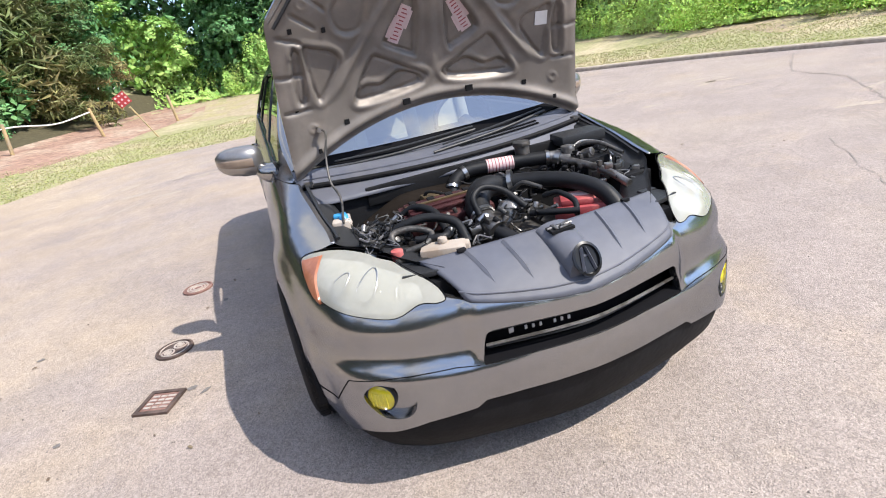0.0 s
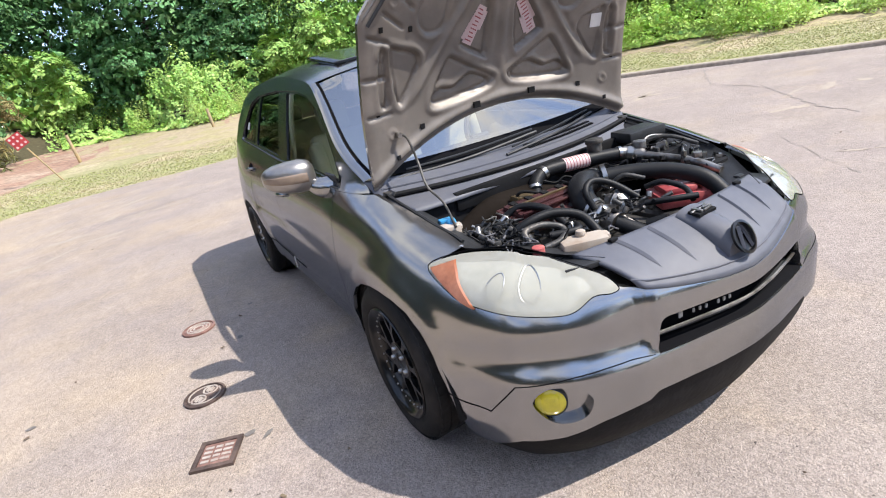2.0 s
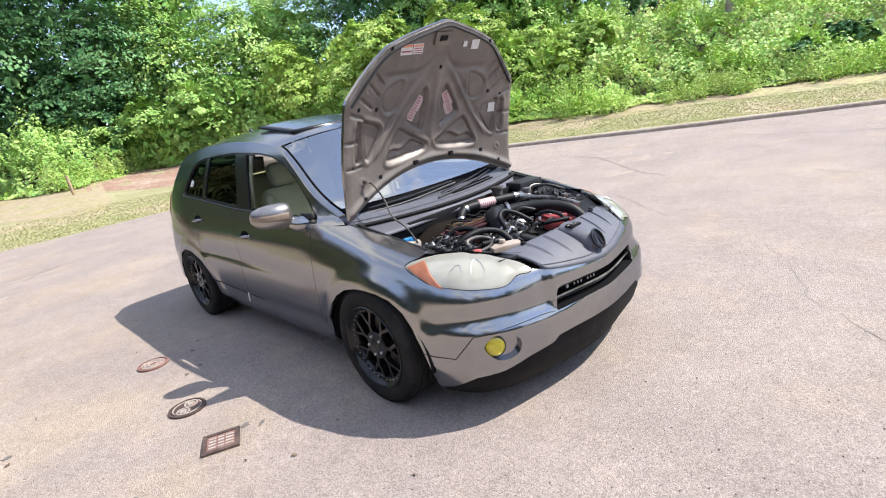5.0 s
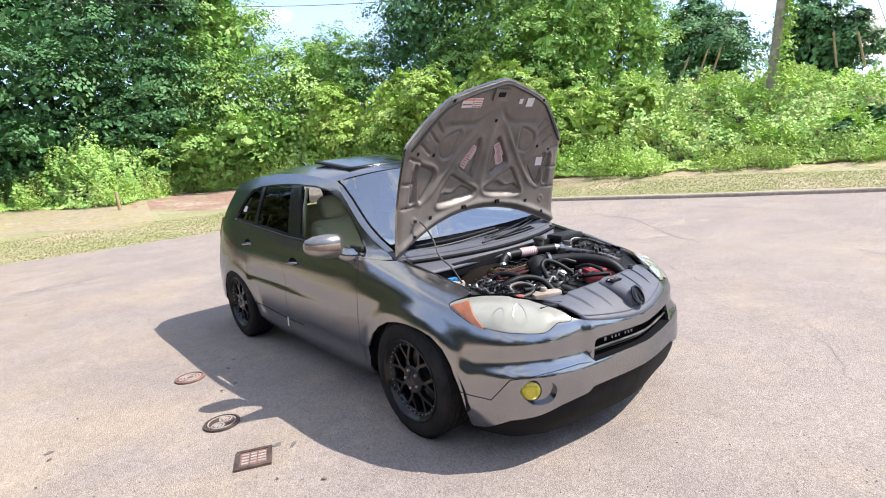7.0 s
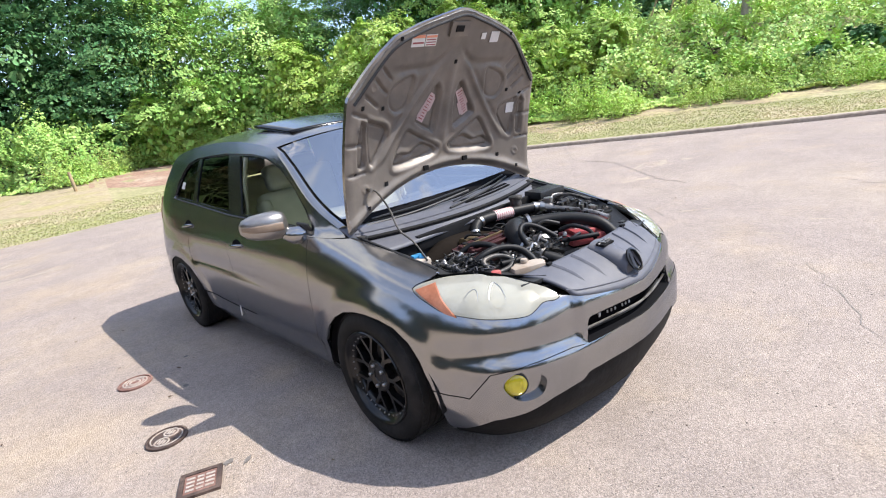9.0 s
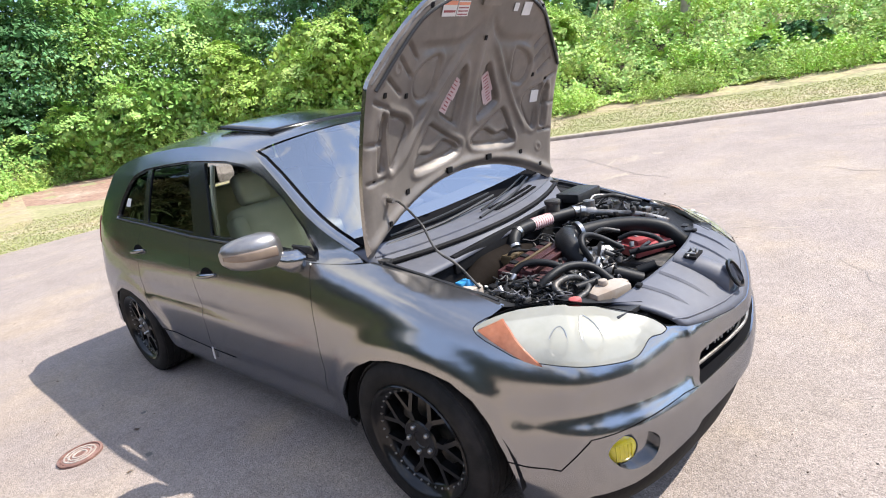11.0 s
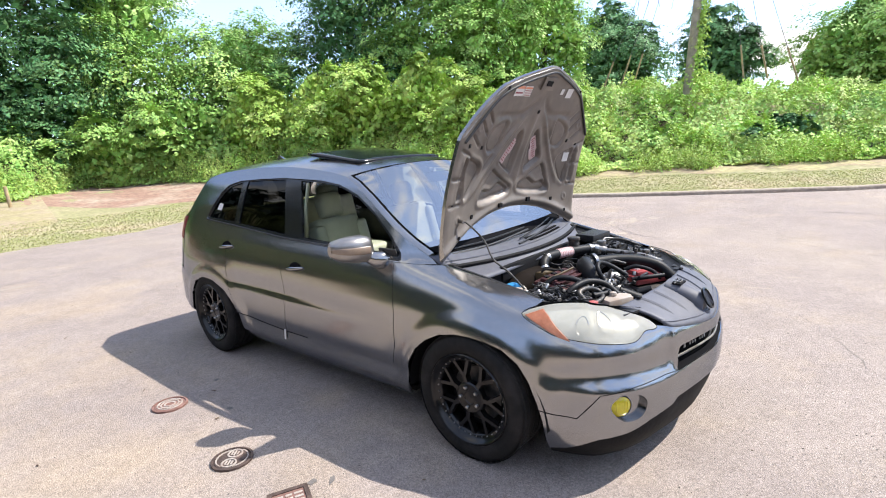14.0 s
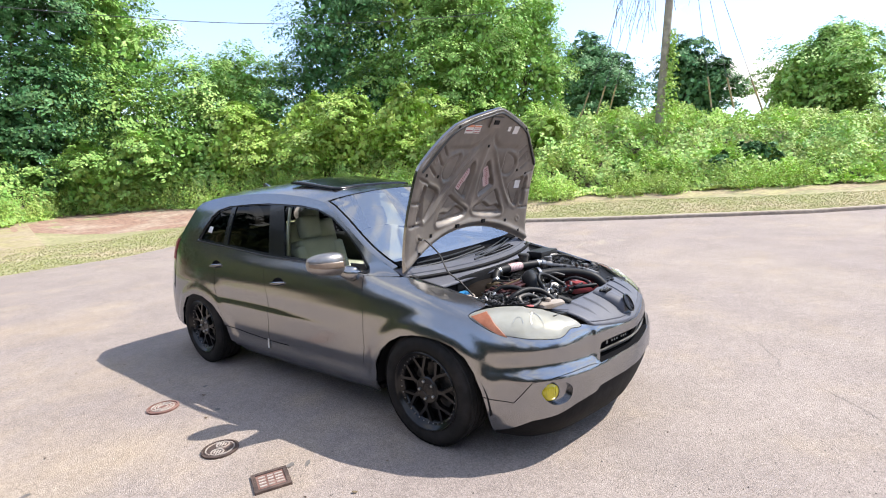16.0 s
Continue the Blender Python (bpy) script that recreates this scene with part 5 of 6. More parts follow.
# charge pipes
part("charge_pipe", tube(bmesh.new(), [(-.11, .01, .76), (-.085, .045, .825), (-.02, .060, .862), (.08, .045, .866), (.22, .012, .862), (.36, -.04, .856)], .030, 16, 6), HOSE, car, "black charge pipe across the firewall")
bm = bmesh.new()
part("pipe_sleeve", tube(bmesh.new(), [(.085, .044, .866), (.145, .030, .8645), (.205, .016, .8625)], .0315, 16, 4), PINKP, car, "pink and white printed sleeve on the pipe")
for k in range(8):
    t = k / 7
    part("print_bar", tube(bmesh.new(), [(.091 + .105 * t, .0425 - .024 * t, .8658 - .003 * t), (.0945 + .105 * t, .0417 - .024 * t, .8657 - .003 * t)], .0322, 16, 1), MAROON, car)
for p, q in (((-.03, .060, .858), (-.012, .060, .863)), ((.346, -.034, .857), (.360, -.040, .856)), ((.385, -.06, .852), (.40, -.08, .848)), ((-.10, .03, .81), (-.095, .038, .82))):
    part("hose_clamp", tube(bmesh.new(), [p, q], .0335, 16, 2), CHROME, car, "bright hose clamp")
part("metal_elbow", tube(bmesh.new(), [(.35, -.035, .856), (.40, -.07, .850), (.42, -.13, .835)], .029, 14, 6), ALLOY, car, "cast aluminium elbow")
part("coolant_pipe", tube(bmesh.new(), [(.40, -.10, .846), (.43, -.22, .835), (.45, -.36, .82), (.46, -.47, .79)], .016, 12, 6), ALLOY, car, "grey metal pipe")
part("intake_hose", tube(bmesh.new(), [(.03, -.18, .832), (.10, -.215, .840), (.19, -.285, .842), (.27, -.38, .832), (.325, -.49, .80), (.345, -.57, .73)], 0, 18, 6, radii=[.038, .035, .033, .033, .033, .033]), HOSE, car, "fat black intake hose")
part("turbo_elbow", tube(bmesh.new(), [(.05, -.17, .83), (-.02, -.19, .845), (-.08, -.23, .835), (-.115, -.29, .80), (-.115, -.34, .775)], 0, 18, 7, radii=[.042, .046, .049, .049, .045], ring=.0015), HOSE, car, "ribbed black silicone elbow")
for p, q in (((.04, -.173, .832), (.055, -.168, .83)), ((-.115, -.325, .78), (-.115, -.338, .775)), ((.075, -.195, .84), (.09, -.205, .842))):
    part("hose_clamp", tube(bmesh.new(), [p, q], .0525, 18, 2), CHROME, car, "bright hose clamp")
bm = bmesh.new()
box(bm, (-.10, -.385, .755), (.085, .06, .075), Matrix.Rotation(.3, 4, "Z"))
rod(bm, (-.115, -.33, .775), (-.10, -.43, .74), .042, 18)
rod(bm, (-.15, -.38, .76), (-.19, -.37, .75), .022, 12)
part("throttle_body", bm, ALLOY, car, "cast aluminium throttle body", bevel=.004)
bm = bmesh.new()
rod(bm, (-.10, -.43, .74), (-.055, -.53, .70), .030, 14)
rod(bm, (-.02, -.50, .72), (.02, -.56, .74), .022, 12)
part("lower_hose", bm, HOSE, car, "short black lower hose")
part("turbo", lathe(bmesh.new(), [(-.04, .02), (-.035, .06), (-.01, .07), (.02, .065), (.03, .04), (.05, .03)], 20, "Y"), ALLOY, car, "cast compressor housing").matrix_basis = pose(.0, -.34, .765, 20, 0, 30)
for pts, r, m in (
        ([(-.14, -.36, .80), (-.145, -.33, .86), (-.09, -.31, .885), (-.02, -.34, .86), (.03, -.42, .80)], .013, HOSE),
        ([(-.50, -.30, .78), (-.44, -.33, .83), (-.34, -.36, .845), (-.26, -.42, .82), (-.25, -.50, .76)], .017, HOSE),
        ([(-.40, -.13, .80), (-.34, -.18, .84), (-.29, -.27, .83), (-.28, -.36, .78)], .015, HOSE),
        ([(-.50, -.42, .80), (-.49, -.39, .83), (-.42, -.40, .835), (-.36, -.43, .81), (-.40, -.47, .79), (-.47, -.46, .78)], .012, DARKM),
        ([(-.30, -.44, .80), (-.33, -.47, .80), (-.42, -.43, .80)], .014, HOSE),
        ([(.03, -.45, .78), (.08, -.52, .79), (.16, -.58, .79)], .012, HOSE),
        ([(.14, -.36, .80), (.17, -.42, .82), (.19, -.50, .80), (.16, -.56, .77)], .011, HOSE),
        ([(.05, -.26, .82), (.08, -.31, .86), (.13, -.37, .84)], .009, DARKM),
        ([(.42, -.10, .86), (.50, -.08, .90), (.57, -.13, .89), (.60, -.22, .86)], .006, ALLOY),
        ([(.46, -.06, .88), (.53, -.16, .90), (.58, -.28, .86)], .009, DARKM)):
    part("hose", tube(bmesh.new(), pts, r, 10, 6), m, car, "engine bay hose")

# battery with its red cover
bm = bmesh.new()
box(bm, (.285, -.42, .735), (.24, .17, .05), Matrix.Rotation(-.5, 4, "Z"))
box(bm, (.255, -.41, .770), (.13, .12, .03), Matrix.Rotation(-.5, 4, "Z"))
box(bm, (.355, -.48, .765), (.07, .08, .03), Matrix.Rotation(-.5, 4, "Z"))
part("battery_cover", bm, REDP, car, "faded red battery cover", bevel=.012)
bm = bmesh.new()
box(bm, (.265, -.415, .787), (.085, .030, .004), Matrix.Rotation(-.5, 4, "Z"))
part("battery_label", bm, PINKP, car, smooth=False)
bm = bmesh.new()
box(bm, (.31, -.41, .65), (.25, .18, .13), Matrix.Rotation(-.5, 4, "Z"))
part("battery", bm, BAYM, car, "black battery", bevel=.006)
# yellowed coolant tank
bm = bmesh.new()
box(bm, (-.35, -.515, .755), (.16, .085, .07), Matrix.Rotation(-.42, 4, "Z"))
box(bm, (-.29, -.535, .765), (.06, .05, .05), Matrix.Rotation(-.42, 4, "Z"))
rod(bm, (-.345, -.50, .785), (-.345, -.50, .812), .018, 14)
part("coolant_tank", bm, TANK, car, "yellowed plastic coolant tank", bevel=.012)
bm = bmesh.new()
rod(bm, (-.505, -.47, .765), (-.505, -.47, .80), .022, 16)
part("red_cap", bm, REDP, car, "small red cap", bevel=.004)
bm = bmesh.new()
rod(bm, (-.49, -.48, .74), (-.49, -.48, .775), .03, 16)
part("reservoir", bm, TANK, car, "small pale reservoir", bevel=.004)
# washer filler
bm = bmesh.new()
box(bm, (-.625, -.10, .825), (.07, .11, .06), Matrix.Rotation(-.2, 4, "Z"))
rod(bm, (-.62, -.12, .83), (-.60, -.15, .848), .017, 12)
part("washer_neck", bm, TANK, car, "cream washer bottle neck", bevel=.010)
bm = bmesh.new()
box(bm, (-.625, -.085, .862), (.050, .036, .014), Matrix.Rotation(-.2, 4, "Z"))
rod(bm, (-.615, -.12, .842), (-.615, -.10, .862), .020, 14)
part("washer_cap", bm, BLUE, car, "bright blue washer cap", bevel=.005)
# brake reservoir, fuse box, right side
bm = bmesh.new()
rod(bm, (.26, .02, .86), (.26, .02, .925), .034, 18)
rod(bm, (.26, .02, .925), (.26, .02, .945), .040, 18)
part("brake_reservoir", bm, DARKM, car, "grey brake fluid reservoir", bevel=.004)
bm = bmesh.new()
box(bm, (.56, .03, .90), (.22, .14, .05), Matrix.Rotation(-.1, 4, "Z"))
part("fuse_box", bm, BLACKP, car, "black fuse box lid", bevel=.010)
bm = bmesh.new()
box(bm, (.50, -.16, .80), (.16, .12, .10), Matrix.Rotation(.2, 4, "Z"))
box(bm, (.54, -.34, .76), (.12, .18, .10))
part("relay_box", bm, BAYM, car, "black relay box", bevel=.008)
bm = bmesh.new()
rod(bm, (.43, -.09, .845), (.43, -.09, .90), .03, 14)
rod(bm, (.47, -.15, .86), (.49, -.19, .875), .02, 12)
part("valve_housing", bm, ALLOY, car, "cast valve housing", bevel=.003)
# clutter of looms, clips and fittings
rng = random.Random(5)
for k in range(210):
    zone = ((-.60, -.43, -.42, -.10, .77, .82), (-.30, .10, -.48, -.28, .76, .80), (.36, .60, -.40, -.02, .80, .88), (-.10, .40, -.20, .02, .78, .84))[(0, 0, 0, 1, 2, 3)[k % 6]]
    a = Vector((rng.uniform(zone[0], zone[1]), rng.uniform(zone[2], zone[3]), rng.uniform(zone[4] - .03, zone[5])))
    pts = [a]
    for _ in range(3):
        pts.append(pts[-1] + Vector((rng.uniform(-.055, .055), rng.uniform(-.055, .055), rng.uniform(-.03, .03))))
    for p in pts:
        p.x, p.y, p.z = max(-.60, min(.56, p.x)), max(-.50, min(.04, p.y)), min(p.z, zone[5] + .012)
    part("loom", tube(bmesh.new(), pts, rng.choice((.0025, .0035, .005)), 6, 4), rng.choice((HOSE, HOSE, DARKM, DARKM, HOSE, ALLOY, BAYM, WIREM, HOSE)), car)
for k in range(170):
    zone = ((-.60, -.42, -.42, -.10, .755, .81), (-.28, .10, -.48, -.22, .74, .80), (.36, .58, -.40, -.05, .79, .86))[(0, 0, 1, 2)[k % 4]]
    c = (rng.uniform(zone[0], zone[1]), rng.uniform(zone[2], zone[3]), rng.uniform(zone[4], zone[5]))
    bm = bmesh.new()
    if k % 2:
        box(bm, c, (rng.uniform(.012, .04), rng.uniform(.012, .03), rng.uniform(.012, .03)), Matrix.Rotation(rng.uniform(0, 3), 4, "Z"))
    else:
        rod(bm, c, (c[0] + rng.uniform(-.03, .03), c[1] + rng.uniform(-.03, .03), c[2] + .02), rng.uniform(.006, .014), 10)
    part("fitting", bm, rng.choice((DARKM, ALLOY, BAYM, ALLOY, HOSE, DARKM, CHROME)), car, bevel=.002)


# ---- cabin ----
for ob in car.children:
    if ob.name.split(".")[0] in ("windscreen", "door_window"):
        ob.visible_shadow = False
# extra low floor panels, added unseen to keep light off the ground below
bm = bmesh.new()
box(bm, (0, 1.35, .215), (1.62, 1.75, .03))
box(bm, (0, -.05, .235), (1.10, 1.20, .03))
box(bm, (0, 2.9, .30), (1.30, .9, .03))
part("underbody", bm, BAYM, car, "dark underbody")
bm = bmesh.new()
box(bm, (0, 1.7, .42), (1.5, 2.9, .05))
part("cabin_floor", bm, CABIN, car, "dark cabin floor")
for side in (-1, 1):
    bm = bmesh.new()
    box(bm, (side * .75, 1.7, .74), (.05, 2.3, .46))
    part("door_trim", bm, CABIND, car, "dark door trim", bevel=.02)
bm = bmesh.new()
box(bm, (0, 3.15, .75), (1.4, .06, .65))
part("boot_trim", bm, CABIN, car)


def head_pt(u, v):
    p = Vector(roof_pt(u * .84, .08 + .88 * v))
    return p - Vector((0, 0, .045))


# headlining takes the dark trim to stand for shade under the roof
grid(head_pt, 12, 12, "headlining", CABIND, car, "headlining coloured dark for the cabin's shade")


def dash_pt(u, v):
    y = .42 + .40 * v + .10 * u * u
    return (u * .76, y, .955 - .02 * u * u + .015 * math.sin(math.pi * v) - .18 * max(0, v - .8) / .2)


grid(dash_pt, 20, 10, "dashboard", CABIN, car, "dark grey dashboard", thick=.05)


def cushion(bm, c, size, turn=None, soft=.06):
    b2 = bmesh.new()
    box(b2, (0, 0, 0), size)
    bmesh.ops.bevel(b2, geom=b2.edges[:], offset=soft, segments=4, affect="EDGES", profile=.6)
    m = Matrix.Translation(c) @ (turn or Matrix.Identity(4))
    bmesh.ops.transform(b2, matrix=m, verts=b2.verts)
    me = bpy.data.meshes.new("tmp")
    b2.to_mesh(me)
    bm.from_mesh(me)
    b2.free()
    bpy.data.meshes.remove(me)
    return bm


def make_seat(x, y):
    seat = new("seat")
    seat.parent = car
    seat["label"] = "grey-green leather front seat"
    part("cushion", cushion(bmesh.new(), (x, y - .22, .60), (.50, .52, .16)), LEATHER, seat)
    lean = Matrix.Rotation(-.28, 4, "X")
    part("backrest", cushion(bmesh.new(), (x, y + .06, .84), (.40, .14, .52), lean, .05), LEATHER, seat)
    for s in (-1, 1):
        part("bolster", cushion(bmesh.new(), (x + s * .19, y + .02, .82), (.08, .15, .48), lean, .04), LEATHER, seat)
    part("headrest", cushion(bmesh.new(), (x, y + .165, 1.185), (.20, .11, .19), lean, .05), LEATHER, seat)
    for s in (-1, 1):
        part("headrest_post", rod(bmesh.new(), (x + s * .06, y + .145, 1.03), (x + s * .06, y + .16, 1.14), .007), CHROME, seat)


make_seat(-.385, 1.52), make_seat(.385, 1.52)
bm = bmesh.new()
cushion(bm, (0, 2.35, .62), (1.30, .50, .16))
part("rear_bench", bm, LEATHER, car, "grey-green leather rear bench")
part("bench_back", cushion(bmesh.new(), (0, 2.66, .88), (1.30, .16, .52), Matrix.Rotation(-.25, 4, "X")), LEATHER, car)
for x in (-.42, .42):
    part("rear_headrest", cushion(bmesh.new(), (x, 2.76, 1.17), (.24, .10, .16)), LEATHER, car)
bm = bmesh.new()
n = 28
tube(bm, [(.37 + .185 * math.cos(2 * math.pi * k / n), .98 + .06 * math.sin(2 * math.pi * k / n), .93 + .17 * math.sin(2 * math.pi * k / n)) for k in range(n + 1)], .015, 8, 2)
rod(bm, (.20, .97, .92), (.54, .97, .92), .02)
rod(bm, (.37, .97, .93), (.37, .75, .86), .05, 12)
part("steering_wheel", bm, CABIN, car, "dark steering wheel")
for side in (-1, 1):
    part("belt_trim_pillar", tube(bmesh.new(), [(side * .745, 1.50, 1.00), (side * .70, 1.52, 1.2), (side * .645, 1.54, 1.37)], .013, 8, 4), CABINL, car, "pale pillar trim")
bm = bmesh.new()
box(bm, (0, .93, 1.36), (.24, .03, .07))
part("interior_mirror", bm, BAYM, car, "dark interior mirror", bevel=.012)


# ---- mirrors, handles, marks on the body ----
def blob(rows, n=20):
    """A lofted form through (centre, half-width, half-height) stations across x."""
    bm = bmesh.new()
    rings = []
    for (x, y, z), w, h, e in rows:
        ring = []
        for j in range(n):
            t = 2 * math.pi * j / n
            c, s = math.cos(t), math.sin(t)
            ring.append(bm.verts.new((x, y + w * math.copysign(abs(c) ** e, c), z + h * math.copysign(abs(s) ** e, s))))
        rings.append(ring)
    for a, b in zip(rings, rings[1:]):
        for j in range(n):
            bm.faces.new((a[j], a[(j + 1) % n], b[(j + 1) % n], b[j]))
    bm.faces.new(rings[0][::-1]), bm.faces.new(rings[-1])
    return bm


for side in (-1, 1):
    mir = new("door_mirror")
    mir.parent = car
    mir["label"] = "graphite door mirror with a pale turn signal strip"
    st = [((.85, .735, 1.030), .030, .045, .8), ((.866, .735, 1.030), .062, .068, .75), ((.90, .735, 1.033), .078, .077, .72), ((.96, .742, 1.037), .078, .075, .72), ((1.02, .757, 1.041), .068, .067, .76), ((1.058, .775, 1.043), .048, .052, .85), ((1.08, .79, 1.044), .020, .028, .9)]
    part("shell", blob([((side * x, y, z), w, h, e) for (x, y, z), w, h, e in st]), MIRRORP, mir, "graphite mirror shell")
    glassy = blob([((side * x, y, z), w * .3, h * .82, e) for (x, y, z), w, h, e in [((s[0][0], s[0][1] + s[1] * .85, s[0][2]), s[1], s[2], s[3]) for s in st[1:6]]])
    part("mirror_glass", glassy, CHROME, mir, "mirror glass")
    sig = [((side * x, y - w * .80, z - h * .02), w * .25, h * .34, .7) for (x, y, z), w, h, e in st[2:]]
    part("turn_signal", blob(sig), SIGNAL, mir, "pale turn signal strip")
    part("stalk", tube(bmesh.new(), [(side * .80, .66, .955), (side * .845, .672, .965), (side * .875, .70, .985), (side * .89, .725, 1.01)], 0, 12, 5, radii=[.058, .050, .038, .036]), PAINT, mir, "mirror foot")
    bm = bmesh.new()
    box(bm, (0, 0, 0), (.012, .13, .07))
    foot = part("mirror_patch", bm, BLACKP, mir, bevel=.004)
    foot.matrix_basis = Matrix.Translation((side * .795, .63, .99)) @ pose(0, 0, 0, 0, side * 20, 0)
    for s0, z0 in ((2.952, .845), (3.862, .915)):
        h = new("door_handle")
        h.parent = car
        h["label"] = "graphite pull handle over a dark cup"
        c = [Vector(skin(s0 + d, z0 - .10 * d + (.0), o, side)[0]) for d, o in ((-.085, .004), (-.05, .020), (0, .028), (.05, .022), (.09, .006))]
        c = [p + Vector((0, 0, -.008)) for p in c]
        part("grip", tube(bmesh.new(), c, 0, 10, 5, radii=[.007, .012, .013, .012, .008]), PAINT, h)
        cup = rounded([(s0 - .06, z0 + .012), (s0, z0 + .030), (s0 + .05, z0 + .018), (s0 + .06, z0 - .008), (s0, z0 - .026), (s0 - .05, z0 - .014)], 3)
        panel("cup", cup, SEAM, h, "dark finger cup", off=.0025, thick=.001, sides=(side,), gap=0, step=.02)

bm = bmesh.new()
vs = [bm.verts.new(p) for p in ((-.018, 2.74, 0), (.018, 2.74, 0), (.012, 2.90, 0), (-.012, 2.90, 0), (-.006, 2.86, .055), (.006, 2.86, .055), (.005, 2.89, .055), (-.005, 2.89, .055))]
for f in ((0, 1, 5, 4), (1, 2, 6, 5), (2, 3, 7, 6), (3, 0, 4, 7), (4, 5, 6, 7)):
    bm.faces.new([vs[i] for i in f])
fin = part("roof_antenna", bm, PAINT, car, "small roof antenna fin")
fin.matrix_basis = Matrix.Translation((0, 0, roof_pt(0, .88)[2] - .004))

# ---- covers and marks on the paving ----
PALEI = material("polished_pale_iron", (.44, .385, .34), .6, .2, .2, 40, .3, 90, second=(.34, .27, .23), second_scale=12)
REDI = material("red_rusted_iron", (.215, .118, .097), .75, .2, .25, 30, .5, 90, second=(.26, .155, .13), second_scale=9)
DARKI = material("dark_cast_iron", (.085, .06, .052), .7, .3, .25, 30, .5, 90, second=(.13, .09, .075), second_scale=7)


def ring_of(bm, r0, r1, z0, z1, n=36, y=0.0, part_of=(0.0, 1.0), x=0.0):
    """A flat raised band, whole or an arc of a circle."""
    a0, a1 = part_of
    rows = []
    for k in range(n + 1):
        t = 2 * math.pi * (a0 + (a1 - a0) * k / n)
        c, q = math.cos(t), math.sin(t)
        rows.append([bm.verts.new((x + c * r, y + q * r, z)) for r, z in ((r0, z0), (r0 + .002, z1), (r1 - .002, z1), (r1, z0))])
    for a, b in zip(rows, rows[1:]):
        for j in range(3):
            bm.faces.new((a[j], a[j + 1], b[j + 1], b[j]))
    return bm


def utility_cover(x, y, turn, frame_mat, lid_mat, mark_mat, style, label):
    t = thing("utility_cover", (x, y, .002), turn, label=label, category="manhole cover", group="iron covers in the paving")
    part("ring", lathe(bmesh.new(), [(-.02, .108), (.010, .108), (.012, .104), (.012, .096), (.004, .094), (.0, .001)], 36, "Z"), frame_mat, t, "cast iron ring")
    part("lid", lathe(bmesh.new(), [(.003, .090), (.008, .090), (.009, .086), (.008, .001)], 36, "Z"), lid_mat, t, "worn patterned lid")
    if style == "rings":
        for r in (.074, .053, .032):
            part("raised_ring", ring_of(bmesh.new(), r - .006, r + .006, .006, .0125), mark_mat, t)
        for k in range(8):
            bm = bmesh.new()
            box(bm, (.0, .0635, .0105), (.010, .010, .005))
            d = part("raised_bar", bm, mark_mat, t, smooth=False)
            d.matrix_basis = Matrix.Rotation(k * math.pi / 4, 4, "Z")
    else:
        # two pale lobes with marks between a dark cross-bar
        for side in (-1, 1):
            part("raised_ring", ring_of(bmesh.new(), .030, .042, .006, .0125, 24, 0, (0, 1), side * .044), mark_mat, t)
            for k, w in ((-1, .034), (0, .046), (1, .034)):
                bm = bmesh.new()
                box(bm, (side * .044, k * .0155, .0105), (w, .008, .005))
                part("raised_bar", bm, mark_mat, t, smooth=False)
        for a in (.06, .56):
            part("raised_ring", ring_of(bmesh.new(), .076, .086, .006, .0125, 24, 0, (a, a + .38)), mark_mat, t)
    return t


utility_cover(-1.575, 1.985, 15, REDI, REDI, PALEI, "rings", "small round reddish iron cover with rings in asphalt")
utility_cover(-1.642, 1.037, 40, DARKI, DARKI, PALEI, "lobes", "small round dark iron cover with pale worn lobes")
meter = thing("meter_box", (-1.652, .478, .002), -24, label="small square rusty iron meter box lid in asphalt", category="manhole cover", group="iron covers in the paving")
bm = bmesh.new()
for c, q in (((0, .083, .004), (.19, .022, .016)), ((0, -.083, .004), (.19, .022, .016)), ((.084, 0, .004), (.022, .144, .016)), ((-.084, 0, .004), (.022, .144, .016))):
    box(bm, c, q)
part("frame", bm, DARKI, meter, "dark rusty frame", smooth=False)
bm = bmesh.new()
box(bm, (0, 0, .002), (.144, .144, .010))
part("lid", bm, REDI, meter, "worn reddish lid", smooth=False)
for k in range(4):
    for q, w in ((0, .036), (1, .030), (2, .040)):
        bm = bmesh.new()
        box(bm, (-.044 + q * .044, -.044 + k * .029, .008), (w, .015, .005))
        part("raised_bar", bm, PALEI, meter, smooth=False)


def flat_patch(name, outline_pts, z, mat, label, kind="", category=""):
    p = rounded(outline_pts, 5)
    v, tri, _ = sheet(p, step=.5)
    return tagged(link_mesh(name, [(a, b, z) for a, b in v], [tuple(map(int, t)) for t in tri], mat, smooth=False), label=label, category=category, kind=kind)


def wobbly(cx, cy, rx, ry, turn, n=18, amp=.35, seed=1):
    r = random.Random(seed)
    c, s = math.cos(radians(turn)), math.sin(radians(turn))
    out = []
    for k in range(n):
        t = 2 * math.pi * k / n
        q = 1 - amp * r.random()
        a, b = rx * q * math.cos(t), ry * q * math.sin(t)
        out.append((cx + a * c - b * s, cy + a * s + b * c))
    return out


DARKSPOT = material("oil_spot", (.16, .145, .135), .85, 0, .25, 30, .4, 120)
for k, (x, y, a, b, m) in enumerate(((-1.50, .52, .035, .022, DARKSPOT), (-1.43, .455, .040, .015, DARKSPOT), (-1.36, 1.60, .03, .02, DARKSPOT), (-1.20, 2.1, .02, .02, DARKSPOT), (-2.5, 1.5, .03, .02, DARKSPOT), (-2.1, .4, .02, .02, DARKSPOT))):
    flat_patch("oil_spot", wobbly(x, y, a, b, 40 * k, seed=k), .0035, m, "small dark spot on the asphalt", category="stain")


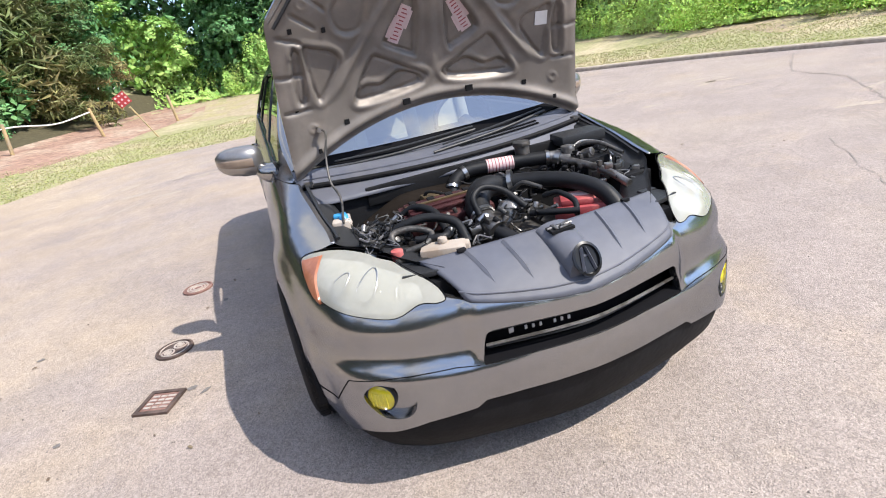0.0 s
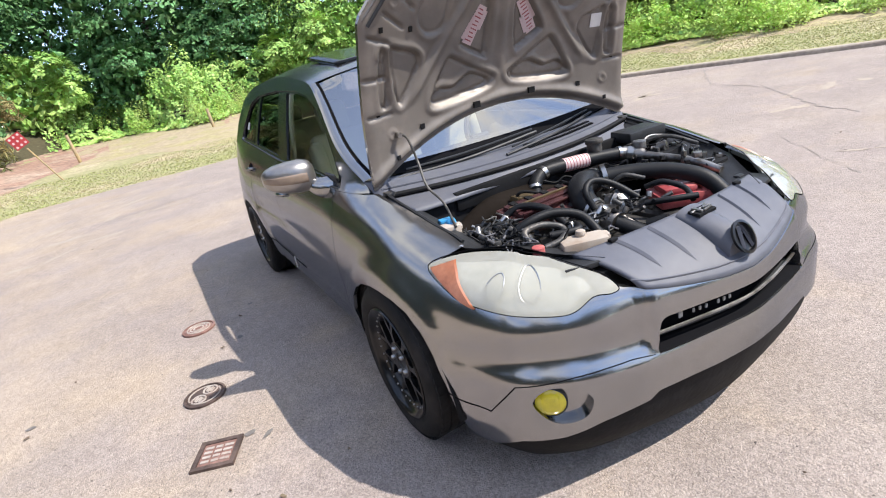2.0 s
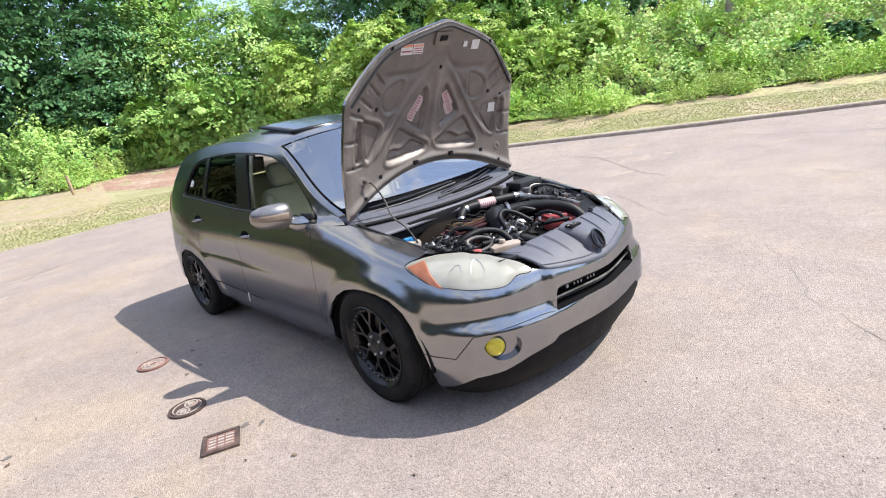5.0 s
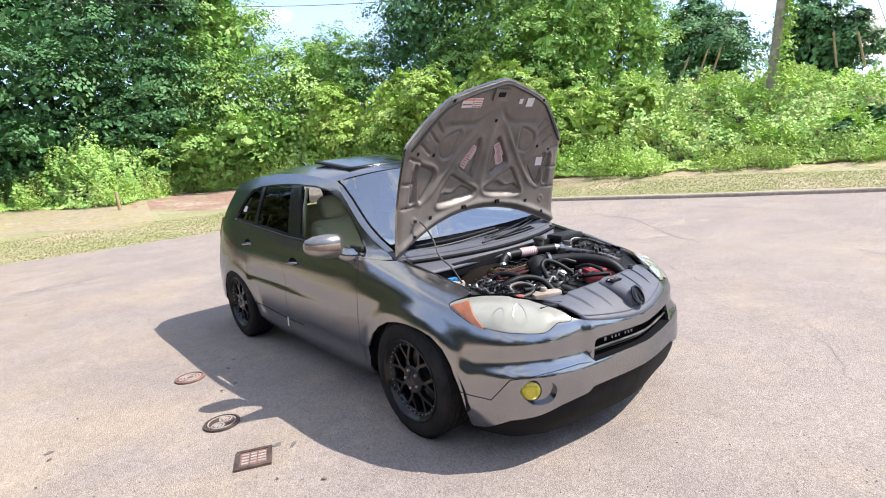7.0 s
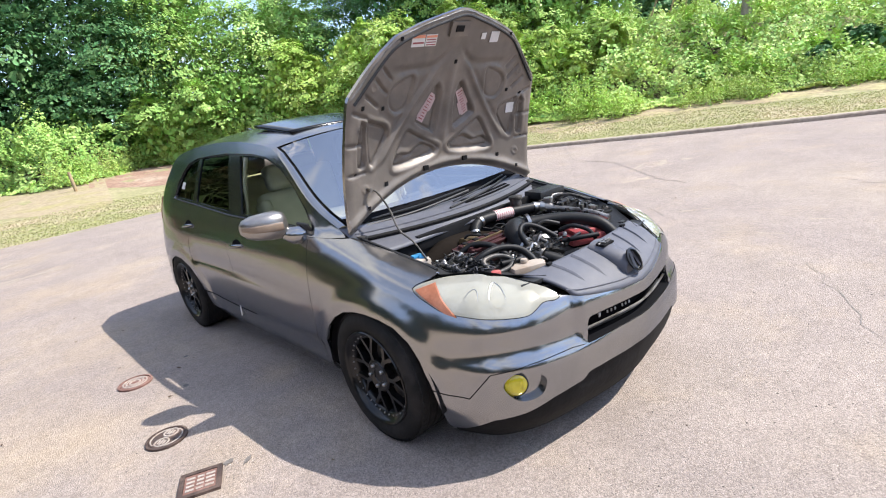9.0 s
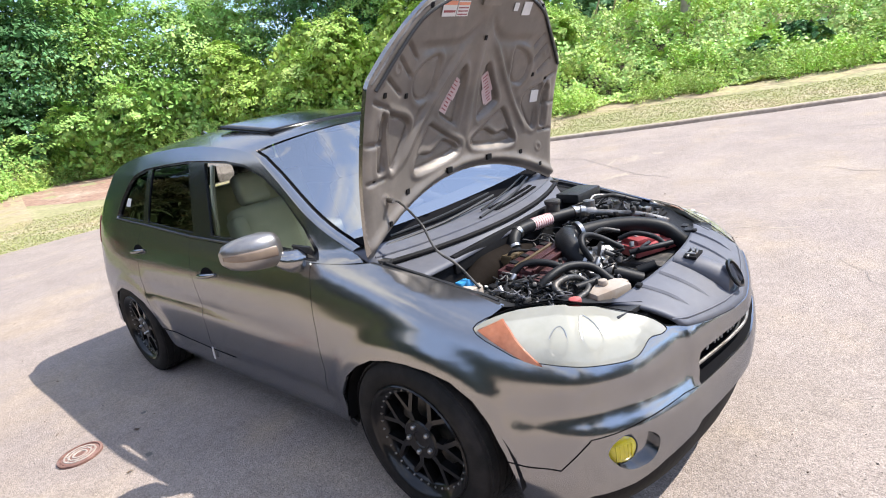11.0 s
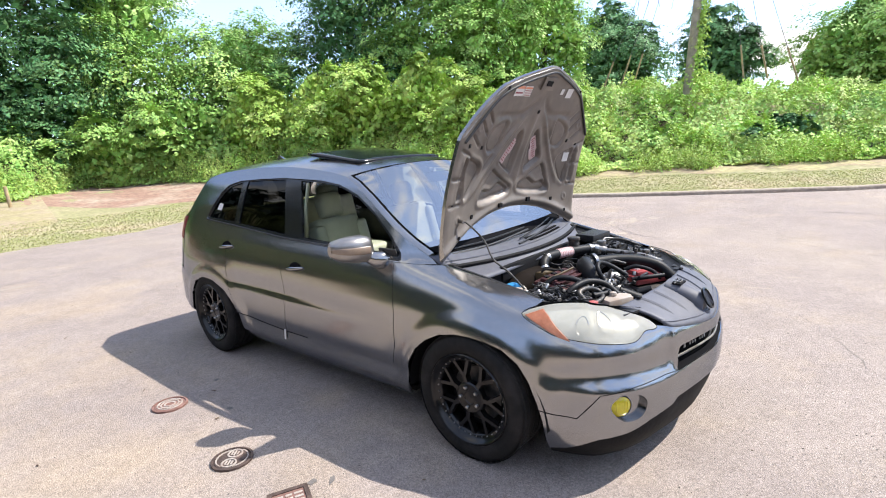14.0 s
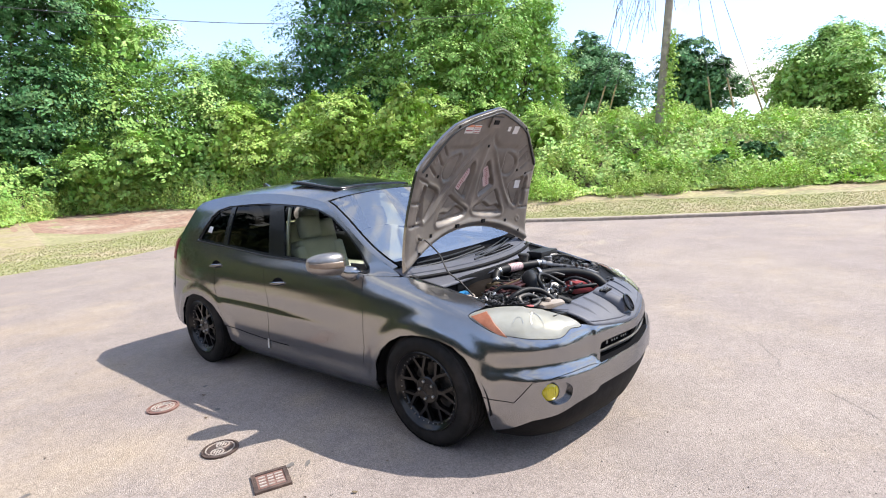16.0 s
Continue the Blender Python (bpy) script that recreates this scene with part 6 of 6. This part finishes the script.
def crack(name, pts, w, seed, label="thin dark crack in the asphalt"):
    r = random.Random(seed)
    path = []
    for a, b in zip(pts, pts[1:]):
        n = max(2, int(math.dist(a, b) / .12))
        for k in range(n):
            t = k / n
            path.append(Vector((a[0] + (b[0] - a[0]) * t + r.uniform(-.03, .03), a[1] + (b[1] - a[1]) * t + r.uniform(-.03, .03), .004)))
    path.append(Vector((*pts[-1], .004)))
    verts, faces = [], []
    for i, p in enumerate(path):
        d = (path[min(i + 1, len(path) - 1)] - path[max(0, i - 1)]).normalized()
        nn = Vector((-d.y, d.x, 0)) * w * r.uniform(.3, 1)
        verts += [p + nn, p - nn]
    faces = [(2 * i, 2 * i + 1, 2 * i + 3, 2 * i + 2) for i in range(len(path) - 1)]
    return tagged(link_mesh(name, verts, faces, CRACKM, smooth=False), label=label, category="crack")


crack("crack", [(8.7, 5.4), (7.86, 4.78), (6.92, 3.99), (6.67, 2.99), (6.0, 2.3), (5.29, 1.56), (5.01, 1.01)], .014, 1)
crack("crack", [(6.67, 2.99), (6.1, 3.4), (5.4, 3.3)], .009, 8)
crack("crack", [(8.6, 2.6), (8.52, 1.14), (8.38, -.2), (8.35, -1.2), (8.5, -2.06), (8.6, -3.5)], .014, 2)
crack("crack", [(2.3, -1.0), (1.85, -1.26), (1.35, -1.50), (1.08, -1.75), (.74, -2.06)], .0028, 3)
crack("crack", [(3.9, 1.2), (3.3, .5), (3.0, .1)], .004, 4)
crack("crack", [(5.4, -.6), (5.1, -1.0), (4.9, -1.7)], .007, 5)
crack("crack", [(-3.0, 5.2), (-1.6, 5.5), (-.7, 5.3), (.4, 5.6)], .006, 6)
crack("crack", [(-2.8, 7.4), (-1.2, 7.8), (.6, 7.5), (2.2, 8.0)], .010, 7)

SANDY = material("sandy_film", (.375, .315, .255), .95, 0, .25, 60, .4, 150, second=(.33, .285, .245), second_scale=5)
rnd = random.Random(21)
sand = [(3.58, .42, .16, .035, -55), (3.72, .26, .10, .02, -60), (2.96, -.28, .10, .022, -70), (2.98, -.56, .17, .026, -75), (3.54, -.80, .12, .02, -70), (5.16, -.92, .18, .03, -75), (5.3, -.5, .12, .02, -70)]
for k in range(22):
    cx, cy = rnd.choice(((-3.4, 5.6), (-2.4, 7.6), (6.2, 2.0), (5.6, 4.6)))
    sand.append((cx + rnd.gauss(0, .7), cy + rnd.gauss(0, .5), rnd.uniform(.12, .5), rnd.uniform(.03, .12), rnd.uniform(-30, 60)))
verts, faces = [], []
for k, (x, y, a, b, turn) in enumerate(sand):
    v, tri, _ = sheet(rounded(wobbly(x, y, a, b, turn, 22, .6, seed=40 + k), 2), step=.5)
    base = len(verts)
    verts += [(p, q, .0025) for p, q in v]
    faces += [tuple(int(i) + base for i in t) for t in tri]
tagged(link_mesh("sand_film", verts, faces, SANDY, smooth=False), label="thin films of washed-out sand on the asphalt", category="sand", kind="stuff")
LITTER = material("dry_leaf_litter", (.16, .12, .08), .9, 0, .3, 40, island=.4)
verts, faces = [], []
for k in range(130):
    x, y = polar(rnd.uniform(.8, 8), rnd.uniform(-50, 70))
    if abs(x) < 1.1 and -1 < y < 3.7:
        continue
    r0, t0 = rnd.uniform(.006, .022), rnd.uniform(0, 6.3)
    base = len(verts)
    for j in range(6):
        t = 2 * math.pi * j / 6
        p, q = math.cos(t) * r0, math.sin(t) * r0 * .45
        verts.append((x + p * math.cos(t0) - q * math.sin(t0), y + p * math.sin(t0) + q * math.cos(t0), .004 + .006 * (j % 2)))
    faces.append(tuple(range(base, base + 6)))
tagged(link_mesh("leaf_litter", verts, faces, LITTER, smooth=False), label="small dry leaves and twigs scattered on the asphalt", category="litter", kind="stuff")

# ---- posts, marker, pole and cables ----
def lean_rod(base, top, r, n=10, r2=None):
    return rod(bmesh.new(), base, top, r, n, r2)


for base, top, r in (((-7.7, 16.64, .05), (-7.57, 16.6, 1.28), .055), ((-5.65, 18.55, .05), (-5.78, 18.5, 1.24), .055), ((-3.49, 20.0, .05), (-3.57, 20.0, 1.16), .055), ((1.0, 20.3, .05), (.95, 20.3, 1.02), .06)):
    tagged(part("fence_post", lean_rod(base, top, r, 10, r * .9), PICKET, None, bevel=.006), label="leaning weathered wooden fence post in clay", category="post", group="wooden posts at the lot edge")
tagged(part("rope", tube(bmesh.new(), [(-10.4, 15.2, 1.15), (-9.0, 15.9, .95), (-7.57, 16.6, 1.15), (-6.6, 17.6, .98), (-5.76, 18.5, 1.12)], .022, 6, 6), WHITEP), label="pale rope slung between the fence posts", category="rope")
marker = thing("road_marker", (-3.62, 15.93, .08), label="leaning red diamond marker with pale dots on a stake", category="sign")
part("stake", lean_rod((0, 0, -.1), (-.50, 0, 1.02), .022), PICKET, marker, "thin pale stake")
mp = Matrix.Translation((-.62, -.03, 1.24)) @ pose(0, 0, 0, 90, -25, 0) @ pose(0, 0, 0, 0, 0, 0)
bm = bmesh.new()
box(bm, (0, 0, 0), (.36, .36, .015))
plate = part("plate", bm, REDSIGN, marker, "red square plate", smooth=False, bevel=.004)
plate.matrix_basis = mp
for i in range(3):
    for j in range(3):
        d = part("dot", lathe(bmesh.new(), [(.0085, .030), (.012, .028), (.012, .001)], 14, "Z"), PINKP, plate)
        d.matrix_basis = Matrix.Translation((-.12 + .12 * i, -.12 + .12 * j, 0))

px, py = polar(23.5, 72.1)
pole = thing("utility_pole", (px, py, float(ground_z(23.5, 72.1))), label="weathered wooden utility pole standing in vines", category="utility pole")
SIDE = Vector((.307, -.952, 0))
Z0 = pole.location.z
part("shaft", lean_rod(SIDE * -.12 + Vector((0, 0, -1)), SIDE * .80 + Vector((0, 0, 10.5)), .175, 16, .13), POLEM, pole, "weathered grey-brown shaft")
bm = bmesh.new()
box(bm, SIDE * .74 + Vector((0, 0, 9.6)), (.12, 2.2, .12))
part("crossarm", bm, POLEM, pole, "wooden crossarm", bevel=.01)
for r0, z0, r1, z1 in ((-3.30, 3.2, -.2, 11.2), (-2.55, 3.4, .1, 11.4), (-2.05, 3.4, .3, 11.4), (1.95, 3.3, .95, 11.4), (2.75, 3.2, 1.0, 11.3), (3.75, 3.0, 1.05, 11.2)):
    a, b = SIDE * r1 + Vector((0, 0, z1 - Z0)), SIDE * r0 + Vector((0, 0, z0 - Z0))
    part("guy_wire", tube(bmesh.new(), [a, b], .010, 5, 1), WIREM, pole, "steel guy wire")
    part("wire_guard", tube(bmesh.new(), [b, b.lerp(a, .15)], .035, 8, 1), PICKET, pole, "pale guy wire guard")
rng = random.Random(3)
for k in range(44):
    r0 = rng.uniform(-1.7, -.1) if k % 4 else rng.uniform(.5, 1.3)
    a = SIDE * r0 + Vector((rng.uniform(-.2, .2), 0, rng.uniform(7.4, 8.8) - Z0))
    b = a + SIDE * rng.uniform(-.45, .15) + Vector((0, 0, -rng.uniform(.5, 1.5 if k % 4 else .8)))
    part("hanging_vine", tube(bmesh.new(), [a, a.lerp(b, .5) + SIDE * rng.uniform(-.12, .12), b], .009, 4, 3), BARK, pole, "dead hanging vine")
vn = 650
vt = RNG.random(vn)
va = RNG.random(vn) * 2 * np.pi
vr = (.16 + .42 * RNG.random(vn) ** 2) * (1.25 - .9 * vt)
vc = np.stack([np.cos(va) * vr, np.sin(va) * vr, .6 + 3.4 * vt ** 1.3], 1) + np.array(SIDE) * (.088 * (.6 + 3.4 * vt) + .16)[:, None]
leaf_cloud("climbing_vine", vc, .08 + .09 * RNG.random(vn), np.stack([np.cos(va), np.sin(va), np.full(vn, .6)], 1), LEAFA, RNG, pole, "pale green vine climbing the pole", slim=.7, spread=.5)
# a cable across the trees
ca, cb = polar(27, 5), polar(27, 64)
tagged(part("overhead_cable", tube(bmesh.new(), [(*ca, 8.6), (*polar(24.5, 27.5), 8.15), (*polar(24, 47), 8.15), (*polar(26, 60), 9.2), (px + .3, py, pole.location.z + 9.3)], .014, 5, 8), WIREM), label="thin overhead cable crossing before the trees", category="cable")

# dirt path and bare clay behind the verge
def land_patch(name, rings, mat, label):
    verts, faces = [], []
    for az, r0, r1 in rings:
        for k in range(9):
            r = r0 + (r1 - r0) * k / 8
            x, y = polar(r, az)
            verts.append((x, y, float(ground_z(r, az)) + .006 + .02 * noise.noise(Vector((x, y, 0))) * min(k, 8 - k) / 4))
    for i in range(len(rings) - 1):
        for k in range(8):
            faces.append((i * 9 + k, i * 9 + k + 1, i * 9 + k + 10, i * 9 + k + 9))
    return tagged(link_mesh(name, verts, faces, mat), label=label, category="ground", kind="structure")


TRACK = material("pale_sandy_track", (.36, .295, .20), .95, 0, .25, 7, .9, 30, second=(.34, .30, .15), second_scale=.9)
CLAY_R = [(-32, 14.2), (-17, 15.4), (-9, 17.9), (-4, 21.6), (0, 24), (9, 22.5), (15.5, 19.8), (22, 19.9), (30, 19.4)]
land_patch("clay_bank", [(a, at_az(CLAY_R, a) + .7 * noise.noise(Vector((a * .5, 0, 0))), at_az(FOOT_R, a) + 1.2) for a in np.arange(-32, -1.5, .8)], DIRT, "bare red clay at the foot of the trees")
land_patch("clay_bank", [(a, at_az(CLAY_R, a) + .7 * noise.noise(Vector((a * .5, 0, 0))), at_az(FOOT_R, a) + 1.2) for a in np.arange(8, 30, .8)], DIRT, "bare reddish clay below the weeds")
# strip out of view, added so the car's lower side reflects tan
land_patch("clay_bank", [(a, at_az(EDGE_R, a) + .4, at_az(FOOT_R, a) + 1.5) for a in np.arange(-70, -19.5, 1.5)], TRACK, "unseen sandy strip added for the car's tan reflection")
land_patch("dirt_track", [(a, np.interp(a, (-4, 2, 7, 10), (20.8, 19.2, 16.6, 17.5)) + .5 * noise.noise(Vector((a * .6, 5, 0))), at_az(FOOT_R, a) + .8) for a in np.arange(-4, 10.5, .7)], TRACK, "pale sandy track across the verge")
# shade between the vine leaves is put into this dark soil colour
UNDERB = material("gap_shade_soil", (.075, .065, .035), .95, 0, .3, 9, .6, 30)
land_patch("bank_soil", [(a, at_az(FOOT_R, a) + .9, at_az(FOOT_R, a) + 13) for a in np.arange(-34, 106, 1.0)], UNDERB, "soil coloured dark for the shade under the vines")
land_patch("dry_verge", [(a, at_az(FOOT_R, a) - .9 + .8 * noise.noise(Vector((a * .25, 2, 0))), at_az(FOOT_R, a) + .8) for a in np.arange(34, 104, 1.0)], DRYV, "dry brown grass below the bank")

# loose grit on the paving
GRITM = material("loose_grit", (.26, .23, .20), .9, 0, .3, 60, island=.55)
n = 9000
gr = np.random.default_rng(11)
az = gr.random(n) * 150 - 55
rr = 1.0 + 9 * gr.random(n) ** 1.3
gx, gy = polar(rr, az)
keep = ~((np.abs(gx) < 1.0) & (gy > -.9) & (gy < 3.6))
gx, gy = gx[keep], gy[keep]
n = len(gx)
size = .002 + .005 * gr.random(n) ** 4
c = np.stack([gx, gy, np.full(n, .001)], 1)
t = gr.random(n) * 6.28
corners = [c + np.stack([np.cos(t + k * 2.09), np.sin(t + k * 2.09), np.zeros(n)], 1) * size[:, None] for k in range(3)] + [c + np.array((0, 0, 1.0)) * size[:, None] * .9]
verts = np.stack(corners, 1).reshape(-1, 3)
faces = [tuple(4 * i + k for k in f) for i in range(n) for f in ((0, 1, 3), (1, 2, 3), (2, 0, 3))]
tagged(link_mesh("grit", verts, faces, GRITM, smooth=False), label="scattered loose grit on the asphalt", category="gravel", kind="stuff")


# ---- vegetation ----
def bank(name, count, az0, az1, depth, amp, size, mat, label, off=0.0):
    """Vines over the bank: mounds with hollows between."""
    az = az0 + (az1 - az0) * RNG.random(count)
    q = RNG.random(count) * depth
    r = at_az(FOOT_R, az) + off + np.array([noise.noise(Vector((a * .35, 3.1, 0))) for a in az]) * 1.0 + q
    x, y = polar(r, az)
    hill = np.array([noise.noise(Vector((a * .5, b * .5, 0))) + .85 * noise.noise(Vector((a * 1.5, b * 1.5, 4.0))) + .5 * noise.noise(Vector((a * 4.2, b * 4.2, 9.0))) for a, b in zip(x, y)])
    top = amp * np.clip(.5 + 1.2 * hill, .03, 2) * np.clip(q / 1.6, .15, 1)
    z = ground_z(r, az) + top * (1 - .6 * RNG.random(count) ** 2.5) + .04
    e = .25
    gx = np.array([noise.noise(Vector(((a + e) * 1.3, b * 1.3, 4.0))) - noise.noise(Vector(((a - e) * 1.3, b * 1.3, 4.0))) for a, b in zip(x, y)])
    gy = np.array([noise.noise(Vector((a * 1.3, (b + e) * 1.3, 4.0))) - noise.noise(Vector((a * 1.3, (b - e) * 1.3, 4.0))) for a, b in zip(x, y)])
    t = np.radians(az)
    nrm = np.stack([-.4 * np.sin(t) - gx * 1.2, -.4 * np.cos(t) - gy * 1.2, np.full(count, .85)], 1)
    ob = leaf_cloud(name, np.stack([x, y, z], 1), size * (.55 + .9 * RNG.random(count)), nrm, mat, RNG, None, label, slim=.85, spread=.38)
    return tagged(ob, label=label, category="foliage", kind="stuff")


bank("vine_bank", 180000, 38, 104, 11.0, .66, .088, LEAFA, "bright green vines covering the roadside bank")
bank("weed_bank", 75000, -5, 40, 7, 1.3, .115, LEAFB, "bright green weeds and vines below the trees")
bank("shrubby_weeds", 30000, -6, 100, 5, 1.0, .10, LEAFB, "darker weeds at the foot of the bank", off=.3)

# the three leftmost trees take the near-black leaves for the car's reflections
for az, r, h, sp, cl, lv, mt, sz, low in (
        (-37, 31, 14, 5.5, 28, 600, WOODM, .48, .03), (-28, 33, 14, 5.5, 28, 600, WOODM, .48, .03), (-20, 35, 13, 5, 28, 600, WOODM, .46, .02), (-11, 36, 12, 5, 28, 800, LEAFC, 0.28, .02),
        (-3, 36, 12, 5, 32, 900, LEAFC, 0.225, .02), (4.5, 34, 12, 5, 32, 1000, LEAFC, 0.225, .02), (11.5, 33, 12, 4.8, 36, 1350, LEAFC, 0.192, .02), (18.5, 34, 11.5, 4.2, 34, 1350, LEAFB, 0.192, .02), (28.5, 34, 6.8, 4.6, 30, 1350, LEAFB, 0.192, .02),
        (40.5, 31, 13, 4.4, 40, 1350, LEAFC, 0.176, .02), (48.5, 29, 11.5, 4.2, 40, 1350, LEAFB, 0.165, .02), (53.5, 28, 10.4, 3.4, 36, 1350, LEAFB, 0.16, .02), (59, 31, 8.4, 3.2, 32, 1350, LEAFB, 0.16, .02),
        (66, 42, 7.6, 4.0, 30, 1350, LEAFC, 0.224, .1), (75, 46, 7.8, 3.6, 28, 1350, LEAFC, 0.224, .15), (85.5, 44, 7.2, 4.6, 36, 1350, LEAFB, 0.224, .1), (95, 44, 7, 5, 32, 1350, LEAFB, 0.224, .1)):
    make_tree(az, r, h, sp, cl, lv, mt, "tall leafy roadside tree hung with vines", sz, low)
for az, r, h, sp, cl, lv, mt, sz in (
        (-36, 23.5, 6.5, 3.2, 16, 1000, PINEM, .42), (-29, 23.5, 6.8, 3.2, 16, 1000, PINEM, .42), (-22, 23.6, 6.4, 3.2, 16, 1000, PINEM, .42), (-15.5, 24.6, 5.6, 3.0, 16, 1000, PINEM, .40), (-11, 27.4, 4.8, 2.6, 14, 1000, LEAFC, .17), (-26, 24.5, 3.2, 2.6, 12, 900, LEAFC, .17), (-18, 23.5, 2.6, 2.2, 12, 900, LEAFC, .17), (-6, 31, 4.0, 2.6, 12, 900, LEAFB, .17), (2, 31.5, 4.2, 2.8, 13, 900, LEAFC, .17),
        (9, 31, 3.6, 2.4, 12, 900, LEAFC, .17), (16, 30, 3.4, 2.4, 12, 900, LEAFB, .17), (22.5, 29, 3.8, 2.6, 12, 900, LEAFB, .17), (29, 27.5, 3.8, 2.6, 13, 850, LEAFA, .16), (35, 25.5, 3.8, 2.4, 13, 900, LEAFA, .15),
        (40, 23.5, 3.4, 2.2, 13, 900, LEAFA, .15), (45, 22.0, 3.0, 2.0, 13, 900, LEAFA, .14), (50, 20.0, 2.6, 1.8, 13, 900, LEAFA, .14), (55, 19.6, 2.0, 1.5, 12, 850, LEAFA, .14), (60, 20.5, 1.6, 1.4, 12, 800, LEAFA, .14),
        (80.5, 21.0, .8, .7, 6, 600, LEAFC, .12), (77.5, 19.6, .7, .6, 6, 500, LEAFC, .12), (68, 18.2, .7, .6, 6, 500, LEAFB, .12)):
    make_tree(az, r, h, sp, cl, lv, mt, "dense green roadside shrub", sz, .0, name="shrub", trunk_r=.05)

# tall weeds standing at the foot of the bank
def stalks(name, count, az0, az1, mat, label, h=.9):
    az = az0 + (az1 - az0) * RNG.random(count)
    r = at_az(FOOT_R, az) - .3 + 1.5 * RNG.random(count) ** 1.5 + np.array([noise.noise(Vector((a * .35, 3.1, 0))) for a in az])
    x, y = polar(r, az)
    keep = np.array([noise.noise(Vector((a * .45, b * .45, 8.0))) for a, b in zip(x, y)]) > -.12
    x, y, r, az = x[keep], y[keep], r[keep], az[keep]
    z, hh = ground_z(r, az), h * (.45 + .9 * RNG.random(len(x)))
    per = 16
    t = np.tile(np.linspace(.06, 1, per), len(x))
    tilt = np.repeat(RNG.normal(size=(len(x), 2)) * .16, per, axis=0)
    H = np.repeat(hh, per) * t
    a = RNG.random(len(t)) * 2 * np.pi
    reach = (.10 * (1 - .8 * t) + .015) * (.5 + RNG.random(len(t)))
    c = np.stack([np.repeat(x, per) + tilt[:, 0] * H + np.cos(a) * reach, np.repeat(y, per) + tilt[:, 1] * H + np.sin(a) * reach, np.repeat(z, per) + H], 1)
    nrm = np.stack([np.cos(a) * .5, np.sin(a) * .5, np.full(len(t), .7)], 1)
    ob = leaf_cloud(name, c, .05 + .09 * (1 - .6 * t) * RNG.random(len(t)), nrm, mat, RNG, None, label, slim=.4, spread=.35)
    return tagged(ob, label=label, category="weeds", kind="stuff")


stalks("weed_stalks", 2200, -5, 60, LEAFA, "tall feathery weeds at the foot of the bank", 1.1)
stalks("weed_stalks", 1300, 60, 104, LEAFA, "tall weeds at the foot of the vine bank", .6)

# short grass on the verge
def grass(name, count, az0, az1, near, far, h, label):
    az = az0 + (az1 - az0) * RNG.random(count)
    e, f = at_az(EDGE_R, az), at_az(FOOT_R, az)
    r = e + near + (np.minimum(far, f - e) - near) * RNG.random(count)
    x, y = polar(r, az)
    z = ground_z(r, az)
    hh = h * (.5 + RNG.random(count))
    t = RNG.random(count) * 2 * np.pi
    w = .012 + .012 * RNG.random(count)
    lean = RNG.normal(size=(count, 2)) * .5
    a = np.stack([x - np.cos(t) * w, y - np.sin(t) * w, z], 1)
    b = np.stack([x + np.cos(t) * w, y + np.sin(t) * w, z], 1)
    c = np.stack([x + lean[:, 0] * hh, y + lean[:, 1] * hh, z + hh], 1)
    me = bpy.data.meshes.new(name)
    me.vertices.add(3 * count)
    me.vertices.foreach_set("co", np.stack([a, b, c], 1).astype(np.float32).ravel())
    me.loops.add(3 * count)
    me.loops.foreach_set("vertex_index", np.arange(3 * count, dtype=np.int32))
    me.polygons.add(count)
    me.polygons.foreach_set("loop_start", np.arange(0, 3 * count, 3, dtype=np.int32))
    me.materials.append(GRASSM)
    me.update(calc_edges=True)
    return tagged(new(name, me), label=label, category="grass", kind="stuff")


grass("verge_grass", 36000, 31, 104, .2, 2.6, .015, "short yellow-green grass along the kerb")
grass("lawn_grass", 30000, -20, 30, .0, 4.6, .017, "short green grass beside the lot")

# out-of-view woods added round the other sides, dark for the car's reflections
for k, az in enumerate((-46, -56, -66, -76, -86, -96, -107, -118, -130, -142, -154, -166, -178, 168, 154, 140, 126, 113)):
    make_tree(az, (28 + 4 * (k % 3)) if az < 0 else 42, (13.5 + (k * 7 % 4) * .8) if az < 0 else 8, 5.8, 26, 230, WOODM, "unseen broad tree added for dark reflections in the car", .46, .0)
